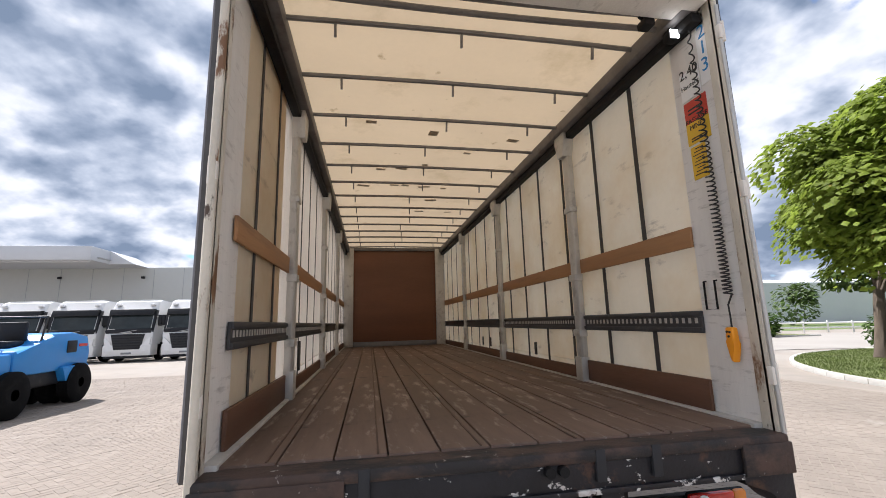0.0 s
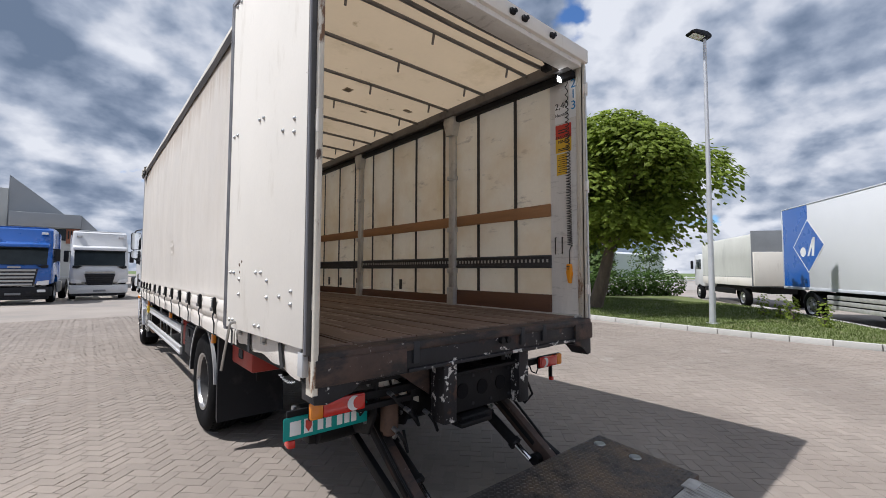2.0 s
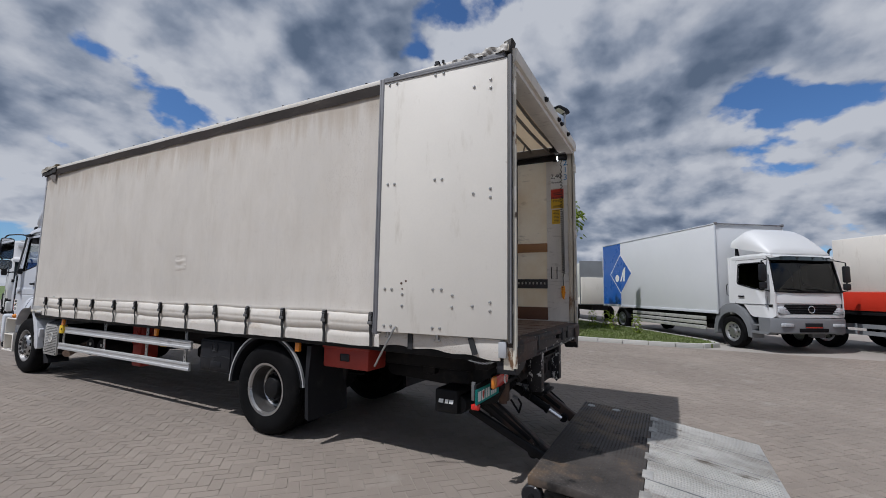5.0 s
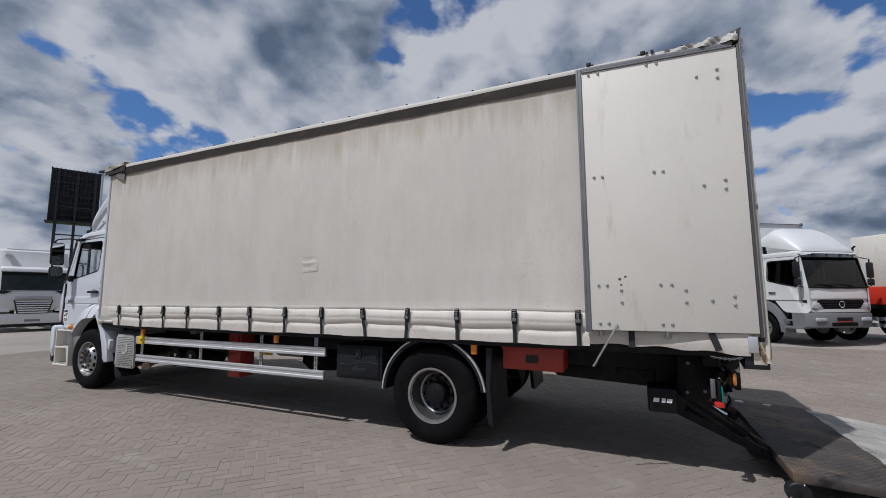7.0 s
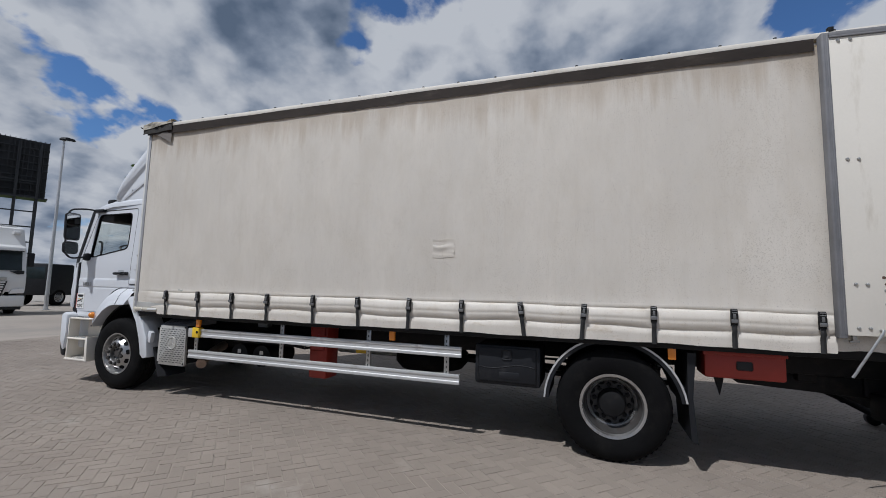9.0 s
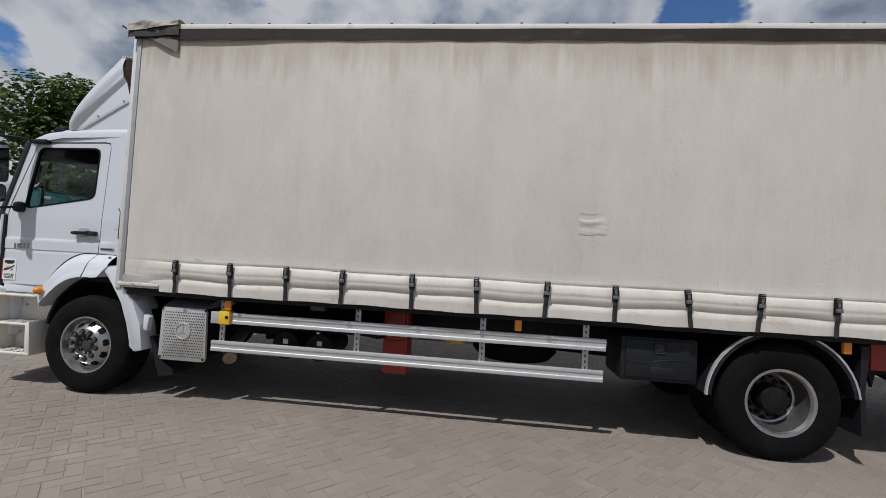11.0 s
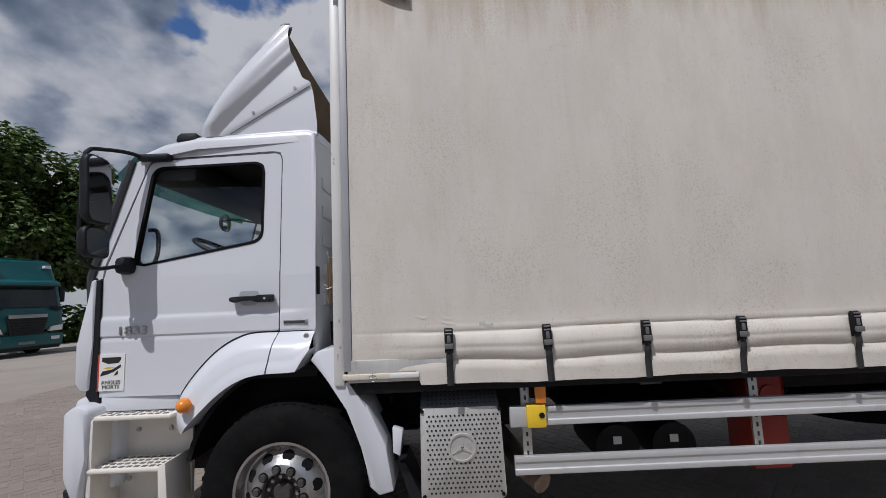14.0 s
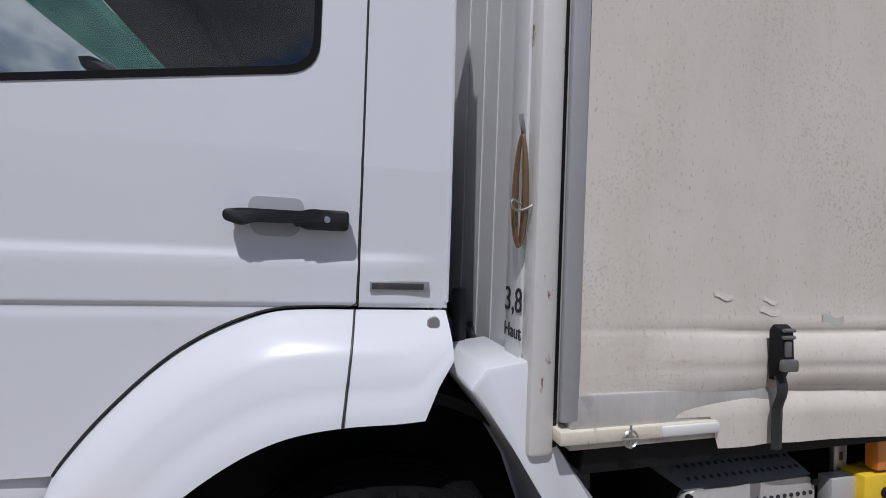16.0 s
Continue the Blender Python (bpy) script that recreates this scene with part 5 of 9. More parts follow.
# side guard
for z0, z1, y0, y1 in ((0.805, 0.91, 4.285, 7.84), (0.535, 0.635, 4.30, 7.965)):
    bm = B()
    prism(bm, [(-1.205, z0), (-1.205, z0 + 0.03), (-1.198, z0 + 0.034), (-1.198, z1 - 0.034), (-1.205, z1 - 0.03), (-1.205, z1), (-1.172, z1), (-1.172, z0)], "y", y0, y1, 0.002)
    part("side_guard_rail", bm, ALU, truck, "ribbed aluminium side guard rail")
for y in (7.88, 6.53, 5.36, 4.45):
    bm = box(B(), -1.17, -1.155, y - 0.027, y + 0.027, 0.54, 1.06, 0.003)
    post = part("guard_bracket", bm, STEEL, truck)
    bm = B()
    for k in range(9):
        box(bm, -1.1715, -1.1695, y - 0.006, y + 0.006, 0.58 + k * 0.052, 0.605 + k * 0.052)
    tagged(part("slot_row", bm, SCREENBLACK, post), kind="stuff")
part("guard_end", box(B(), -1.212, -1.17, 7.84, 7.98, 0.80, 0.915, 0.006), ALU, truck)
bm = box(B(), -1.235, -1.16, 7.775, 7.885, 0.80, 0.925, 0.006)
blk = part("yellow_wedge", bm, YELLOW, truck, "yellow plastic end block")
bm = cyl(B(), (-1.24, 7.80, 0.87), (-1.232, 7.80, 0.87), 0.016, seg=14)
part("screw", bm, BLACK, blk)
for y in (7.80, 5.05, 2.385):
    part("side_marker", prism(B(), [(y - 0.03, 0.935), (y + 0.03, 0.935), (y + 0.033, 1.07), (y - 0.033, 1.07)], "x", -1.235, -1.20, 0.005), ORANGE, truck, "orange side marker lamp")

# perforated silencer box
# black colour stands in for the shade on the body behind the shield
part("silencer_body", box(B(), -1.172, -0.72, 8.05, 8.48, 0.43, 0.92, 0.04), BLACK, truck, "silencer box, its shaded side painted black")
plate = rounded([(8.02, 0.415), (8.51, 0.415), (8.50, 0.925), (8.035, 0.925)], 0.03, 4)
shield = part("silencer_shield", prism(B(), plate, "x", -1.20, -1.172, 0.006), ALU_POST, truck, "perforated aluminium heat shield")
part("silencer_cover", prism(B(), [(-1.195, 0.927), (-0.95, 1.035), (-0.72, 1.035), (-0.72, 0.927)], "y", 8.04, 8.50), SEAL, shield, "dark perforated upper cover")
bm = B()
for i in range(17):
    for j in range(17):
        y, z = 8.05 + 0.025 * i + (0.0125 if j % 2 else 0), 0.455 + 0.0265 * j
        if y < 8.485 and math.hypot(y - 8.265, z - 0.70) > 0.085:
            cyl(bm, (-1.2025, y, z), (-1.199, y, z), 0.0064, seg=8)
tagged(part("shield_perforation", bm, SCREENBLACK, shield), kind="stuff")
bm = B()
for i in range(16):
    for j in range(6):
        f = 0.12 + j * 0.145
        cyl(bm, (-1.1972 + 0.245 * f, 8.06 + 0.0265 * i, 0.9275 + 0.11 * f), (-1.195 + 0.245 * f, 8.06 + 0.0265 * i, 0.924 + 0.11 * f), 0.006, seg=6)
tagged(part("shield_perforation", bm, SCREENBLACK, shield), kind="stuff")
bm = lathe(B(), [(0.082, 0.002), (0.080, -0.008), (0.070, -0.008), (0.068, -0.001), (0.0, -0.001)], (-1.201, 8.265, 0.70), "x", 36)
for a in (90, 210, 330):
    c, s_ = math.cos(radians(a)), math.sin(radians(a))
    prism(bm, [(8.265 + 0.066 * c, 0.70 + 0.066 * s_), (8.265 - 0.010 * s_, 0.70 + 0.010 * c), (8.265 + 0.010 * s_, 0.70 - 0.010 * c)], "x", -1.208, -1.202)
part("round_emblem", bm, ALU_POST, shield, "embossed round emblem")
bm = B()
for y, z in ((8.04, 0.44), (8.49, 0.44), (8.04, 0.91), (8.49, 0.91)):
    cyl(bm, (-1.208, y, z), (-1.199, y, z), 0.011, seg=8)
part("shield_fixing", bm, BLACK, shield)

# tool box, red box
bm = box(B(), -1.165, -0.70, 3.50, 4.15, 0.565, 0.955, 0.03)
tb = part("tool_box", bm, PLASTIC, truck, "dark grey plastic tool box")
bm = box(B(), -1.178, -1.16, 3.54, 4.11, 0.60, 0.93, 0.012)
part("tool_box_lid", bm, PLASTIC, tb)
bm = B()
pts = [(3.54 + 0.57 * t, 0.75 + 0.02 * math.sin(t * 6.0)) for t in np.linspace(0, 1, 14)]
tube(bm, [(-1.179, y, z) for y, z in pts], 0.004, 6)
box(bm, -1.182, -1.17, 3.70, 3.90, 0.63, 0.70, 0.006)
part("lid_relief", bm, PLASTIC, tb)
bm = box(B(), -1.184, -1.17, 3.775, 3.875, 0.82, 0.91, 0.02)
cyl(bm, (-1.19, 3.825, 0.865), (-1.18, 3.825, 0.865), 0.025, seg=16)
part("lid_latch", bm, SCREENBLACK, tb, "black latch")
bm = box(B(), -1.12, -0.82, 1.53, 2.12, 0.795, 1.015, 0.02)
rb = part("wheel_chock_box", bm, RED, truck, "red plastic storage box")
part("finger_recess", box(B(), -1.124, -1.115, 1.765, 1.885, 0.87, 0.945, 0.012), SCREENBLACK, rb)
part("box_lip", box(B(), -1.128, -1.10, 1.52, 2.13, 0.99, 1.02, 0.006), RED, rb)
part("bracket", prism(B(), [(1.93, 0.80), (2.02, 0.80), (1.97, 0.62)], "x", -0.95, -0.92), BLACK, truck)

def glide2(pts):
    return [tuple(Vector(pts[i]).lerp(Vector(pts[i + 1]), k / 3)) for i in range(len(pts) - 1) for k in range(3)] + [pts[-1]]


# ---- tail end: lift frame, lamps, plate ----
for x in (-0.335, 0.40):
    part("lift_upright", box(B(), x - 0.055, x + 0.055, 0.02, 0.16, 0.64, 1.06, 0.008), CHIPPED, truck, "chipped black lift upright")
bm = box(B(), -0.28, 0.345, 0.10, 0.13, 0.66, 0.93, 0.004)
pl = part("lift_cross_plate", bm, BLACK, truck)
for x in (-0.16, 0.03, 0.22):
    part("plate_hole", cyl(B(), (x, 0.094, 0.80), (x, 0.10, 0.80), 0.052, seg=24), SEALBLACK, pl)
for x in (-0.25, -0.06, 0.12, 0.31):
    for z in (0.70, 0.89):
        part("plate_hole", cyl(B(), (x, 0.094, z), (x, 0.10, z), 0.012, seg=8), SCREENBLACK, pl)
part("plate_flange", box(B(), -0.28, 0.345, 0.05, 0.13, 0.925, 0.945, 0.004), BLACK, truck)
part("lift_torque_tube", cyl(B(), (-0.98, 0.62, 0.58), (0.98, 0.62, 0.58), 0.085, seg=20), BLACK, truck)
part("cross_tube", cyl(B(), (-1.0, 0.34, 0.97), (-0.35, 0.34, 0.92), 0.032, seg=12), BLACK, truck)
part("rear_crossmember", box(B(), -1.1, 1.1, 0.28, 0.40, 0.93, 1.06, 0.008), BLACK, truck)
part("lift_bracket", box(B(), 0.45, 0.62, 0.25, 0.55, 0.62, 0.96, 0.02), BLACK, truck)
for x in (-0.745, -0.47):
    pl2 = part("lift_bracket", prism(B(), [(0.24, 0.98), (0.56, 0.98), (0.58, 0.62), (0.50, 0.55), (0.34, 0.58), (0.26, 0.72)], "x", x - 0.011, x + 0.011, 0.003), BLACK, truck, "black steel lift bracket")
    for y, z in ((0.32, 0.90), (0.48, 0.90), (0.36, 0.66), (0.50, 0.64)):
        part("bracket_bolt", cyl(B(), (x - 0.024, y, z), (x + 0.024, y, z), 0.016, seg=6), STEEL_DULL, pl2)
bm = cyl(B(), (-0.60, 0.33, 0.58), (-0.60, 0.33, 0.82), 0.060, seg=20)
cyl(bm, (-0.60, 0.33, 0.82), (-0.60, 0.33, 0.85), 0.045, seg=16)
cyl(bm, (-0.60, 0.33, 0.55), (-0.60, 0.33, 0.58), 0.040, seg=16)
part("valve_block", bm, RUSTY, truck, "rusty brown hydraulic valve")
bm = cyl(B(), (-0.72, 0.40, 0.90), (-0.40, 0.40, 0.90), 0.048, seg=18)
cyl(bm, (-0.71, 0.40, 0.90), (-0.69, 0.40, 0.90), 0.060, seg=18)
cyl(bm, (-0.50, 0.40, 0.90), (-0.48, 0.40, 0.90), 0.060, seg=18)
part("lift_motor", bm, BLACK, truck)
part("gusset", prism(B(), [(-0.70, 1.02), (-0.38, 1.02), (-0.38, 0.80)], "y", 0.185, 0.197), LIP, truck, "rust-stained gusset plate")
for x0, x1, z in ((-0.95, -0.40, 0.955), (-0.90, -0.52, 0.80)):
    part("cross_bar", box(B(), x0, x1, 0.20, 0.235, z - 0.018, z + 0.018, 0.004), BLACK, truck)
for k, (x, y, z) in enumerate(((-0.68, 0.22, 0.86), (-0.56, 0.21, 0.74), (-0.42, 0.19, 0.70), (-0.64, 0.22, 0.63))):
    part("hose_fitting", cyl(B(), (x, y, z), (x, y - 0.05, z - 0.01), 0.015, seg=8), STEEL_DULL, truck)
    part("hydraulic_hose", tube(B(), glide2([(x, y - 0.05, z - 0.01), (x + 0.03, y - 0.07, z - 0.06), (x + 0.09, y - 0.03, z - 0.10 - 0.02 * k), (x + 0.12, y + 0.06, z - 0.06)]), 0.010, 7), BLACK, truck)
part("tow_jaw", box(B(), -0.20, 0.10, 0.06, 0.20, 0.56, 0.64, 0.015), BLACK, truck)
part("tow_bar", box(B(), -0.26, 0.02, 0.0, 0.05, 0.60, 0.625, 0.006), BLACK, truck)
part("stay_plate", prism(B(), [(-0.98, 1.02), (-0.75, 1.02), (-0.38, 0.78), (-0.38, 0.72), (-0.62, 0.84)], "y", 0.30, 0.33), CREAM_RUST, truck, "pale dusty diagonal stay")
random.seed(8)
for k in range(8):
    x = random.uniform(-0.7, 0.5)
    bm = tube(B(), [(x + 0.06 * math.sin(j * 1.3 + k), 0.22 + 0.05 * j, 1.0 - 0.06 * j - 0.06 * math.sin(j * 2.0 + k)) for j in range(6)], 0.009, 6)
    part("hydraulic_hose", bm, BLACK, truck)
bm = tube(B(), [(0.46, 0.1, 0.9), (0.50, 0.08, 0.78), (0.55, 0.06, 0.66), (0.48, 0.08, 0.6), (0.44, 0.12, 0.66)], 0.010, 6)
part("hydraulic_hose", bm, BLACK, truck)
bm = box(B(), -1.03, -0.72, 0.60, 0.83, 0.50, 0.71, 0.02)
hp = part("pump_box", bm, BLACK, truck, "black hydraulic pump box with white marking")
for k, w in ((0, 0.04), (1, 0.03), (2, 0.045)):
    part("marking_bar", prism(B(), [(0.645 + 0.05 * k, 0.59), (0.645 + 0.05 * k + w, 0.59), (0.637 + 0.05 * k + w, 0.625), (0.637 + 0.05 * k, 0.625)], "x", -1.034, -1.031), WHITE, hp)


def tail_lamp(s, c, y, z):
    """A long rear lamp: amber end outside, red body, white crescent inside."""
    lens = lambda x0, x1, dy, dz: box(B(), min(x0, x1), max(x0, x1), y - dy, y + 0.03, z - dz, z + dz, 0.014)
    lamp = part("tail_lamp", lens(c - 0.172, c + 0.172, -0.004, 0.056), BLACK, truck, "tail lamp with red, amber and white lenses")
    part("red_lens", lens(c - s * 0.168, c + s * 0.098, 0.012, 0.049), REDLENS, lamp, "red lens")
    part("amber_lens", lens(c + s * 0.094, c + s * 0.170, 0.013, 0.050), ORANGE, lamp, "amber lens")
    part("white_lens", prism(B(), [(c - s * 0.09 + 0.042 * math.cos(radians(q)), z + 0.042 * math.sin(radians(q))) for q in range(0, 360, 18)], "y", y - 0.0145, y - 0.010), WHITELENS, lamp, "white reversing lens")
    part("lens_cover", prism(B(), [(c - s * 0.118 + 0.034 * math.cos(radians(q)), z + 0.036 * math.sin(radians(q))) for q in range(0, 360, 18)], "y", y - 0.0165, y - 0.0145), REDLENS, lamp)
    part("lamp_arm", box(B(), min(c, s * 0.42), max(c, s * 0.42), y + 0.04, y + 0.09, z - 0.02, z + 0.03, 0.006), BLACK, truck)
    part("lamp_lead", tube(B(), glide2([(c - s * 0.14, y + 0.03, z - 0.04), (c - s * 0.16, y + 0.04, z - 0.10), (c - s * 0.20, y + 0.06, z - 0.08), (c - s * 0.22, y + 0.08, z)]), 0.006, 6), BLACK, truck)


tail_lamp(-1, -1.025, 0.20, 0.850)
tail_lamp(1, 1.165, 0.33, 0.790)
part("marker_stalk", box(B(), 1.16, 1.185, 0.32, 0.35, 0.63, 0.75, 0.004), BLACK, truck)
part("marker_lamp", box(B(), 1.155, 1.19, 0.31, 0.345, 0.615, 0.645, 0.005), REDLENS, truck)
part("marker_lamp", box(B(), -1.275, -1.235, 0.29, 0.36, 0.640, 0.682, 0.006), REDLENS, truck)
pl = part("number_plate", box(B(), -1.30, -0.78, 0.302, 0.309, 0.682, 0.806, 0.004), PLATE, truck, "teal transit plate with white characters as bars")
for x0, w in ((-1.265, 0.062), (-1.105, 0.034), (-1.055, 0.034), (-0.985, 0.034), (-0.938, 0.034), (-0.892, 0.034)):
    part("plate_bar", box(B(), x0, x0 + w, 0.298, 0.3015, 0.705, 0.782, 0.001), WHITE, pl)
part("plate_crest", box(B(), -1.185, -1.135, 0.2975, 0.3015, 0.704, 0.784, 0.001), WHITE, pl)
part("plate_shield", prism(B(), [(-1.178, 0.776), (-1.142, 0.776), (-1.142, 0.738), (-1.16, 0.712), (-1.178, 0.738)], "y", 0.2955, 0.297), STICK_RED, pl)
part("plate_seal", lathe(B(), [(0.0, -0.001), (0.024, -0.001), (0.024, 0.003)], (-0.825, 0.299, 0.765), "y", 20), WHITE, pl)
part("plate_holder", box(B(), -1.28, -0.76, 0.309, 0.33, 0.70, 0.84, 0.006), BLACK, truck)
part("side_lamp_column", box(B(), -1.235, -1.21, 0.34, 0.375, 0.70, 0.85, 0.006), STEEL_DULL, truck)

for x0, x1 in ((-0.47, -0.40), (0.40, 0.47)):
    part("lift_subframe", prism(B(), [(0.55, 0.60), (1.70, 0.655), (1.75, 0.70), (1.75, 0.785), (0.55, 0.785)], "x", x0, x1, 0.008), BLACK, truck, "black lift mounting frame")
part("lift_pump", box(B(), -0.30, 0.22, 0.95, 1.45, 0.66, 0.90, 0.03), BLACK, truck, "black lift pump housing")

# ---- tail lift: platform lowered to the ground ----
def plat_z(y):
    return 0.225 + (y + 0.1) * 0.072 if y > -0.87 else 0.170 + (y + 0.87) * 0.140


bm = B()
prism(bm, [(-0.10, plat_z(-0.1)), (-0.87, plat_z(-0.869)), (-0.87, plat_z(-0.869) - 0.05), (-0.10, plat_z(-0.1) - 0.07)], "x", -1.25, 1.25, 0.006)
platform = part("lift_platform", bm, mat("chequer_steel", (0.072, 0.062, 0.055), 0.6, metal=0.2, var=0.35, vs=3, gs=40, bump=0.06, c2=(0.15, 0.10, 0.062), s2=2.2, lo=0.50, hi=0.66, c3=(0.016, 0.014, 0.013), s3=3.4, lo3=0.56, hi3=0.66), truck, "worn chequer-plate lift platform, rusty and oily")
bm = B()
tilt = math.degrees(math.atan(0.072))
for i in range(80):
    for j in range(25):
        x, y = -1.225 + i * 0.031, -0.12 - j * 0.030
        m = Matrix.Translation((x, y, plat_z(y) + 0.0006)) @ pose(0, 0, 0, 4.1, 0, 45 if (i + j) % 2 else -45)
        vs = [bm.verts.new(m @ Vector(p)) for p in ((-0.014, 0, 0), (0, -0.006, 0), (0.014, 0, 0), (0, 0.006, 0), (0, 0, 0.0055))]
        for a, b in ((0, 1), (1, 2), (2, 3), (3, 0)):
            bm.faces.new((vs[a], vs[b], vs[4]))
tr = tagged(part("chequer_tread", bm, mat("worn_tread", (0.115, 0.10, 0.088), 0.5, metal=0.4, var=0.35, vs=3, bump=0.0, c2=(0.21, 0.16, 0.115), s2=2.2, lo=0.50, hi=0.66, c3=(0.022, 0.019, 0.017), s3=3.4, lo3=0.56, hi3=0.66), platform), kind="stuff")
bm = B()
prism(bm, [(-0.875, plat_z(-0.875)), (-1.87, 0.03), (-1.87, 0.012), (-0.875, 0.10)], "x", -1.16, 1.16, 0.004)
tip = part("platform_tip", bm, ALU_PLATE, platform, "ribbed aluminium platform tip")
slope = math.degrees(math.atan(0.14))
bm = B()
for k in range(58):
    x = -1.14 + k * 0.04
    prism(bm, [(-0.90, plat_z(-0.9)), (-1.84, plat_z(-1.84)), (-1.84, plat_z(-1.84) + 0.004), (-0.90, plat_z(-0.9) + 0.004)], "x", x - 0.006, x + 0.006)
tagged(part("tip_ribbing", bm, ALU_PLATE, platform), kind="stuff")
for x in (-0.72, -0.3, 0.15, 0.62):
    bm = prism(B(), [(-0.88, plat_z(-0.88)), (-1.86, plat_z(-1.86)), (-1.86, plat_z(-1.86) + 0.0055), (-0.88, plat_z(-0.88) + 0.0045)], "x", x - 0.003, x + 0.003)
    part("tip_seam", bm, SEAL, platform)
for k in range(6):
    x = -1.05 + k * 0.42
    part("tip_hinge", prism(B(), [(-0.85, plat_z(-0.85) - 0.004), (-0.93, plat_z(-0.93) - 0.004), (-0.93, plat_z(-0.93) + 0.007), (-0.88, plat_z(-0.87) + 0.010), (-0.85, plat_z(-0.85) + 0.006)], "x", x - 0.075, x + 0.075, 0.002), ALU_PLATE, platform)
for x, y in ((1.08, -0.20), (1.10, -0.48)):
    part("foot_disc", lathe(B(), [(0.0, 0.012), (0.04, 0.012), (0.045, 0.006), (0.045, 0.0)], (x, y, plat_z(y)), "z", 24), STEEL, platform, "round steel foot switch")
for x in (-1.22, 1.22):
    bm = lathe(B(), [(0.02, -0.04), (0.07, -0.04), (0.078, -0.03), (0.078, 0.03), (0.07, 0.04), (0.02, 0.04)], (x, -0.13, 0.08), "x", 24)
    r = part("ground_roller", bm, BLACK_WORN, platform, "small worn ground roller")
    part("roller_pin", cyl(B(), (x - 0.05, -0.13, 0.08), (x + 0.05, -0.13, 0.08), 0.022, seg=12), BLACK, r)
for s in (-1, 1):
    x = 0.60 * s
    def arm(p0, p1, w, h, x=x):
        d = Vector((0, p1[0] - p0[0], p1[1] - p0[1]))
        a = math.degrees(math.atan2(d.z, d.y))
        return box(B(), -w, w, 0, d.length, -h, h, 0.010, pose(x, p0[0], p0[1], a, 0, 0))
    lift_arm = part("lift_arm", arm((0.66, 0.66), (-0.10, 0.16), 0.035, 0.055), LIP, truck, "dark rust-stained steel lift arm")
    part("arm_web", arm((0.52, 0.575), (0.06, 0.272), 0.040, 0.022), BLACK, lift_arm)
    part("arm_hose", tube(B(), glide2([(x + s * 0.045, 0.62, 0.70), (x + s * 0.050, 0.40, 0.58), (x + s * 0.052, 0.20, 0.43), (x + s * 0.048, 0.05, 0.32), (x + s * 0.03, -0.02, 0.24)]), 0.011, 7), BLACK, lift_arm)
    bm = B()
    cyl(bm, (x - s * 0.12, 0.62, 0.50), (x - s * 0.12, 0.17, 0.26), 0.042, seg=18)
    for f in (0.02, 0.30, 0.94):
        c0 = Vector((x - s * 0.12, 0.62, 0.50)).lerp(Vector((x - s * 0.12, 0.17, 0.26)), f)
        cyl(bm, c0, c0 + Vector((0, -0.026, -0.014)), 0.052, seg=18)
    cy = part("lift_cylinder", bm, BLACK, truck, "black hydraulic cylinder")
    part("cylinder_union", cyl(B(), (x - s * 0.12, 0.45, 0.46), (x - s * 0.12, 0.43, 0.50), 0.016, seg=8), STEEL, cy)
    part("piston_rod", cyl(B(), (x - s * 0.12, 0.17, 0.26), (x - s * 0.12, 0.03, 0.185), 0.025, seg=14), CHROME, cy, "bright piston rod")
    part("tilt_arm", box(B(), -0.022, 0.022, 0, 0.80, -0.035, 0.035, 0.008, pose(x + s * 0.10, 0.62, 0.48, 180 + 24, 0, 0)), BLACK, truck)
    part("arm_knuckle", cyl(B(), (x - 0.09, 0.02, 0.18), (x + 0.09, 0.02, 0.18), 0.045, seg=16), BLACK, truck)

# ---- cab ----
def cab_x(y, z):
    return -1.068 + 0.055 * max(0.0, z - 1.75) + 0.035 * (y - 9.25)


def ease(v, a, b):
    f = min(1.0, max(0.0, (v - a) / (b - a)))
    return f * f * (3 - 2 * f)


def pressing(z):
    """How far the pressed shoulder band of the door stands out at a height."""
    return 0.009 * ease(z, 1.540, 1.506) - 0.007 * ease(z, 1.412, 1.400) + 0.004 * ease(z, 1.398, 1.372)


def glide(pts, n):
    """A smooth curve through points, n steps between each two."""
    out = []
    for i in range(len(pts) - 1):
        p0, p1, p2, p3 = (Vector(pts[max(0, min(len(pts) - 1, i + k))]) for k in (-1, 0, 1, 2))
        for k in range(n):
            t = k / n
            out.append(tuple(0.5 * (2 * p1 + (p2 - p0) * t + (2 * p0 - 5 * p1 + 4 * p2 - p3) * t * t + (3 * p1 - p0 - 3 * p2 + p3) * t ** 3)))
    return out + [tuple(pts[-1])]


ARCH = glide([(9.388, 1.402), (9.47, 1.402), (9.56, 1.396), (9.64, 1.372), (9.72, 1.332), (9.79, 1.282), (9.86, 1.215), (9.93, 1.135), (9.98, 1.065), (9.997, 1.035)], 4)
UPPER = rounded([(9.375, 1.775), (9.375, 2.578), (10.275, 2.566), (10.528, 1.84), (10.538, 1.775)], 0.055, 4)
UPPER = [(9.375, 1.775)] + [q for q in UPPER if q[1] > 1.86] + [(10.538, 1.775)]
WINDOW = rounded([(9.497, 2.512), (9.497, 1.985), (10.335, 1.848), (10.245, 2.510)], 0.075, 6)
LOWER_Z = [1.775, 1.72, 1.65, 1.60, 1.565] + [1.556 - 0.0055 * i for i in range(9)] + [1.49, 1.47, 1.456] + [1.4525, 1.44, 1.428, 1.418, 1.4135, 1.410, 1.4065, 1.4035]


def door_front(z):
    return 10.538 - 0.012 * ease(z, 1.30, 1.04)


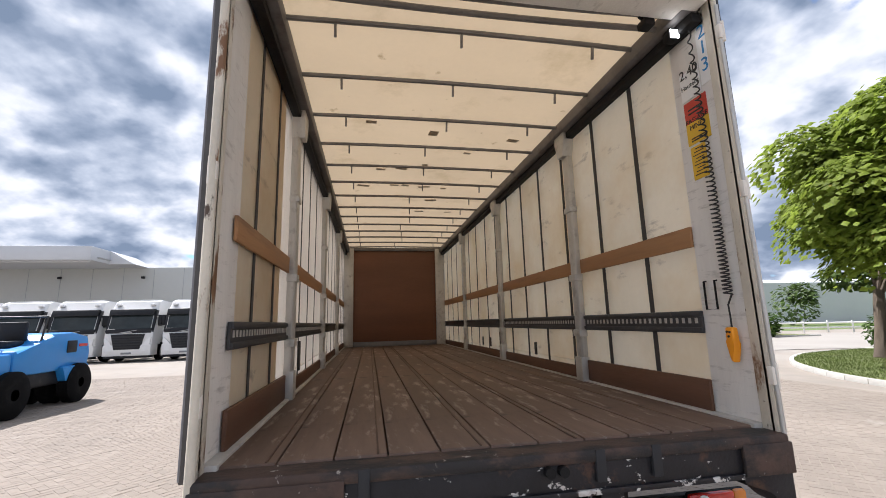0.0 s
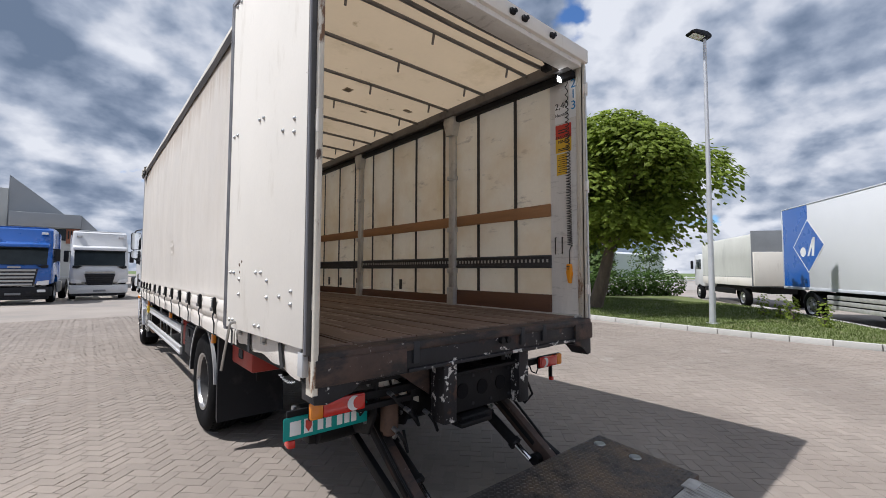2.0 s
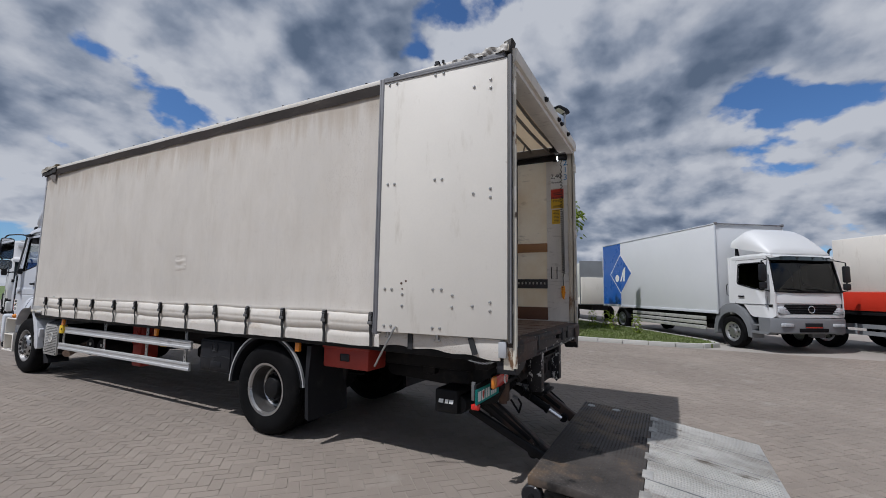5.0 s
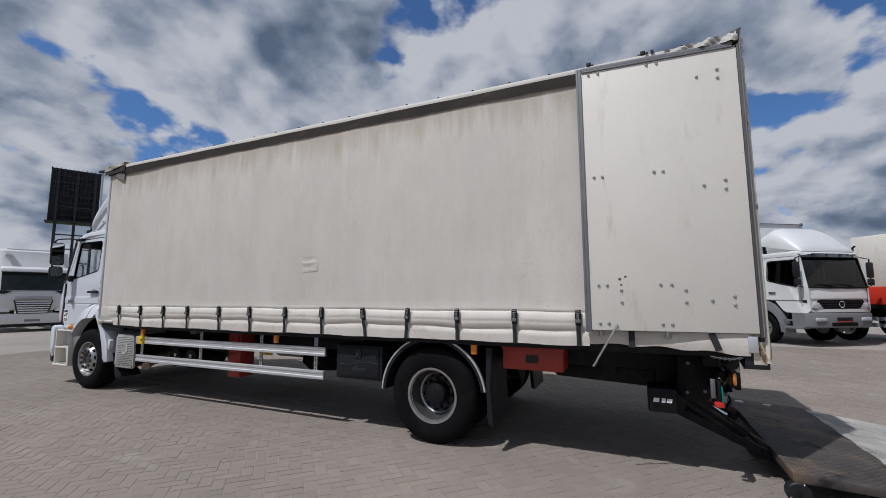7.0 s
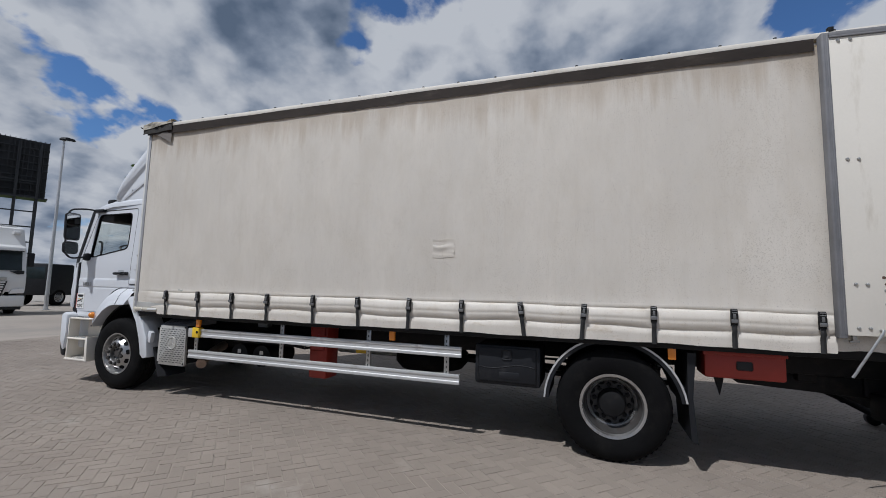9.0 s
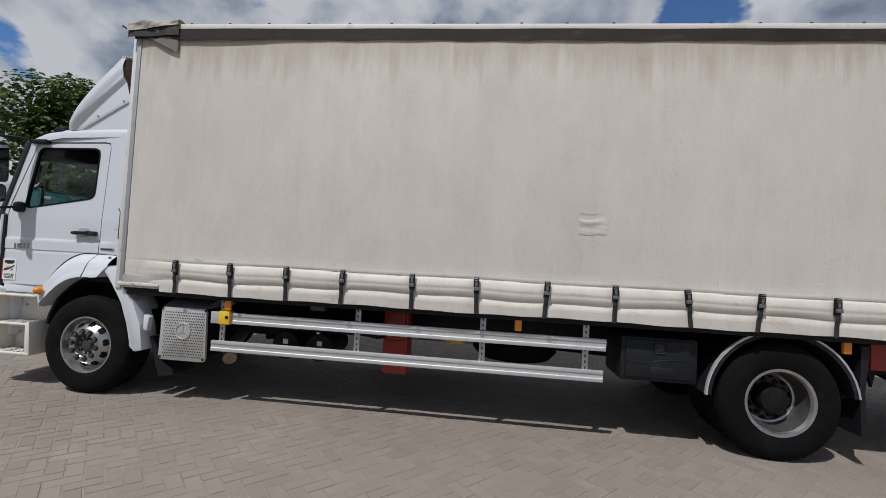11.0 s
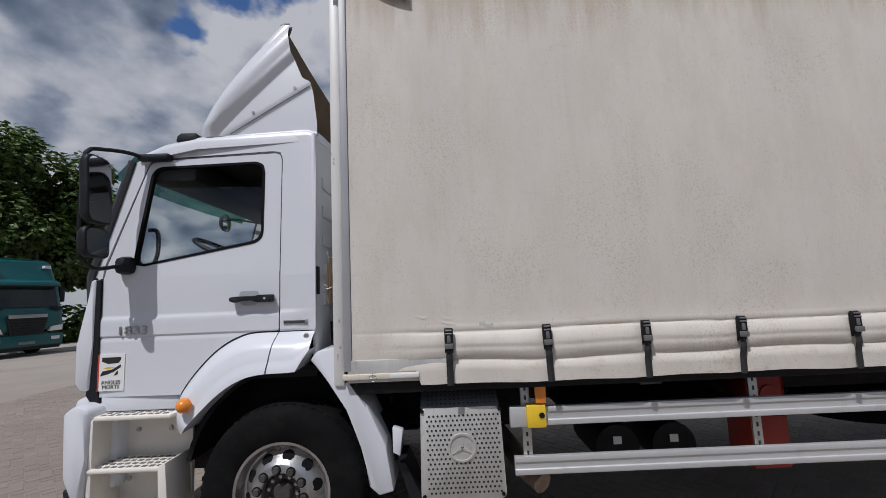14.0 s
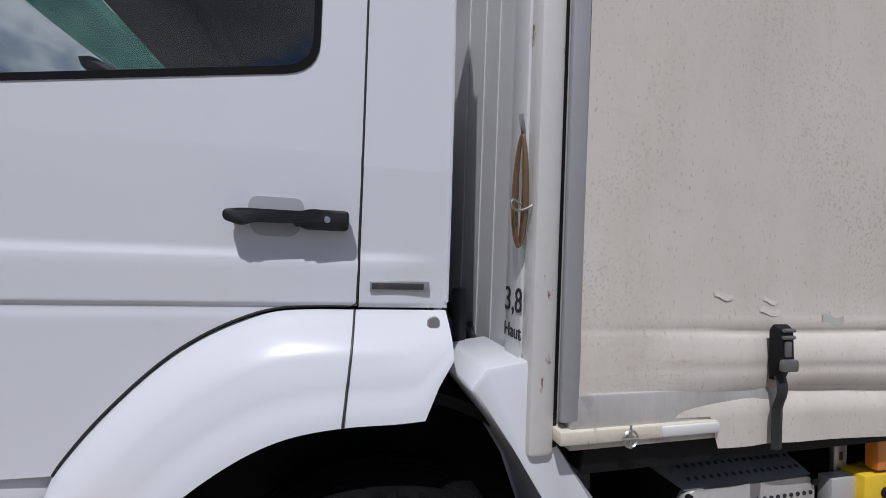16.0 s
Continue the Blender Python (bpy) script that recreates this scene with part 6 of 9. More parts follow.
def build_cab(owner, paint):
    """A short-haul truck cab in the coordinates of the big truck, both sides, front and inside."""
    for s in (-1, 1):
        fx = lambda y, z: -s * cab_x(y, z)
        skin = lambda y, z: fx(y, z) + s * pressing(z)
        t = -s * 0.035
        # door: window frame above, pressed panel below, cut along the wheel arch
        bm = holed(B(), UPPER, WINDOW, (9.86, 2.14), fx, t, 110)
        rows = [(z, 9.375) for z in LOWER_Z] + [(z, y) for y, z in ARCH if z < LOWER_Z[-1] - 0.001]
        grid = []
        for z, y0 in rows:
            y1 = door_front(z)
            grid.append([bm.verts.new((skin(y0 + (y1 - y0) * k / 20, z), y0 + (y1 - y0) * k / 20, z)) for k in range(21)])
        for ra, rb in zip(grid, grid[1:]):
            for k in range(20):
                bm.faces.new((ra[k], ra[k + 1], rb[k + 1], rb[k]))
        door = part("cab_door", bm, paint, owner, "white cab door")
        frame_out = rounded([(9.486, 2.523), (9.486, 1.975), (10.350, 1.836), (10.257, 2.521)], 0.08, 6)
        part("window_seal", holed(B(), frame_out, rounded([(9.503, 2.507), (9.503, 1.992), (10.328, 1.855), (10.239, 2.505)], 0.07, 6), (9.86, 2.16), lambda y, z: fx(y, z) + s * 0.003, -s * 0.03, 110), SEALBLACK, door, "black window seal")
        pane = part("side_window", plate_yz(B(), rounded([(9.497, 2.35), (9.497, 1.985), (10.335, 1.848), (10.262, 2.38)], 0.05, 4), lambda y, z: fx(y, z) - s * 0.022, -s * 0.004), GLASS, door, "tinted side window wound down a little")
        pane.visible_shadow = False
        # shut line
        edge = UPPER + [(door_front(z), z) for z in (1.7, 1.6, 1.5, 1.4, 1.3, 1.2, 1.1, 1.036)]
        part("shut_line", tube(B(), [(skin(y, z) - s * 0.001, y - 0.002, z) for y, z in edge], 0.0032, 6), BLACKINK, door)
        part("shut_line", tube(B(), [(skin(y, z) - s * 0.001, y, z) for y, z in [(9.374, 1.775), (9.374, 1.6), (9.374, 1.552), (9.374, 1.518), (9.374, 1.47), (9.375, 1.41)] + ARCH], 0.0032, 6), BLACKINK, door)
        # rear quarter panel, roof pillar round the door, A pillar
        quarter = [(9.145, 1.75), (9.370, 1.75), (9.370, 2.53), (9.387, 2.58), (9.44, 2.590), (10.23, 2.578), (10.29, 2.60), (9.95, 2.665), (9.20, 2.69), (9.16, 2.68), (9.145, 2.64)]
        bm = plate_yz(B(), quarter, fx, t)
        grid = []
        for z in [1.68, 1.6] + [q for q in LOWER_Z if q < 1.6] + [1.400]:
            fade = lambda y: ease(y, 9.16, 9.30)
            grid.append([bm.verts.new((fx(y, z) + s * pressing(z) * fade(y) + t * (k == 0), y, z)) for k, y in enumerate((9.145, 9.145, 9.16, 9.20, 9.24, 9.28, 9.31, 9.370))])
        grid.insert(0, [bm.verts.new((fx(y, 1.75) + t * (k == 0), y, 1.75)) for k, y in enumerate((9.145, 9.145, 9.16, 9.20, 9.24, 9.28, 9.31, 9.370))])
        for ra, rb in zip(grid, grid[1:]):
            for k in range(7):
                bm.faces.new((ra[k], ra[k + 1], rb[k + 1], rb[k]))
        part("quarter_panel", bm, paint, owner, "white cab rear quarter")
        part("rear_corner_flange", tube(B(), [(fx(9.15, z) + s * 0.001, 9.147, z) for z in (1.415, 1.6, 1.9, 2.2, 2.5, 2.62)], 0.006, 6), paint, owner)
        part("a_pillar", plate_yz(B(), [(10.24, 2.578), (10.286, 2.545), (10.530, 1.87), (10.542, 1.78), (10.61, 1.79), (10.40, 2.545), (10.29, 2.61)], lambda y, z: fx(y, z) + s * 0.001, t), paint, owner)
        bm = B()
        tube(bm, [(fx(y, z) - s * 0.005, y, z) for y, z in ((10.40, 2.57), (10.50, 2.2), (10.615, 1.79), (10.60, 1.60))], 0.030, 8)
        part("pillar_trim", bm, DARKSEAL, owner, "black windscreen pillar trim")
        # wheel arch flare
        outer = [(9.148, 1.394), (9.20, 1.394), (9.28, 1.394), (9.379, 1.394)] + [(y + 0.003, z - 0.008) for y, z in ARCH] + [(10.018, 0.97), (10.022, 0.90), (10.012, 0.835)]
        low = glide([(9.30, 1.165), (9.40, 1.163), (9.50, 1.150), (9.58, 1.122), (9.66, 1.075), (9.73, 1.02), (9.80, 0.955), (9.87, 0.885), (9.93, 0.825)], 5)
        inner = [(9.152, 1.29), (9.19, 1.235), (9.225, 1.17), (9.27, 1.166)] + [low[int(i * (len(low) - 1) / (len(outer) - 5))] for i in range(len(outer) - 4)]
        rows = []
        for (oy, oz), (iy, iz) in zip(outer, inner):
            row = []
            for k in range(13):
                f = k / 12
                f0, f = f, f * min(1.0, math.hypot(iy - oy, iz - oz) / 0.232)
                out = 0.112 * math.sin(min(1.0, f / 0.52) * math.pi / 2) + 0.012 * ease(f, 0.50, 0.60) + 0.030 * ease(f, 0.6, 1.0)
                row.append((fx(min(oy, 9.95), 1.2) + s * (pressing(1.4) - 0.002 + out), oy + (iy - oy) * f0, oz + (iz - oz) * f0))
            row += [(s * 0.95, iy - 0.004, iz + 0.012)]
            rows.append(row)
        part("wheel_arch", loft(B(), rows, caps=False, closed=False), paint, owner, "white wheel arch flare")
        part("arch_seam", tube(B(), [(rows[4][k][0] + s * 0.0005, 9.379 + 0.002 * k, rows[4][k][2]) for k in range(13)], 0.0028, 6), BLACKINK, owner)
        screw = part("arch_screw", lathe(B(), [(0.0, -0.006), (0.014, -0.005), (0.017, 0.0)], (0, 0, 0), "x", 16), STEEL, owner)
        screw.matrix_basis = pose(s * 1.118, 9.19, 1.368) @ (Matrix.Identity(4) if s < 0 else pose(0, 0, 0, 0, 0, 180))
        bm = lathe(B(), [(0.0, -0.045), (0.012, -0.044), (0.027, -0.036), (0.039, -0.018), (0.043, 0.0), (0.046, 0.004), (0.0, 0.004)], (0, 0, 0), "x", 24)
        ind = part("indicator", bm, ORANGE, owner, "round amber side indicator")
        ind.matrix_basis = pose(s * 1.192, 9.888, 0.998) @ (Matrix.Identity(4) if s < 0 else pose(0, 0, 0, 0, 0, 180))
        # arch liner and rear mudguard
        pts = [(9.315 + 0.66 * math.cos(radians(a)), WR + 0.70 * math.sin(radians(a))) for a in range(12, 176, 8)]
        pts += [(9.315 + 0.63 * math.cos(radians(a)), WR + 0.67 * math.sin(radians(a))) for a in range(172, 10, -8)]
        part("arch_liner", prism(B(), pts, "x", s * 1.04, s * 0.66), BLACK, owner)
        mud = [(9.13, 1.235), (9.09, 1.285), (8.98, 1.30), (8.94, 1.12), (8.80, 0.96), (8.70, 0.74), (8.66, 0.49), (8.745, 0.47), (8.80, 0.52), (8.83, 0.74), (8.91, 0.95), (9.02, 1.10)]
        part("rear_mudguard", prism(B(), mud, "x", s * 1.235, s * 0.93, 0.012), paint, owner, "white rear mudguard")
        part("inner_mudguard", box(B(), s * 0.6, s * 0.93, 8.76, 9.08, 1.12, 1.2, 0.02), PLASTIC, owner)
        # handle with its recess, badge strip
        hx = fx(9.5, 1.6)
        # flat plate: the hollow's shade is put into its grey colour
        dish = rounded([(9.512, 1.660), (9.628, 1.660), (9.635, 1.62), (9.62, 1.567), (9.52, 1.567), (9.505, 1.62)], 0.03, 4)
        part("handle_recess", prism(B(), dish, "x", hx + s * 0.0025, hx - s * 0.002), SHADE_PAINT, door, "flat finger recess, its shade painted grey")
        grip = rounded([(9.402, 1.585), (9.402, 1.632), (9.49, 1.632), (9.51, 1.626), (9.635, 1.626), (9.676, 1.622), (9.676, 1.598), (9.64, 1.587), (9.62, 1.597), (9.52, 1.599), (9.505, 1.585)], 0.012, 3)
        hd = part("door_handle", prism(B(), grip, "x", hx + s * 0.052, hx + s * 0.012, 0.006), PLASTIC, door, "black door handle")
        for y in (9.42, 9.655):
            part("handle_stem", box(B(), hx, hx + s * 0.03, y - 0.012, y + 0.012, 1.60, 1.626, 0.004), PLASTIC, hd)
        part("handle_lock", lathe(B(), [(0.0, s * 0.0535), (0.007, s * 0.0535), (0.0085, s * 0.052), (0.009, s * 0.048)], (hx, 9.452, 1.609), "x", 14), CHROME, hd)
        strip = part("badge_strip", box(B(), fx(9.27, 1.46) + s * 0.002, fx(9.27, 1.46) + s * 0.014, 9.195, 9.345, 1.441, 1.467, 0.003), STEEL, owner, "dark chrome badge strip")
        part("strip_face", box(B(), fx(9.27, 1.46) + s * 0.012, fx(9.27, 1.46) + s * 0.0155, 9.21, 9.34, 1.446, 1.462, 0.001), TRACK, strip)
        # front corner and bumper
        part("corner_panel", prism(B(), [(10.560, 1.78), (10.60, 1.77), (10.625, 1.45), (10.675, 1.38), (10.67, 1.12), (10.63, 1.075), (10.575, 1.075), (10.566, 1.36)], "x", s * 1.05, s * 0.86, 0.02), paint, owner, "white front corner panel")
        part("corner_gap", prism(B(), [(10.540, 1.77), (10.57, 1.77), (10.585, 1.36), (10.60, 1.05), (10.53, 0.96), (10.50, 0.97), (10.528, 1.06)], "x", s * 1.04, s * 0.9), PLASTIC, owner)
        part("bumper_corner", prism(B(), [(10.475, 0.985), (10.56, 1.020), (10.635, 0.975), (10.62, 0.60), (10.55, 0.44), (10.50, 0.47), (10.485, 0.7)], "x", s * 1.165, s * 0.93, 0.03), paint, owner, "white bumper corner")
        part("bumper_foot", prism(B(), [(10.50, 0.50), (10.63, 0.54), (10.59, 0.38), (10.51, 0.36)], "x", s * 1.15, s * 0.9, 0.02), PLASTIC, owner)
        for z, y0, y1, xo in ((0.940, 10.005, 10.49, 1.13), (0.645, 10.02, 10.49, 1.15), (0.345, 9.99, 10.49, 1.16)):
            tread = part("cab_step", box(B(), s * xo, s * 0.90, y0, y1, z - 0.028, z, 0.012), PANEL, owner, "cream cab step with slotted tread")
            slot = mesh_of("tread_slot", box(B(), -0.011, 0.011, 0, 0.026, 0.0005, 0.004), SEAL)
            for i in range(9):
                for j in range(4):
                    piece("tread_slot", slot, tread, pose(s * (xo - 0.03 - j * 0.05), y0 + 0.035 + i * (y1 - y0 - 0.06) / 9, z))
        bm = box(B(), s * 0.88, s * 0.905, 10.0, 10.49, 0.34, 0.925)
        box(bm, s * 1.14, s * 0.90, 10.462, 10.49, 0.34, 0.925, 0.006)
        prism(bm, [(9.985, 0.32), (10.045, 0.32), (10.06, 0.65), (10.015, 0.67)], "x", s * 1.155, s * 0.92, 0.006)
        part("step_box", bm, PANEL, owner, "cream step housing")
        for y, z in ((10.14, 0.80), (10.35, 0.80), (10.14, 0.50), (10.40, 0.50)):
            part("step_bolt", cyl(B(), (s * 0.904, y, z), (s * 0.915, y, z), 0.014, seg=10), STEEL, owner)
        part("sill_panel", box(B(), s * 1.03, s * 0.92, 9.98, 10.51, 0.945, 1.045, 0.01), paint, owner)
        # mirrors on their bracket
        mx = s * 1.275
        bm = tube(B(), glide([(s * 1.0, 10.27, 2.57), (s * 1.10, 10.35, 2.59), (s * 1.20, 10.43, 2.58), (mx, 10.455, 2.55), (mx + s * 0.03, 10.458, 2.44), (mx + s * 0.03, 10.458, 1.97), (mx, 10.45, 1.87), (s * 1.20, 10.43, 1.83), (s * 1.06, 10.38, 1.86)], 5), 0.013, 8)
        part("mirror_bracket", bm, PLASTIC, owner, "black mirror bracket")
        for z0, z1, nm, wid in ((2.090, 2.505, "main_mirror", 0.102), (1.885, 2.072, "wide_mirror", 0.10)):
            h2 = (z1 - z0) / 2
            m = pose(mx, 10.405, (z0 + z1) / 2, -3, 0, s * -4)
            secs = []
            for dy, k in ((-0.030, 0.94), (-0.027, 0.99), (-0.016, 1.0), (0.008, 0.97), (0.026, 0.86), (0.038, 0.66), (0.043, 0.40)):
                out = rounded([(-wid * k, -h2 + wid * (1 - k)), (wid * k, -h2 + wid * (1 - k)), (wid * k, h2 - wid * (1 - k)), (-wid * k, h2 - wid * (1 - k))], 0.055, 5)
                secs.append([m @ Vector((u, dy, v)) for u, v in out])
            h = part(nm, loft(B(), secs), PLASTIC, owner, "black rounded mirror housing", sharp=60)
            bm = prism(B(), rounded([(-wid + 0.012, -h2 + 0.012), (wid - 0.012, -h2 + 0.012), (wid - 0.012, h2 - 0.012), (-wid + 0.012, h2 - 0.012)], 0.05, 5), "y", -0.0335, -0.031)
            bmesh.ops.transform(bm, matrix=m, verts=bm.verts)
            part("mirror_glass", bm, MIRROR, h, "mirror glass")
        part("bracket_foot", box(B(), s * 0.98, s * 1.055, 10.12, 10.33, 2.553, 2.60, 0.018), PLASTIC, owner)
        part("bracket_foot", box(B(), s * 1.0, s * 1.09, 10.32, 10.43, 1.80, 1.915, 0.035), PLASTIC, owner)
        part("roof_marker", prism(B(), rounded([(9.965, 2.69), (9.965, 2.752), (10.09, 2.747), (10.11, 2.69)], 0.02, 3), "x", s * 1.0, s * 0.90, 0.008), PLASTIC, owner, "black roof marker lamp")
    # roof shell
    rows = []
    for y, z, w in ((9.145, 2.66, 1.0), (9.148, 2.725, 0.975), (9.20, 2.748, 0.965), (9.95, 2.725, 0.965), (10.18, 2.682, 0.96), (10.32, 2.625, 0.94), (10.40, 2.56, 0.915)):
        rows.append([(w * u, y + 0.06 * (1 - u * u) * (1 if y > 10 else 0), z + 0.055 * (1 - abs(u) ** 2.5)) for u in np.linspace(-1, 1, 17)])
    part("cab_roof", loft(B(), rows, caps=False, closed=False), paint, owner, "white cab roof", sharp=70)
    for s in (-1, 1):
        bm = loft(B(), [[(s * 0.965, y, z), (s * 0.990, y, z - 0.008), (s * 1.006, y, z - 0.026), (s * 1.0145, y, z - 0.052), (s * 1.0185, y, z - 0.10)] for y, z in ((9.147, 2.728), (9.22, 2.748), (9.95, 2.725), (10.18, 2.682), (10.33, 2.62))], caps=False, closed=False)
        part("roof_shoulder", bm, paint, owner, sharp=70)
    # back wall with pressings
    bw = part("cab_back", box(B(), -1.045, 1.045, 9.147, 9.175, 1.18, 2.70, 0.012), paint, owner, "white cab back wall")
    for k in range(5):
        part("back_rib", box(B(), -0.9, 0.9, 9.135, 9.150, 1.55 + 0.2 * k, 1.63 + 0.2 * k, 0.007), paint, bw)
    part("back_vent", box(B(), -1.05, -1.0, 9.135, 9.150, 1.62, 1.80, 0.006), PLASTIC, owner)
    part("cab_floor", box(B(), -0.98, 0.98, 9.17, 10.5, 1.10, 1.18), PLASTIC, owner)
    # front: windscreen, panel, grille, lamps, bumper
    gl = part("windscreen", sheet(B(), lambda u, v: ((-0.93 + 1.86 * u) * (1.02 - 0.05 * v), 10.635 - 0.235 * v + 0.07 * (1 - (2 * u - 1) ** 2), 1.80 + 0.745 * v), 12, 6), GLASS, owner, "tinted windscreen")
    gl.visible_shadow = False
    part("screen_seal", tube(B(), [(-0.94, 10.605, 1.79), (-0.5, 10.67, 1.785), (0.5, 10.67, 1.785), (0.94, 10.605, 1.79)], 0.018, 6), PLASTIC, owner)
    for x in (-0.5, 0.25):
        part("wiper", tube(B(), [(x, 10.685, 1.80), (x + 0.55, 10.62, 1.94)], 0.009, 6), PLASTIC, owner)
    part("front_panel", sheet(B(), lambda u, v: (-0.9 + 1.8 * u, 10.655 + 0.06 * (1 - (2 * u - 1) ** 2) + 0.02 * math.sin(v * 3), 1.08 + 0.70 * v), 14, 8), paint, owner, "white front panel")
    bm = B()
    for k in range(4):
        sheet(bm, lambda u, v: (-0.66 + 1.32 * u, 10.70 + 0.055 * (1 - (2 * u - 1) ** 2), 1.14 + 0.085 * k + 0.055 * v), 10, 1)
    gr = part("grille", bm, PLASTIC, owner, "black slatted grille")
    part("grille_back", sheet(B(), lambda u, v: (-0.70 + 1.40 * u, 10.688 + 0.055 * (1 - (2 * u - 1) ** 2), 1.11 + 0.37 * v), 10, 1), SCREENBLACK, gr)
    part("grille_emblem", lathe(B(), [(0.085, 0.0), (0.085, 0.012), (0.070, 0.012), (0.066, 0.006), (0.0, 0.006)], (0, 10.765, 1.30), "y", 28), STEEL, gr, "round metal emblem")
    part("bumper", box(B(), -1.0, 1.0, 10.42, 10.72, 0.46, 1.03, 0.05), paint, owner, "front bumper")
    part("bumper_intake", box(B(), -0.45, 0.45, 10.715, 10.726, 0.56, 0.70, 0.004), SCREENBLACK, owner)
    part("front_plate", box(B(), -0.26, 0.26, 10.724, 10.732, 0.60, 0.70, 0.003), SCREENBLACK, owner, "dark blank front plate")
    for s in (-1, 1):
        part("headlamp_surround", box(B(), s * 0.655, s * 0.98, 10.64, 10.728, 0.785, 0.965, 0.02), PLASTIC, owner)
        part("headlamp", box(B(), s * 0.68, s * 0.96, 10.66, 10.74, 0.80, 0.95, 0.02), WHITELENS, owner, "clear headlamp")
        part("fog_lamp", box(B(), s * 0.58, s * 0.88, 10.70, 10.73, 0.60, 0.72, 0.012), PLASTIC, owner)
    # sun visor
    vis = part("sun_visor", sheet(B(), lambda u, v: (-0.92 + 1.84 * u, 10.43 + 0.15 * v + 0.07 * (1 - (2 * u - 1) ** 2), 2.64 - 0.16 * v), 10, 3), glassy("green_visor", (0.12, 0.30, 0.24)) if "green_visor" not in MATS else MATS["green_visor"], owner, "green tinted sun visor")
    vis.visible_shadow = False
    # inside
    bm = prism(B(), [(10.12, 1.2), (10.52, 1.2), (10.56, 1.78), (10.40, 1.86), (10.15, 1.80)], "x", -0.95, 0.95, 0.03)
    part("dashboard", bm, SCREENBLACK, owner, "dark dashboard")
    for x in (-0.55, 0.55):
        st = part("seat", box(B(), x - 0.26, x + 0.26, 9.32, 9.85, 1.35, 1.62, 0.06), SEAT, owner, "dark grey cab seat")
        part("seat_back", box(B(), x - 0.25, x + 0.25, 9.22, 9.38, 1.55, 2.05, 0.06, pose(x, 9.3, 1.55, 8, 0, 0) @ pose(-x, -9.3, -1.55)), SEAT, st)
    bm = B()
    m = pose(-0.56, 9.98, 1.97, 28, 0, 0)
    tmp = lathe(B(), [(0.235, -0.016), (0.251, 0), (0.235, 0.016), (0.219, 0), (0.235, -0.016)], (0, 0, 0), "z", 36)
    box(tmp, -0.22, 0.22, -0.02, 0.02, -0.02, 0.0, 0.006)
    cyl(tmp, (0, 0, -0.25), (0, 0, 0.02), 0.05, seg=14)
    bmesh.ops.transform(tmp, matrix=m, verts=tmp.verts)
    part("steering_wheel", tmp, SCREENBLACK, owner, "black steering wheel")
    bm.free()
    part("headliner", box(B(), -0.97, 0.97, 9.2, 10.28, 2.60, 2.64, 0.01), LINING, owner, "grey headliner")
    part("rear_lining", box(B(), -1.0, 1.0, 9.18, 9.20, 1.2, 2.58), LINING, owner)
    part("overhead_shelf", box(B(), -0.97, 0.97, 9.98, 10.30, 2.42, 2.59, 0.03), SCREENBLACK, owner)
    for s in (-1, 1):
        part("door_lining", plate_yz(B(), [(9.40, 1.45), (9.40, 1.93), (10.42, 1.77), (10.46, 1.4)], lambda y, z: -s * cab_x(y, z) - s * 0.05, -s * 0.02), SEAT, owner)


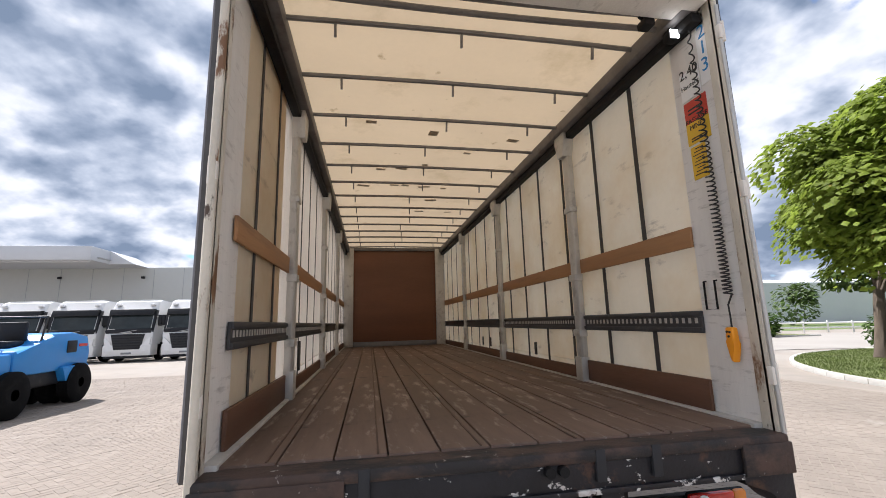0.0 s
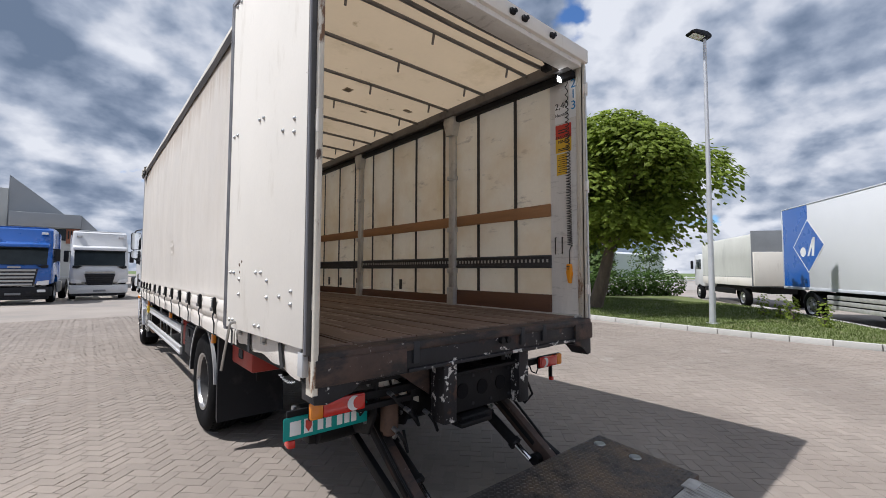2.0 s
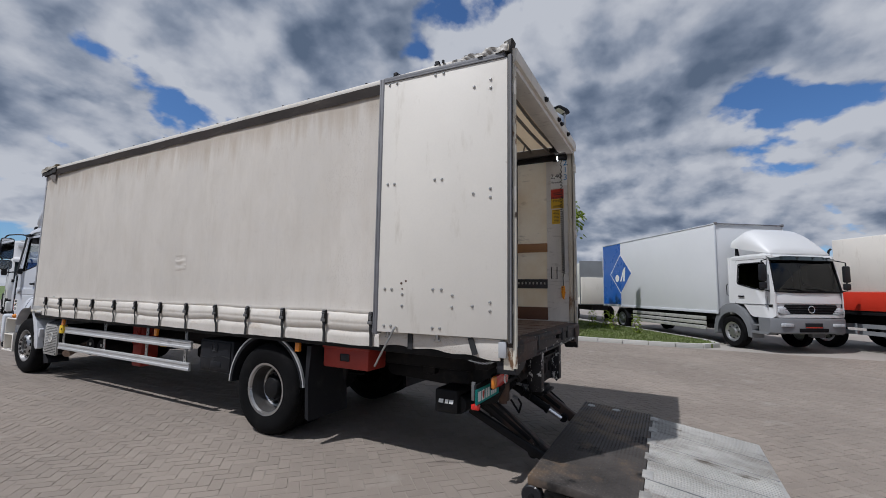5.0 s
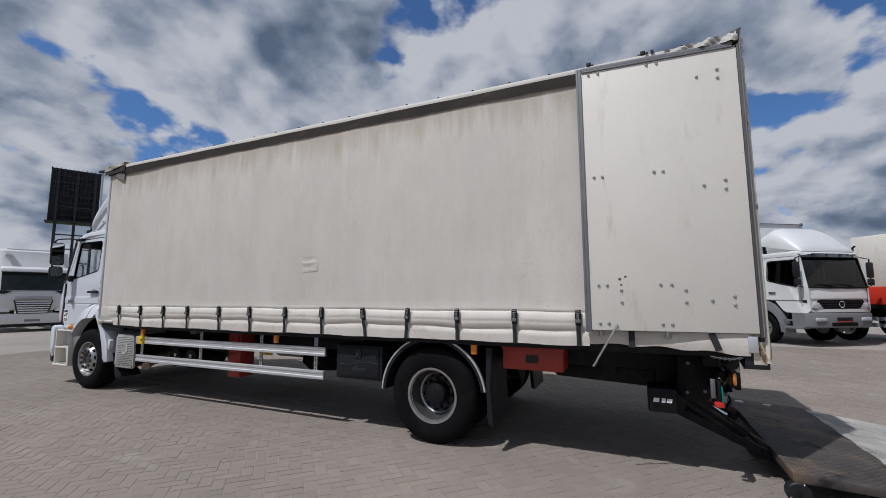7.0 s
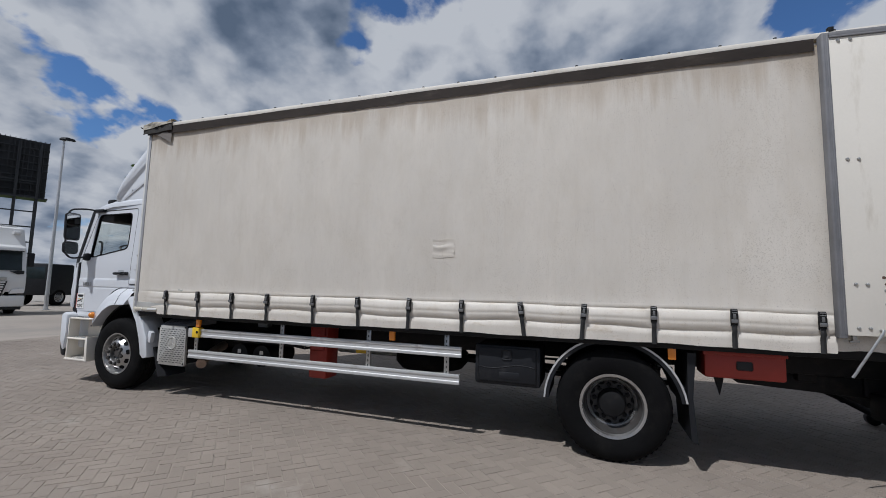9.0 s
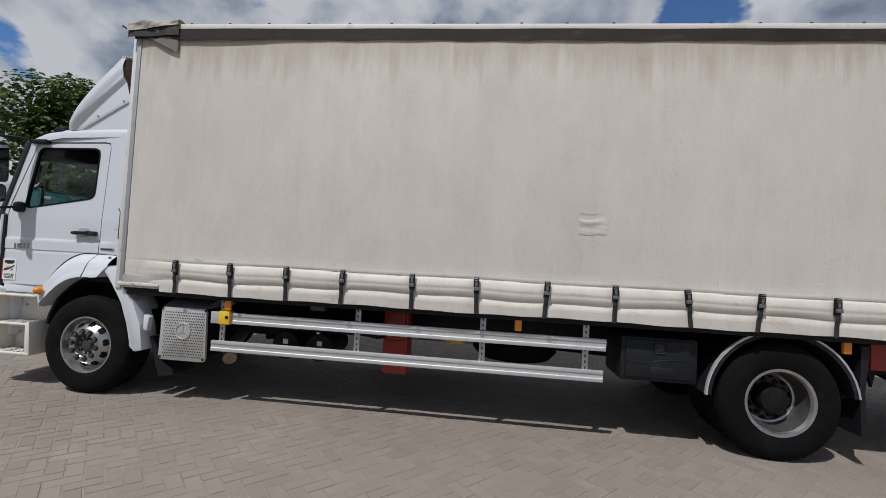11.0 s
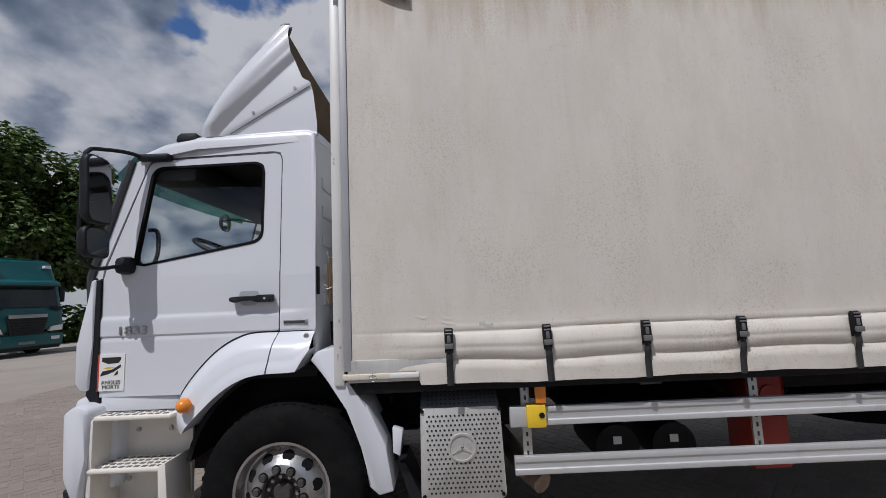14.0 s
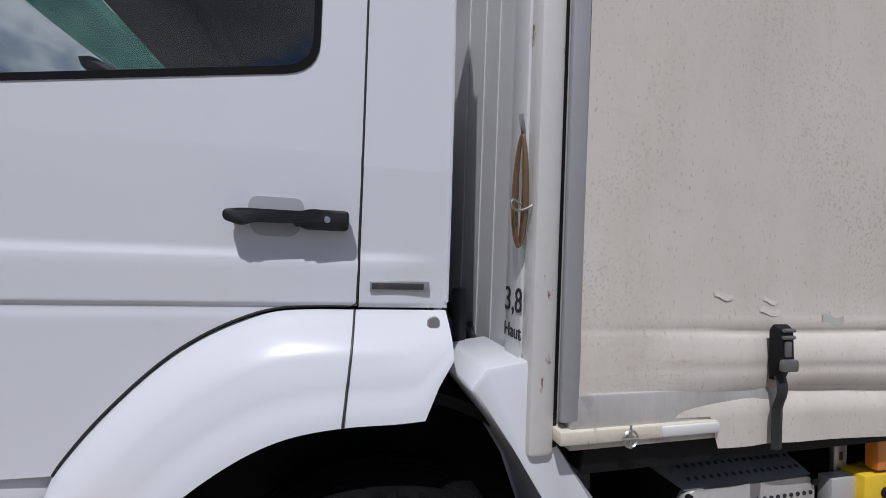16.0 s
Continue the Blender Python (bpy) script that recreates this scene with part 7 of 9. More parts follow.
def roof_deflector(owner, paint):
    """The curved air deflector on the cab roof with two long ridges and side wings, open to the rear."""
    def above(y, z, y0, z0, y1, z1):
        return ((y0 - y1) * (z - z0) + (z1 - z0) * (y - y0)) / math.hypot(y1 - y0, z1 - z0)

    def flank(y, z):
        g = (z - 2.70) / 0.85
        w = 0.985 - 0.005 * g - 0.08 * g * g
        w += 0.016 * ease(above(y, z, 9.74, 2.73, 9.20, 3.06), -0.02, 0.02)
        w += 0.036 * ease(above(y, z, 9.86, 2.72, 9.31, 3.28), -0.015, 0.04)
        return w + 0.016 * math.sin(max(0.0, min(1.0, above(y, z, 9.90, 2.80, 9.34, 3.44) / 0.13 + 0.5)) * math.pi)

    def rear(z):
        return float(np.interp(z, (2.64, 2.79, 3.0, 3.09, 3.12, 3.22, 3.32, 3.44, 3.56), (9.15, 9.15, 9.175, 9.195, 9.25, 9.29, 9.33, 9.345, 9.35)))

    rows, inner = [], []
    for k in range(64):
        g = k / 63
        z = 2.715 + 0.83 * g
        yk, yr = 9.86 - 0.495 * g ** 1.25, rear(z)
        yk = max(yk, yr + 0.008)
        half = []
        for j in range(29):
            y = yr + (yk - yr) * j / 28
            half.append((flank(y, z), y))
        w, rc = half[-1][0], 0.17 * (1 - 0.5 * g)
        for a in (15, 30, 45, 60, 75, 90):
            half.append((w - rc * (1 - math.cos(radians(a))), yk + rc * 0.8 * math.sin(radians(a))))
        half += [(x * (w - rc), yk + rc * 0.8 + 0.10 * (1 - x * x)) for x in (0.75, 0.5, 0.25, 0.0)]
        prof = [(-x, y) for x, y in half] + [(x, y) for x, y in half[-2::-1]]
        dome = lambda x: z + 0.21 * g * (1 - min(1.0, abs(x) / 0.95) ** 2.2)
        rows.append([(x, y, dome(x)) for x, y in prof])
        inner.append([(x * 0.975, y - 0.018 if 4 < i < len(prof) - 5 else y + 0.004, dome(x) - 0.010) for i, (x, y) in enumerate(prof)])
    d = part("roof_deflector", loft(B(), rows, caps=False, closed=False), paint, owner, "white curved roof air deflector", sharp=60)
    part("deflector_inside", loft(B(), inner, caps=False, closed=False), DEFLECT_IN, d, "grimy brown inner face", sharp=60)
    for s in (-1, 1):
        seam = [(9.74 - 0.54 * i / 12, 2.73 + 0.33 * i / 12) for i in range(13)]
        part("deflector_seam", tube(B(), [(s * (flank(y, z) + 0.001), y, z) for y, z in seam], 0.003, 5), SEAL, d)
        for y, z in ((9.30, 3.045), (9.58, 2.875)):
            part("deflector_screw", cyl(B(), (s * (flank(y, z) - 0.01), y, z), (s * (flank(y, z) + 0.006), y, z), 0.011, seg=10), STEEL, d)
    part("deflector_rim", tube(B(), [(x, y - 0.002, z) for x, y, z in rows[-1]], 0.008, 6), paint, d)


build_cab(truck, PAINT)
part("engine_block", box(B(), -0.62, 0.62, 9.0, 10.25, 0.42, 1.12, 0.05), BLACK, truck, "black oily engine under the cab")
for s in (-1, 1):
    part("inner_fender", box(B(), s * 0.60, s * 0.66, 8.72, 10.0, 0.40, 1.16, 0.02), BLACK, truck)
part("grab_handle", tube(B(), glide([(-0.94, 10.31, 2.10), (-0.93, 10.27, 2.10), (-0.93, 10.25, 2.06), (-0.93, 10.25, 1.95), (-0.93, 10.27, 1.88)], 4), 0.014, 8), SCREENBLACK, truck)
fm = part("front_mirror", lathe(B(), [(0.0, 0.055), (0.05, 0.05), (0.085, 0.03), (0.098, 0.0), (0.098, -0.012), (0.09, -0.014), (0.0, -0.014)], (0.90, 10.75, 2.49), "y", 28), PLASTIC, truck, "round black front mirror")
part("mirror_glass", lathe(B(), [(0.0, -0.024), (0.05, -0.021), (0.088, -0.0145)], (0.90, 10.75, 2.49), "y", 28), MIRROR, fm, "domed mirror glass")
part("mirror_stay", tube(B(), glide([(0.90, 10.77, 2.49), (0.90, 10.68, 2.53), (0.90, 10.50, 2.50), (0.89, 10.32, 2.46)], 5), 0.012, 8), PLASTIC, fm)
roof_deflector(truck, PAINT)
# model figures and warning sticker on the doors
letters("figure", "1833", 0.078, STEEL, truck, Matrix.Translation((cab_x(10.32, 1.44) - 0.012, 10.318, 1.440)) @ ON_LEFT @ pose(0, 0, 0, 0, 0, 0), thick=0.005, squeeze=1.34)
sx = cab_x(10.445, 1.18) - 0.0145
sk = part("blind_spot_sticker", box(B(), sx + 0.001, sx + 0.012, 10.363, 10.530, 1.074, 1.298), WHITE, truck, "white blind-spot warning sticker with black picture")
bm = B()
for pts in ([(10.505, 1.280), (10.505, 1.255), (10.465, 1.240), (10.40, 1.245), (10.385, 1.265), (10.385, 1.280)], [(10.515, 1.165), (10.50, 1.195), (10.44, 1.205), (10.385, 1.235), (10.385, 1.218), (10.43, 1.190), (10.47, 1.175)], [(10.40, 1.175), (10.43, 1.165), (10.405, 1.20)]):
    prism(bm, pts, "x", sx, sx + 0.002)
part("sticker_picture", bm, BLACKINK, sk)
part("sticker_flash", prism(B(), [(10.50, 1.213), (10.46, 1.222), (10.41, 1.216), (10.47, 1.208)], "x", sx, sx + 0.002), STICK_YEL, sk)
part("sticker_edge", box(B(), sx, sx + 0.003, 10.522, 10.531, 1.074, 1.298), STICK_RED, sk)
for word, z in (("ANGLES", 1.125), ("MORTS", 1.097)):
    letters("word", word, 0.033, BLACKINK, truck, Matrix.Translation((sx, 10.445, z)) @ ON_LEFT, squeeze=1.02)
bm = cyl(B(), (-0.93, 9.06, 1.15), (-0.93, 9.07, 1.44), 0.022, seg=12)
tube(bm, [(-0.85, 9.08, 1.4), (-0.8, 9.02, 1.3), (-0.82, 8.98, 1.25), (-0.75, 8.98, 1.3)], 0.018, 8)
part("air_intake", bm, PLASTIC, truck)
part("mud_wing_latch", prism(B(), [(8.60, 0.82), (8.66, 0.84), (8.66, 0.70), (8.62, 0.68)], "x", -1.24, -1.18, 0.006), PAINT, truck)

wire = thing("wire_coil", "coil of tarnished wire on a hook between cab and body", "wire", (-1.2, 9.0, 1.7))
random.seed(31)
for k in range(9):
    o, ph = random.uniform(-0.017, 0.004), random.uniform(-0.3, 0.3)
    pts = [(-1.216 - 0.002 * (k % 4) + 0.008 * math.sin(a + ph), 9.016 + (0.019 + o) * math.sin(a) * (1.0 - 0.25 * math.cos(a)), 1.695 + (0.135 + o * 0.5) * math.cos(a)) for a in np.linspace(0, 2 * math.pi, 29)]
    part("wire_loop", tube(B(), pts, 0.0024, 5), COPPER, wire)
part("wire_end", tube(B(), glide([(-1.232, 9.02, 1.66), (-1.236, 9.042, 1.67), (-1.238, 9.046, 1.655), (-1.236, 9.03, 1.645), (-1.234, 9.005, 1.652), (-1.232, 8.992, 1.66)], 4), 0.0028, 5), STEEL, wire)
part("wire_hook", tube(B(), glide([(-1.19, 9.0, 1.835), (-1.212, 9.01, 1.832), (-1.226, 9.02, 1.845), (-1.228, 9.026, 1.87)], 4), 0.006, 6), STEEL, wire)
for word, z, h in (("3,8", 1.43, 0.085), ("Haut", 1.355, 0.05)):
    letters("word", word, h, BLACKINK, truck, pose(-1.16, 8.9992, z, 90, 0, 180))

# ---- the yard: ground, island, kerbs ----
def flat_poly(pts, z, zb=None):
    bm = B()
    if zb is None:
        bm.faces.new([bm.verts.new((x, y, z)) for x, y in pts])
        return bm
    return prism(bm, pts, "z", zb, z)


def smooth_line(pts, n=6):
    """A Catmull-Rom line through points."""
    out = []
    for i in range(len(pts) - 1):
        p0, p1, p2, p3 = (Vector(pts[max(0, min(len(pts) - 1, i + k))]) for k in (-1, 0, 1, 2))
        for j in range(n):
            t = j / n
            out.append(tuple(0.5 * (2 * p1 + (p2 - p0) * t + (2 * p0 - 5 * p1 + 4 * p2 - p3) * t * t + (3 * p1 - p0 - 3 * p2 + p3) * t ** 3)))
    out.append(tuple(pts[-1]))
    return out


def brick_ground():
    """Block paving for what lies past the laid blocks: bricks in a bond, with joints."""
    m = mat("far_paving", (0.300, 0.262, 0.226), 0.88, var=0.12, vs=0.35, gs=60, bump=0.03, c2=(0.22, 0.20, 0.18), s2=0.3, lo=0.5, hi=0.7, c3=(0.33, 0.305, 0.275), s3=0.12, lo3=0.5, hi3=0.7)
    return m


ground = part("ground", sheet(B(), lambda u, v: (-400 + 800 * u, -300 + 1000 * v, -0.012), 8, 8), brick_ground())
tagged(ground, "pale grey block-paved yard", "ground", kind="structure")
fld = part("ground_field", flat_poly([(24, 36), (420, 20), (420, 600), (10, 600), (12, 60)], 0.004), FIELD)
tagged(fld, "green fields past the road", "field", kind="structure")
road = part("road", flat_poly([(15, 17), (60, 8), (420, -6), (420, 12), (70, 22), (27, 31), (20, 60), (12, 60), (13, 30)], 0.010), ROAD)
tagged(road, "pale concrete road", "road", kind="structure")

isle_edge = smooth_line([(10.62, -1.75), (10.46, -0.9), (10.52, 1.2), (10.85, 4.0), (11.3, 6.5), (12.3, 8.9), (14.5, 11.6), (18.0, 13.6), (24.0, 14.4)], 6)
isle_back = [(27.0, 9.4), (17.6, 1.3), (12.2, -2.1), (11.4, -2.35), (10.9, -2.2)]
isle = part("lawn", flat_poly([(x + 0.1, y) for x, y in isle_edge] + isle_back, 0.11, -0.01), GRASS)
tagged(isle, "patchy green lawn island with dry spots", "lawn", kind="structure")
kerb_line = isle_edge[::-1]
kerb_line = [(24.0, 14.4)] + kerb_line[1:] + [(10.72, -2.05), (11.0, -2.25), (11.4, -2.4), (12.2, -2.15)] + [(12.2 + 0.9 * k, -2.15 + 0.57 * k) for k in range(1, 16)]


def kerbs(line, name, label, step=1.0, w=0.14, h=0.13):
    root = thing(name, label, "kerb", kind="structure")
    pts = [Vector((*p, 0)) for p in line]
    length = [0.0]
    for a, b in zip(pts, pts[1:]):
        length.append(length[-1] + (b - a).length)
    me = mesh_of("kerb_stone", box(B(), -step / 2 + 0.006, step / 2 - 0.006, -w / 2, w / 2, -0.05, h, 0.012), KERB)
    s = 0.0
    while s + step < length[-1]:
        def at(d):
            for i in range(len(length) - 1):
                if length[i] <= d <= length[i + 1]:
                    return pts[i].lerp(pts[i + 1], (d - length[i]) / max(1e-6, length[i + 1] - length[i]))
            return pts[-1]
        p, q = at(s), at(s + step)
        m = (p + q) / 2
        piece("kerb_stone", me, root, pose(m.x, m.y, 0, 0, 0, math.degrees(math.atan2(q.y - p.y, q.x - p.x))))
        s += step
    return root


kerbs(kerb_line, "kerb", "pale concrete kerb round the lawn island", 0.75)
isle2 = part("lawn_far", flat_poly([(26, 30), (30, 26), (33, 25.5), (33, 29), (29, 33)], 0.11, -0.01), GRASS)
tagged(isle2, "small green island past the road", "lawn", kind="structure")
kerbs([(25.9, 30.2), (27.5, 28), (30, 25.9), (33.1, 25.3)], "kerb_far", "pale concrete kerb of the far island", 0.9)

# grass tufts on the near lawn
def inside(pts, x, y):
    c = False
    for (x0, y0), (x1, y1) in zip(pts, pts[1:] + pts[:1]):
        if (y0 > y) != (y1 > y) and x < (x1 - x0) * (y - y0) / (y1 - y0) + x0:
            c = not c
    return c


def tufts(poly, n, seed, height=0.09):
    rnd = random.Random(seed)
    xs, ys = [p[0] for p in poly], [p[1] for p in poly]
    verts, faces = [], []
    while len(faces) < n:
        x, y = rnd.uniform(min(xs), max(xs)), rnd.uniform(min(ys), max(ys))
        if x > 21 or not inside(poly, x, y):
            continue
        a, h = rnd.uniform(0, 6.3), height * rnd.uniform(0.4, 1.3)
        dx, dy = 0.012 * math.cos(a), 0.012 * math.sin(a)
        k = len(verts)
        verts += [(x - dx, y - dy, 0.105), (x + dx, y + dy, 0.105), (x + rnd.uniform(-0.04, 0.04), y + rnd.uniform(-0.04, 0.04), 0.11 + h)]
        faces.append((k, k + 1, k + 2))
    me = bpy.data.meshes.new("grass")
    me.from_pydata(verts, [], faces)
    me.materials.append(BLADE)
    return tagged(new("grass", me), "short mown grass blades", "grass", kind="stuff")


tufts([(x + 0.12, y) for x, y in isle_edge] + isle_back, 42000, 4, 0.055)


# ---- plants ----
def leaf_cloud(bm_data, centre, radii, n, size, rnd, droop=0.35, shell=0.55):
    """Adds n folded leaves in a lumpy ellipsoid; bm_data is (verts, faces)."""
    verts, faces = bm_data
    c = Vector(centre)
    for _ in range(n):
        d = Vector((rnd.gauss(0, 1), rnd.gauss(0, 1), rnd.gauss(0, 1))).normalized()
        r = shell + (1 - shell) * rnd.random() ** 0.6
        p = c + Vector((d.x * radii[0], d.y * radii[1], d.z * radii[2])) * r
        up = (d * 0.6 + Vector((0, 0, 0.8)) + Vector((rnd.uniform(-1, 1), rnd.uniform(-1, 1), rnd.uniform(-1, 1))) * 0.55).normalized()
        fwd = Vector((d.x, d.y, -droop)) + Vector((rnd.uniform(-1, 1), rnd.uniform(-1, 1), rnd.uniform(-0.6, 0.4))) * 0.8
        fwd = (fwd - up * fwd.dot(up)).normalized()
        side = up.cross(fwd)
        s = size * rnd.uniform(0.6, 1.25)
        k = len(verts)
        verts += [tuple(p), tuple(p + fwd * s * 0.42 + side * s * 0.42 - up * s * 0.06), tuple(p + fwd * s), tuple(p + fwd * s * 0.42 - side * s * 0.42 - up * s * 0.06), tuple(p + fwd * s * 0.45 + up * s * 0.05)]
        faces += [(k, k + 1, k + 4), (k + 1, k + 2, k + 4), (k + 2, k + 3, k + 4), (k + 3, k, k + 4)]


def leaves(name, data, material, parent, label=""):
    me = bpy.data.meshes.new(name)
    me.from_pydata(data[0], [], data[1])
    me.materials.append(material)
    ob = new(name, me)
    ob.parent = parent
    ob.matrix_parent_inverse = TOP[parent.name].inverted()
    return tagged(ob, label) if label else ob


def dome_cloud(data, p, r, n, size, rnd):
    """A flat dome of large leaves that droop outwards, with a few inside."""
    verts, faces = data
    for i in range(n):
        a, q = rnd.uniform(0, 2 * math.pi), math.sqrt(rnd.random())
        out = Vector((math.cos(a), math.sin(a), 0))
        z = 0.46 * r * (1 - q ** 2.4) - 0.34 * r * q ** 4
        if i % 5 == 0:
            z -= rnd.uniform(0.1, 0.8) * r * 0.6
        at = Vector(p) + out * (r * q) + Vector((rnd.gauss(0, 0.08), rnd.gauss(0, 0.08), z + rnd.gauss(0, 0.07)))
        nrm = (Vector((0, 0, 1.0)) + out * (0.25 + 0.75 * q * q) + Vector((rnd.gauss(0, 0.28), rnd.gauss(0, 0.28), 0))).normalized()
        fwd = out + Vector((rnd.gauss(0, 0.6), rnd.gauss(0, 0.6), -0.2))
        fwd = (fwd - nrm * fwd.dot(nrm)).normalized()
        side, s, k = nrm.cross(fwd), size * rnd.uniform(0.65, 1.3), len(verts)
        verts += [tuple(at), tuple(at + fwd * s * 0.42 + side * s * 0.44 - nrm * s * 0.06), tuple(at + fwd * s - nrm * s * 0.10), tuple(at + fwd * s * 0.42 - side * s * 0.44 - nrm * s * 0.06), tuple(at + fwd * s * 0.45 + nrm * s * 0.04)]
        faces += [(k, k + 1, k + 4), (k + 1, k + 2, k + 4), (k + 2, k + 3, k + 4), (k + 3, k, k + 4)]


def tree(name, label, base, trunk_h, lean, crown, lumps, n, size, material, seed, trunk_r=0.22, domes=False):
    """crown: centre and radii; lumps: how many clumps fill it; domes: leaves lie in shelves, tops to the light."""
    rnd = random.Random(seed)
    t = thing(name, label, "tree", base)
    b = Vector(base)
    c, rad = Vector(crown[0]), crown[1]
    top = b + Vector((lean[0], lean[1], trunk_h))
    bm = B()
    pts = [b + (top - b) * f + Vector((0.06 * math.sin(5 * f), 0.05 * math.sin(4 * f + 1), 0)) for f in np.linspace(0, 1, 8)]
    def limb(points, r0, r1, seg=9):
        rows = []
        for i, p in enumerate(points):
            f = i / (len(points) - 1)
            d = (points[min(i + 1, len(points) - 1)] - points[max(i - 1, 0)]).normalized()
            side = d.orthogonal().normalized()
            up = d.cross(side)
            r = r0 + (r1 - r0) * f
            rows.append([bm.verts.new(p + (side * math.cos(2 * math.pi * k / seg) + up * math.sin(2 * math.pi * k / seg)) * r * (1 + 0.08 * math.sin(3 * k + i))) for k in range(seg)])
        for x, y in zip(rows, rows[1:]):
            for k in range(seg):
                bm.faces.new((x[k], x[(k + 1) % seg], y[(k + 1) % seg], y[k]))
    limb(pts, trunk_r * 1.25, trunk_r * 0.8, 12)
    data = ([], [])
    for i in range(lumps):
        while True:
            d = Vector((rnd.uniform(-1, 1), rnd.uniform(-1, 1), rnd.uniform(-1, 1)))
            if 0.35 < d.length < 1.0:
                break
        p = c + Vector((d.x * rad[0], d.y * rad[1], d.z * rad[2])) * (0.73 if domes else 0.84)
        k = rnd.uniform(0.20, 0.34)
        if domes:
            dome_cloud(data, p, rnd.uniform(1.0, 1.65), n // lumps, size, rnd)
        else:
            leaf_cloud(data, p, (rad[0] * k * 1.15, rad[1] * k * 1.15, rad[2] * k * 0.8), n // lumps, size, rnd)
        if i % 3 == 0:
            q = top + (p - top) * 0.5 + Vector((0, 0, 0.3))
            limb([top - Vector((0, 0, 0.3 * rnd.random())), q, p], trunk_r * 0.42, 0.03, 7)
    part("trunk", bm, BARK, t, "grey-brown trunk with limbs")
    leaves("crown", data, material, t, "dense crown of large leaves")
    return t


def bush(name, label, blobs, n, size, material, seed, base):
    rnd = random.Random(seed)
    t = thing(name, label, "bush", base)
    data = ([], [])
    for cx, cy, cz, rx, ry, rz in blobs:
        leaf_cloud(data, (cx, cy, cz), (rx, ry, rz), n // len(blobs), size, rnd, 0.1, 0.6)
    leaves("foliage", data, material, t)
    bm = B()
    for cx, cy, cz, rx, ry, rz in blobs:
        tube(bm, [(cx, cy, 0.0), (cx + 0.05, cy, cz * 0.6), (cx + 0.15, cy + 0.1, cz)], 0.03, 6)
    part("stems", bm, BARK, t)
    return t


tree("catalpa_tree", "broad leafy tree with bright green crown on the lawn island", (14.1, 7.3, 0.1), 2.6, (0.25, -0.55), ((13.75, 6.45, 5.2), (4.0, 4.0, 3.15)), 50, 37000, 0.215, LEAF, 11, 0.24, True)
tree("catalpa_tree", "leafy tree behind the first one on the lawn island", (17.2, 10.6, 0.1), 2.4, (0.2, -0.1), ((17.6, 10.2, 4.2), (2.6, 2.6, 2.1)), 22, 5200, 0.30, LEAF_DARK, 12, 0.18)
bush("hedge_bush", "dense green hedge behind the trees", [(21.0 + 0.9 * k, 12.6 - 0.55 * k, 0.9, 1.0, 1.0, 0.9) for k in range(7)], 7000, 0.16, HEDGE, 13, (23.0, 11.0, 0.1))
for k, (x, y) in enumerate(((13.3, 0.05), (14.5, 0.95), (15.1, 1.35), (16.3, 2.1))):
    bush("weed_shrub", "small weedy shrub along the island's back kerb", [(x, y, 0.46, 0.16, 0.16, 0.46)], 130, 0.09, LEAF, 20 + k, (x, y, 0.1))
bush("flower_bush", "low flowering bush on the far island", [(28.0, 29.5, 0.8, 1.5, 1.2, 0.8), (30.2, 27.9, 0.6, 1.2, 1.0, 0.6)], 2600, 0.18, LEAF, 31, (29, 29, 0.1))
tree("yard_tree", "tall dark green tree behind the parked trucks", (19.5, 31.0, 0), 3.5, (0, 0), ((19.2, 31.3, 7.2), (4.7, 4.5, 4.8)), 46, 17000, 0.34, LEAF_DARK, 14, 0.3)
tree("yard_tree", "tall dark green tree behind the parked trucks", (22.0, 32.5, 0), 3.5, (0, 0), ((22.0, 32.5, 6.4), (3.6, 3.6, 4.0)), 30, 7000, 0.42, LEAF_DARK, 15, 0.3)
bush("hedge_bush", "long clipped hedge behind the yard", [(15.0 + 2.0 * k, 29.5 - 0.4 * k, 1.0, 1.6, 1.2, 1.1) for k in range(8)], 6000, 0.3, HEDGE, 16, (22.0, 28.0, 0))


# ---- lamp posts ----
def lamp_post(at, h, yaw):
    t = thing("street_lamp", "tall galvanised street lamp with a flat dark head", "street lamp", (0, 0, 0))
    part("pole", cyl(B(), (0, 0, 0), (0, 0, h), 0.085, 0.045, seg=16), GALV, t)
    part("foot_plate", cyl(B(), (0, 0, 0), (0, 0, 0.03), 0.16, seg=20), GALV, t)
    part("door_cover", box(B(), -0.09, -0.05, -0.04, 0.04, 0.5, 0.9, 0.006), GALV, t)
    part("lamp_head", prism(B(), [(-0.12, h - 0.02), (0.50, h + 0.10), (0.56, h + 0.16), (0.40, h + 0.22), (0.0, h + 0.18), (-0.14, h + 0.08)], "y", -0.16, 0.16, 0.04), PLASTIC, t)
    part("lamp_glass", prism(B(), [(0.08, h + 0.012), (0.46, h + 0.088), (0.46, h + 0.094), (0.08, h + 0.02)], "y", -0.12, 0.12), WHITELENS, t)
    t.matrix_basis = pose(*at, 0, 0, yaw)
    return t


lamp_post((11.88, 2.32, 0.1), 8.55, 150)
lamp_post((8.0, 28.4, 0.0), 8.6, 20)

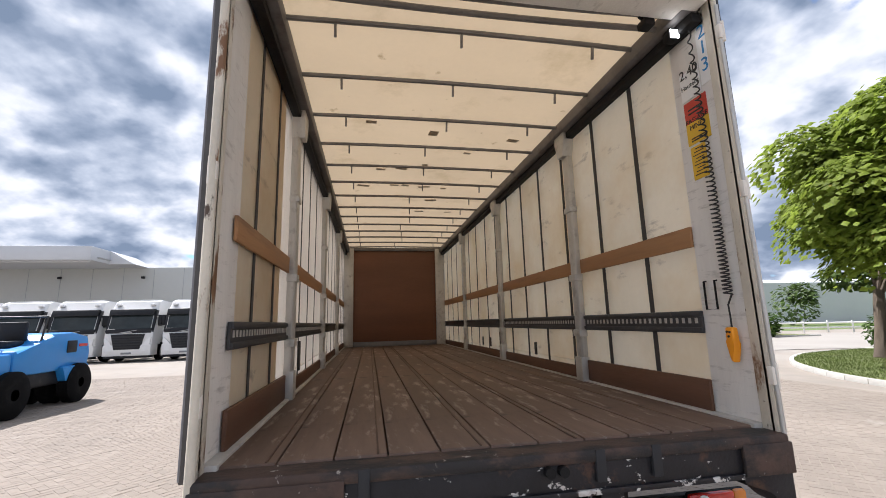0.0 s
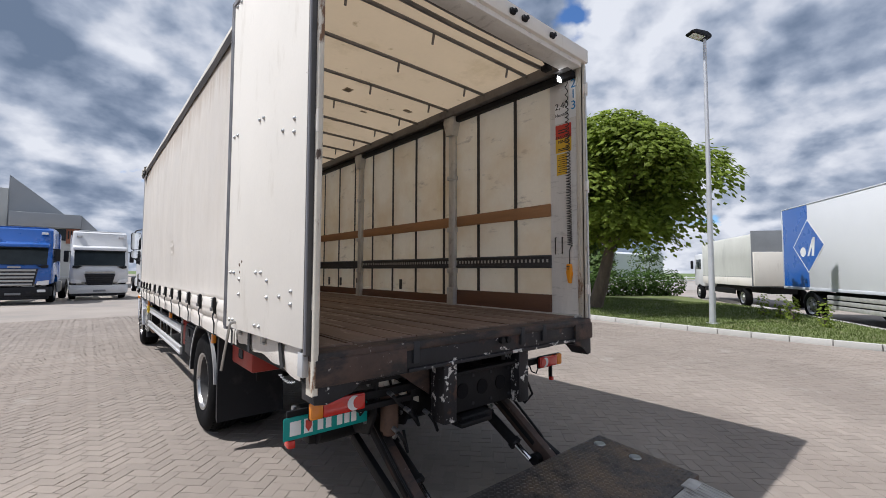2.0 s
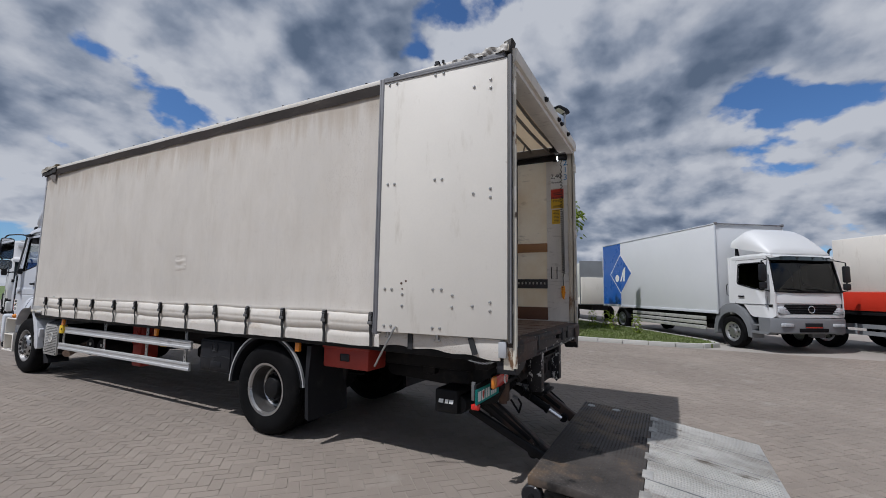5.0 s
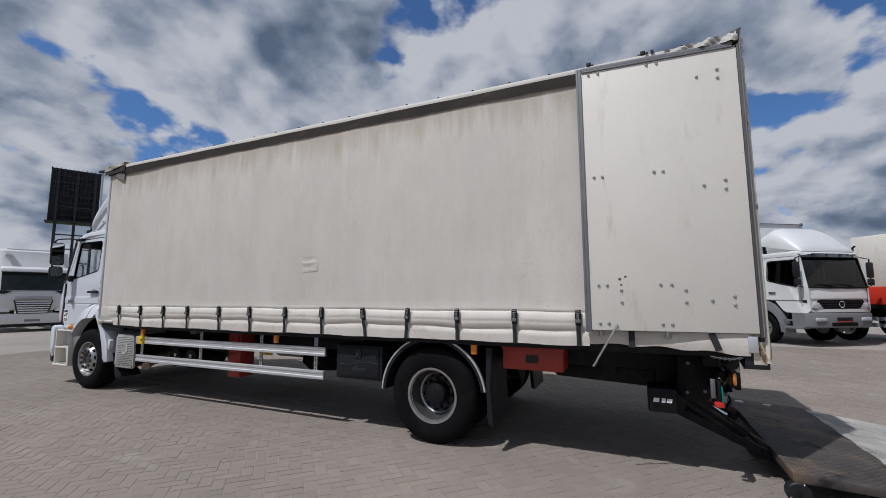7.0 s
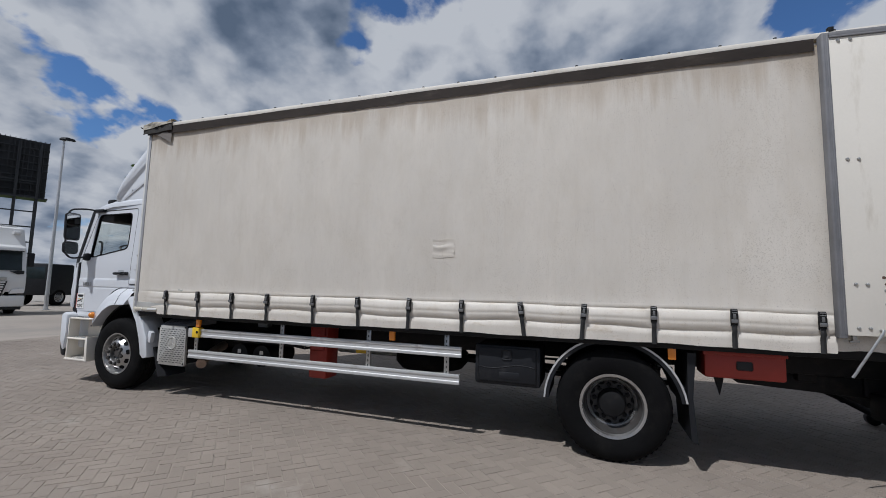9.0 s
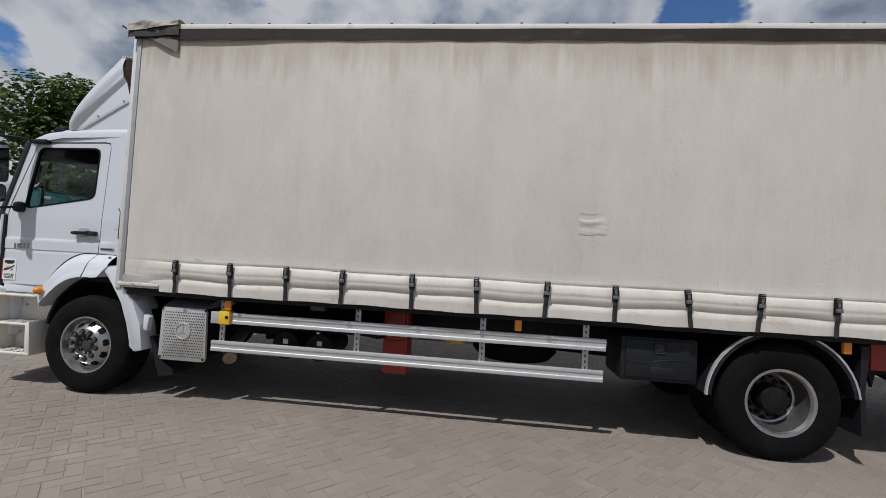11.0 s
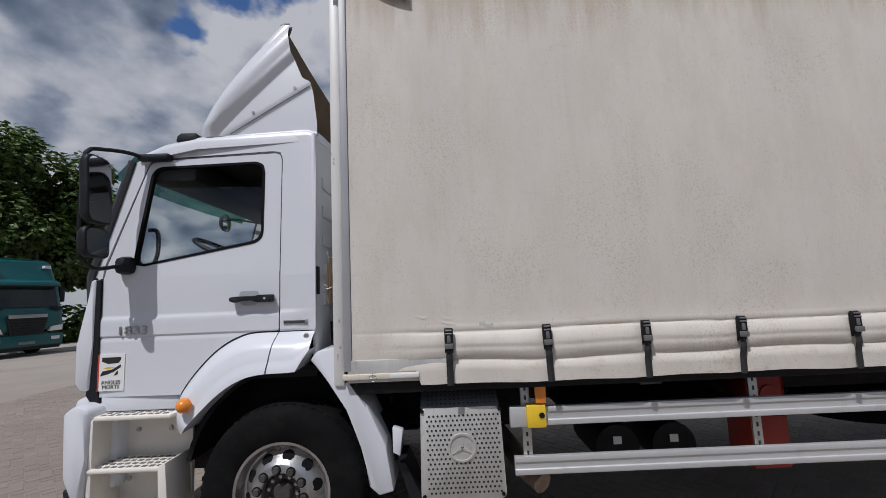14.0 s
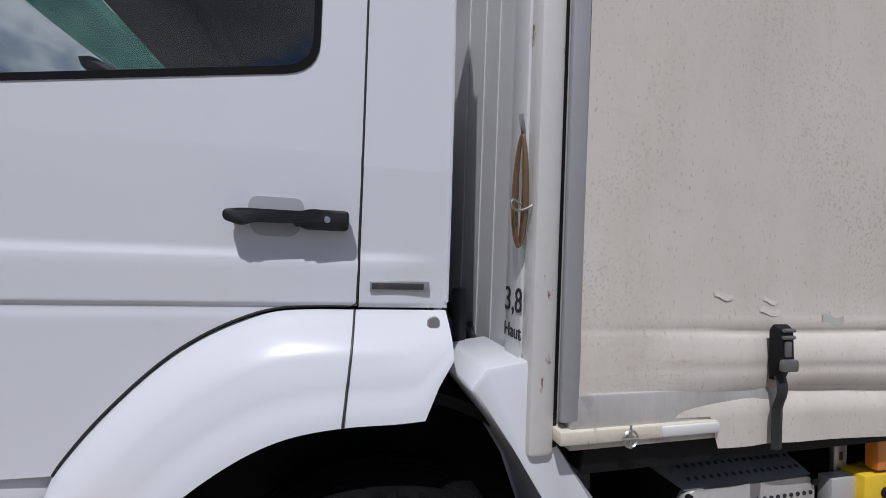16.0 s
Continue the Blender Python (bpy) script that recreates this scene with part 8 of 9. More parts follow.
# ---- parked tractor units in the row ----
def tractor(label, paint, kind, at, yaw, grille_mat=None, chassis_len=3.2, lower=None):
    """A tractor unit, front at y = 0 facing -y. kind: 'tall' (rounded, slanted grille), 'bars' (broad barred grille) or 'mouth' (narrow mouth)."""
    t = thing("tractor_unit", label, "truck", (0, 0, 0), "parked row of trucks")
    H = {"tall": 3.52, "bars": 3.65, "mouth": 3.75}[kind]
    lower = lower or paint
    # side outline (y back, z up), lofted across the width with rounded corners
    out = [(0.06, 0.95), (0.0, 1.15), (0.02, 1.62), (0.10, 1.80), (0.34, 2.72), (0.46, 2.86), (0.72, H - 0.12), (1.05, H), (2.25, H - 0.06), (2.32, H - 0.2), (2.32, 1.0), (1.98, 1.0), (1.86, 1.25), (1.45, 1.42), (1.0, 1.28), (0.85, 0.95)]
    rows = []
    for x, k in ((-1.245, 0.10), (-1.23, 0.04), (-1.18, 0.015), (-1.05, 0.0), (1.05, 0.0), (1.18, 0.015), (1.23, 0.04), (1.245, 0.10)):
        rows.append([(x * (1 - 0.06 * max(0, z - 2.6)), y + (k * 1.4 if y < 1.2 else -k * 0.4), z - (k * 0.5 if z > 2.6 else 0)) for y, z in out])
    part("cab_body", loft(B(), rows), paint, t, sharp=30)
    glass = part("windscreen", sheet(B(), lambda u, v: (-1.08 + 2.16 * u, 0.085 + 0.235 * v - 0.03 * (1 - (2 * u - 1) ** 2), 1.84 + 0.80 * v), 8, 4), mat("windscreen_dark", (0.022, 0.030, 0.032), 0.12, var=0.3, bump=0.0, spec=0.35) if "windscreen_dark" not in MATS else MATS["windscreen_dark"], t, "dark windscreen")
    if kind == "tall":
        part("visor", prism(B(), [(0.28, 2.60), (0.10, 2.62), (0.20, 2.96), (0.52, 2.98), (0.50, 2.80)], "x", -1.14, 1.14, 0.03), PLASTIC, t, "black upper screen band")
        part("screen_band", prism(B(), [(-0.005, 1.60), (0.02, 1.84), (0.12, 1.86), (0.10, 1.60)], "x", -1.16, 1.16, 0.02), PLASTIC, t, "black band under the windscreen")
        part("badge_line", box(B(), -0.45, 0.45, -0.012, 0.0, -0.015, 0.015, 0.003, pose(0, -0.005, 1.70, 0, -9, 0)), STEEL, t)
        for s in (-1, 1):
            part("screen_side", prism(B(), [(0.06, 1.62), (0.30, 1.62), (0.62, 2.9), (0.38, 2.9)], "x", s * 1.235, s * 1.10, 0.02), PLASTIC, t)
            part("roof_vent", prism(B(), [(1.45, H - 0.42), (2.15, H - 0.42), (2.2, H - 0.16), (1.6, H - 0.14)], "x", s * 1.17, s * 1.10, 0.01), PLASTIC, t)
    else:
        part("visor", prism(B(), [(0.28, 2.66), (0.06, 2.66), (0.12, 2.82), (0.42, 2.92)], "x", -1.14, 1.14, 0.03), paint, t)
        part("visor_shadow_strip", box(B(), -1.10, 1.10, 0.09, 0.16, 2.625, 2.66, 0.006), PLASTIC, t)
        for s in (-1, 1):
            part("wiper_corner", prism(B(), [(s * 0.72, 1.80), (s * 1.14, 1.84), (s * 1.14, 1.70), (s * 0.95, 1.68)], "y", -0.012, 0.08, 0.01), PLASTIC, t)
    for s in (-1, 1):
        part("side_window", prism(B(), [(0.62, 1.95), (1.38, 2.0), (1.38, 2.55), (0.72, 2.60)], "x", s * 1.252, s * 1.22), MATS["windscreen_dark"], t)
        part("mirror", box(B(), s * 1.30, s * 1.50, 0.36, 0.52, 2.02, 2.62, 0.04), PLASTIC, t)
        part("mirror_arm", box(B(), s * 1.20, s * 1.34, 0.40, 0.46, 2.56, 2.62), PLASTIC, t)
        part("headlamp", prism(B(), [(0.72 * s, 0.80), (1.14 * s, 0.88), (1.20 * s, 1.34), (1.08 * s, 1.30), (0.84 * s, 1.04)] if kind == "tall" else [(0.74 * s, 0.88), (1.19 * s, 0.90), (1.20 * s, 1.12), (0.80 * s, 1.06)], "y", -0.045, 0.12, 0.01), WHITELENS, t)
        part("fog_lamp", box(B(), s * 0.80, s * 1.10, -0.055, 0.0, 0.55, 0.68, 0.01), WHITELENS, t)
        part("side_fairing", box(B(), s * 1.05, s * 1.24, 2.0, 3.1, 0.45, 1.05, 0.03), lower, t)
        part("wing_edge", prism(B(), [(2.28, 1.1), (2.62, 1.1), (2.58, H - 0.3), (2.28, H - 0.18)], "x", s * 1.24, s * 1.20), paint, t)
        for y in (1.43, 5.05):
            w = part("wheel", lathe(B(), [(0.30, s * -0.02), (0.33, 0.0), (0.46, s * 0.0), (0.51, s * -0.05), (0.51, s * -0.28), (0.4, s * -0.3)], (s * 1.23, y, 0.51), "x", 28), RUBBER, t)
            part("rim", lathe(B(), [(0.0, s * -0.04), (0.12, s * -0.03), (0.15, s * -0.07), (0.28, s * -0.06), (0.31, s * -0.01), (0.33, s * -0.01)], (s * 1.23, y, 0.51), "x", 24), RIM, w)
    gm = grille_mat or PLASTIC
    if kind == "tall":
        gp = [(-0.86, 1.55), (0.86, 1.55), (0.66, 0.70), (-0.66, 0.70)]
    elif kind == "bars":
        gp = [(-0.80, 1.66), (0.80, 1.66), (0.66, 0.84), (-0.66, 0.84)]
    else:
        gp = [(-0.66, 1.40), (0.66, 1.40), (0.52, 0.80), (-0.52, 0.80)]
    part("bumper", box(B(), -1.23, 1.23, -0.05, 0.8, 0.34, 0.96 if kind == "tall" else 0.80, 0.05), lower if kind != "bars" else PLASTIC, t)
    gr = part("grille", prism(B(), gp, "y", -0.062, 0.05, 0.01), SCREENBLACK, t, "black grille")
    n = 6 if kind != "bars" else 5
    for k in range(n):
        f = (k + 0.5) / n
        z = gp[2][1] + (gp[0][1] - gp[2][1]) * f
        w = gp[2][0] + (gp[1][0] - gp[2][0]) * f - 0.05
        hh = 0.028 if kind != "bars" else 0.045
        part("grille_bar", box(B(), -w, w, -0.085, -0.055, z - hh, z + hh, 0.006), gm, gr)
    part("badge_bar", box(B(), -0.62 if kind == "mouth" else -0.22, 0.62 if kind == "mouth" else 0.22, -0.09, -0.04, gp[0][1] + 0.03, gp[0][1] + (0.16 if kind == "mouth" else 0.10), 0.008), STEEL, gr)
    part("front_plate_bar", box(B(), -0.26, 0.26, -0.075, -0.05, 0.44, 0.54, 0.004), PLASTIC_GREY, t)
    part("lower_skirt", box(B(), -1.15, 1.15, -0.02, 0.5, 0.22, 0.36, 0.02), PLASTIC, t)
    part("roof_rail", box(B(), -0.95, 0.95, 0.95, 1.5, H - 0.03, H + 0.02, 0.02), paint, t)
    for s in (-1, 1):
        part("roof_lamp", box(B(), s * 0.78, s * 1.02, 0.50, 0.66, H - 0.36, H - 0.24, 0.02), WHITELENS, t)
        part("chassis_rail", box(B(), s * 0.36, s * 0.46, 2.2, 2.9 + chassis_len, 0.75, 1.0), BLACK, t)
        part("rear_wing", prism(B(), [(5.05 + 0.60 * math.cos(radians(a)), 0.51 + 0.60 * math.sin(radians(a))) for a in range(10, 171, 16)] + [(5.05 + 0.56 * math.cos(radians(a)), 0.51 + 0.56 * math.sin(radians(a))) for a in range(170, 9, -16)], "x", s * 1.23, s * 0.7), PLASTIC, t)
        part("tank", box(B(), s * 0.55, s * 1.15, 2.4, 4.2, 0.45, 1.0, 0.06), ALU_POST, t)
    part("coupling_plate", box(B(), -0.45, 0.45, 4.6, 5.4, 1.05, 1.15, 0.02), BLACK, t)
    t.matrix_basis = pose(at[0], at[1], 0, 0, 0, yaw)
    return t


for x in (-22.7, -19.85, -17.0, -14.1, -11.1):
    tractor("white tractor unit with black grille parked in a row", PAINT_OFF, "tall", (x, 25.2), 0)
tractor("white tractor unit with broad barred grille parked in a row", PAINT_OFF, "bars", (-7.9, 25.8), -6, PAINT_OFF)
tractor("blue tractor unit with silver barred grille parked in a row", BLUE, "bars", (-4.7, 25.4), -5, STEEL, lower=PLASTIC_GREY)
tractor("white tractor unit with narrow dark grille parked in a row", PAINT_OFF, "mouth", (-1.6, 27.4), 2)
tractor("white tractor unit parked further back in the row", PAINT_OFF, "mouth", (1.9, 33.0), 2)
tractor("white tractor unit with slotted front parked by the lamp post", PAINT_OFF, "mouth", (4.5, 25.8), -14, PAINT_OFF)
tractor("teal tractor unit with black grille parked before the trees", TEAL, "mouth", (12.4, 24.3), -14, PLASTIC)


# ---- white box truck with blue corner, old tarpaulin truck, red flatbed ----
def road_wheel(t, s, y, R=0.43, xo=1.2):
    w = part("wheel", lathe(B(), [(0.58 * R, s * -0.02), (0.64 * R, 0.0), (0.9 * R, s * 0.005), (R, s * -0.05), (R, s * -0.25), (0.8 * R, s * -0.28)], (s * xo, y, R), "x", 36), RUBBER, t)
    part("rim", lathe(B(), [(0.0, s * 0.0), (0.10, s * 0.0), (0.12, s * -0.04), (0.48 * R, s * -0.05), (0.56 * R, s * -0.01), (0.62 * R, s * 0.0)], (s * xo, y, R), "x", 30), RIM, w)
    bm = B()
    for k in range(8):
        a = 2 * math.pi * k / 8
        cyl(bm, (s * (xo - 0.045), y + 0.40 * R * math.cos(a), R + 0.40 * R * math.sin(a)), (s * (xo - 0.02), y + 0.40 * R * math.cos(a), R + 0.40 * R * math.sin(a)), 0.022, seg=8)
    tagged(part("vent_hole_ring", bm, SCREENBLACK, w), kind="stuff")


boxtruck = thing("box_truck", "white box truck with blue rear corner and diamond emblem", "truck")
SIDE_OUT = [(9.32, 2.66), (9.38, 2.80), (10.60, 2.80), (10.70, 2.62), (10.87, 1.74), (10.88, 0.98), (10.16, 0.98), (9.86, 1.36), (9.32, 1.36)]
SIDE_WIN = [(9.66, 2.56), (10.56, 2.56), (10.60, 2.45), (10.60, 1.78), (10.22, 1.84), (9.66, 1.98)]
ARCH_GREY = mat("grey_fender_plastic", (0.165, 0.17, 0.178), 0.5, var=0.08, bump=0.02)
LAMP_CLEAR = mat("clear_lamp_lens", (0.50, 0.52, 0.54), 0.15, var=0.25, vs=9, bump=0.0, spec=0.6)
WS = MATS["windscreen_dark"]
for s in (-1, 1):
    side = lambda y, z: s * (1.17 - 0.10 * max(0.0, z - 1.75) ** 1.2 - 0.9 * max(0.0, y - 10.72) ** 1.3)
    shell = part("cab_side", holed(B(), rounded(SIDE_OUT, 0.07, 3), rounded(SIDE_WIN, 0.06, 4), (10.12, 2.15), side, -s * 0.05, 96), PAINT_OFF, boxtruck, "white cab side", sharp=40)
    part("window_seal", holed(B(), rounded([(9.63, 2.59), (10.58, 2.59), (10.63, 2.46), (10.63, 1.745), (10.21, 1.81), (9.63, 1.95)], 0.07, 4), rounded(SIDE_WIN, 0.06, 4), (10.12, 2.15), lambda y, z: side(y, z) + s * 0.005, -s * 0.03, 72), SEALBLACK, shell)
    part("side_window", plate_yz(B(), rounded(SIDE_WIN, 0.06, 4), lambda y, z: side(y, z) - s * 0.025, s * 0.005), GLASS_DARK, shell, "dark side window")
    gap = [[(9.555, 2.68), (9.567, 2.68), (9.567, 1.36), (9.555, 1.36)], [(9.555, 2.692), (10.60, 2.692), (10.60, 2.68), (9.555, 2.68)], [(10.66, 2.56), (10.672, 2.56), (10.712, 1.75), (10.70, 1.75)], [(10.70, 1.75), (10.712, 1.75), (10.712, 1.20), (10.70, 1.20)]]
    bm = B()
    for g in gap:
        plate_yz(bm, g, lambda y, z: side(y, z) + s * 0.0015, s * 0.001)
    part("door_gap", bm, SEAL, shell)
    part("door_step_line", box(B(), s * 1.172, s * 1.18, 9.75, 10.70, 1.34, 1.36, 0.003), SEAL, shell)
    part("door_handle", box(B(), s * 1.172, s * 1.205, 9.70, 9.92, 1.555, 1.60, 0.012), PLASTIC, shell, "black door handle")
    part("grab_rail", tube(B(), [(s * 1.16, 9.29, 1.95), (s * 1.21, 9.29, 1.93), (s * 1.21, 9.29, 1.62), (s * 1.16, 9.29, 1.60)], 0.012, 6), PLASTIC, boxtruck)
    arch = [(9.42 + 0.74 * math.cos(radians(a)), 0.48 + 0.88 * math.sin(radians(a))) for a in range(-8, 189, 14)]
    inner = [(9.42 + 0.60 * math.cos(radians(a)), 0.47 + 0.62 * math.sin(radians(a))) for a in range(188, -9, -14)]
    part("wheel_arch", prism(B(), arch + inner, "x", s * 0.80, s * 1.215, 0.01), ARCH_GREY, boxtruck, "grey wheel arch flare")
    part("arch_lining", prism(B(), [(8.86, 0.5), (9.0, 1.0), (9.3, 1.2), (9.6, 1.18), (9.9, 0.95), (10.0, 0.5)], "x", s * 0.55, s * 0.78), BLACK, boxtruck)
    part("step_panel", prism(B(), [(10.12, 0.50), (10.70, 0.50), (10.70, 0.56), (10.16, 0.58)], "x", s * 0.9, s * 1.205, 0.008), ARCH_GREY, boxtruck)
    part("step_tread", box(B(), s * 0.95, s * 1.19, 10.18, 10.70, 0.72, 0.77, 0.008), ARCH_GREY, boxtruck)
    part("step_back", box(B(), s * 0.9, s * 0.95, 10.1, 10.72, 0.5, 0.99), BLACK, boxtruck)
    part("headlamp", prism(B(), [(s * 0.66, 1.10), (s * 0.92, 1.08), (s * 1.03, 1.14), (s * 1.02, 1.27), (s * 0.82, 1.29)], "y", 10.80, 10.912, 0.012), LAMP_CLEAR, boxtruck, "clear headlamp")
    part("fog_lamp", box(B(), s * 0.62, s * 1.0, 10.90, 10.955, 0.74, 0.84, 0.02), LAMP_CLEAR, boxtruck)
    mirror = part("side_mirror", box(B(), s * 1.25, s * 1.46, 10.74, 10.83, 2.02, 2.50, 0.035), PLASTIC, boxtruck, "black door mirror")
    part("lower_mirror", box(B(), s * 1.25, s * 1.45, 10.74, 10.83, 1.80, 1.99, 0.03), PLASTIC, mirror)
    part("mirror_arm", tube(B(), [(s * 1.10, 10.68, 2.66), (s * 1.36, 10.78, 2.60), (s * 1.36, 10.78, 1.78), (s * 1.12, 10.74, 1.74)], 0.02, 6), PLASTIC, mirror)
part("cab_roof", loft(B(), [[(-w, y, 2.70), (-w, y, 2.78), (-w + 0.10, y, z), (w - 0.10, y, z), (w, y, 2.78), (w, y, 2.70)] for y, z, w in ((9.34, 2.84, 1.08), (10.45, 2.87, 1.08), (10.66, 2.82, 1.05), (10.74, 2.74, 1.0))]), PAINT_OFF, boxtruck, sharp=50)
part("cab_back", box(B(), -1.14, 1.14, 9.28, 9.34, 1.0, 2.80, 0.02), PAINT_OFF, boxtruck)
part("cab_floor", box(B(), -1.12, 1.12, 9.34, 10.8, 1.28, 1.36), BLACK, boxtruck)
part("windscreen", sheet(B(), lambda u, v: (-1.05 + 2.1 * u + (0.05 - 0.10 * u) * v, 10.86 - 0.18 * v + 0.05 * (1 - (2 * u - 1) ** 2), 1.74 + 0.90 * v), 10, 4), GLASS_DARK, boxtruck, "dark windscreen")
bm = tube(B(), [(-1.07, 10.86, 1.73), (-0.5, 10.90, 1.725), (0.5, 10.90, 1.725), (1.07, 10.86, 1.73), (1.02, 10.69, 2.62), (0.5, 10.725, 2.645), (-0.5, 10.725, 2.645), (-1.02, 10.69, 2.62), (-1.07, 10.86, 1.73)], 0.03, 6)
part("screen_seal", bm, SEALBLACK, boxtruck)
for x in (-0.55, 0.15):
    part("wiper", tube(B(), [(x, 10.915, 1.72), (x + 0.25, 10.925, 1.80), (x + 0.68, 10.91, 1.82)], 0.012, 6), SEALBLACK, boxtruck)
visor = part("sun_visor", sheet(B(), lambda u, v: (-1.08 + 2.16 * u, 10.74 + 0.16 * v - 0.12 * (2 * u - 1) ** 4, 2.76 - 0.13 * v), 14, 4), WS, boxtruck, "smoked sun visor")
for x in (-0.75, -0.25, 0.25, 0.75):
    part("visor_bracket", box(B(), x - 0.015, x + 0.015, 10.68, 10.87, 2.70, 2.735, 0.004), PLASTIC, visor)
part("nose", loft(B(), [[(-1.07, 10.70, z), (-1.05, y - 0.05, z), (-0.8, y, z), (0.8, y, z), (1.05, y - 0.05, z), (1.07, 10.70, z)] for z, y in ((1.72, 10.87), (1.60, 10.90), (1.40, 10.91), (1.38, 10.88), (1.09, 10.88), (1.08, 10.91), (1.0, 10.91))]), PAINT_OFF, boxtruck, "white nose panel", sharp=40)
grille = part("grille", prism(B(), [(-0.97, 1.10), (0.97, 1.10), (0.80, 1.365), (-0.80, 1.365)], "y", 10.80, 10.902, 0.006), SEALBLACK, boxtruck, "black grille")
for z in (1.16, 1.225, 1.29):
    part("grille_bar", box(B(), -0.84, 0.84, 10.90, 10.912, z - 0.012, z + 0.012, 0.003), PLASTIC, grille)
part("badge", lathe(B(), [(0.095, -0.006), (0.108, 0.0), (0.095, 0.008), (0.083, 0.0), (0.095, -0.006)], (0, 10.915, 1.23), "y", 28), MATS["chrome"], grille, "round chrome badge ring")
bumper = part("bumper", loft(B(), [[(-1.20, 10.40, z), (-1.20, y - 0.16, z), (-1.05, y - 0.03, z), (-0.5, y, z), (0.5, y, z), (1.05, y - 0.03, z), (1.20, y - 0.16, z), (1.20, 10.40, z)] for z, y in ((0.54, 10.88), (0.58, 10.93), (0.93, 10.95), (0.98, 10.92))]), ARCH_GREY, boxtruck, "grey plastic bumper", sharp=40)
part("bumper_slot", box(B(), -0.45, 0.45, 10.93, 10.957, 0.60, 0.70, 0.004), SEALBLACK, bumper)
part("plate_blank", box(B(), -0.27, 0.27, 10.945, 10.962, 0.74, 0.85, 0.004), PLASTIC, bumper)
part("plate_stripe", box(B(), -0.26, 0.26, 10.955, 10.965, 0.715, 0.738, 0.002), STICK_RED, bumper)
part("dashboard", prism(B(), [(10.45, 1.36), (10.80, 1.36), (10.80, 1.72), (10.60, 1.80), (10.42, 1.70)], "x", -1.05, 1.05, 0.03), PLASTIC, boxtruck)
for x in (-0.6, 0.55):
    part("cab_seat", loft(B(), [[(x - w, 9.45 + d, z), (x + w, 9.45 + d, z), (x + w, 9.62 + e, z), (x - w, 9.62 + e, z)] for z, w, d, e in ((1.36, 0.25, 0, 0.45), (1.68, 0.26, 0, 0.42), (1.72, 0.25, 0, 0.05), (2.2, 0.22, -0.06, -0.04), (2.45, 0.13, -0.07, -0.06))]), BLACK, boxtruck)
part("steering_wheel", lathe(B(), [(0.20, -0.015), (0.215, 0), (0.20, 0.015), (0.185, 0), (0.20, -0.015)], (0.55, 10.30, 1.82), "z", 24), BLACK, boxtruck)
rows = []
for k in range(13):
    f = k / 12
    y = 9.36 + 1.32 * f
    zl = 3.12 - 0.30 * f
    zt = 3.70 - 0.26 * max(0.0, 0.28 - f) / 0.28 - 0.80 * max(0.0, f - 0.22) ** 1.75 / 0.78 ** 1.75
    w = 1.06 - 0.10 * f ** 3
    rows.append([(w * (1 if math.cos(a) > 0 else -1) * abs(math.cos(a)) ** 0.42, y, zl + (zt - zl) * math.sin(a) ** 0.7) for a in [math.pi * j / 16 for j in range(17)]])
part("wind_deflector", loft(B(), rows), PAINT_OFF, boxtruck, "white roof wind deflector", sharp=60)
for s in (-1, 1):
    part("deflector_strut", prism(B(), [(9.40, 2.83), (9.52, 2.83), (9.46, 3.12), (9.40, 3.12)], "x", s * 0.90, s * 0.95), PLASTIC, boxtruck)
part("air_horn", tube(B(), [(-1.02, 10.6, 2.82), (-1.02, 10.62, 2.95), (-1.0, 10.70, 3.0)], 0.03, 8), PLASTIC, boxtruck)
bx = part("box_body", box(B(), -1.25, 1.25, 1.4, 8.95, 1.05, 3.97, 0.02), BOXWHITE, boxtruck, "white smooth box body")
bm = B()
for x, y in ((-1.25, 8.95), (1.25, 8.95), (-1.25, 1.4), (1.25, 1.4)):
    box(bm, x - 0.02, x + 0.02, y - 0.02, y + 0.02, 1.05, 3.98, 0.006)
for s in (-1, 1):
    box(bm, s * 1.235, s * 1.265, 1.4, 8.95, 3.95, 3.99, 0.006)
    box(bm, s * 1.235, s * 1.268, 1.4, 8.95, 1.00, 1.09, 0.006)
part("box_edges", bm, FASCIA, bx)
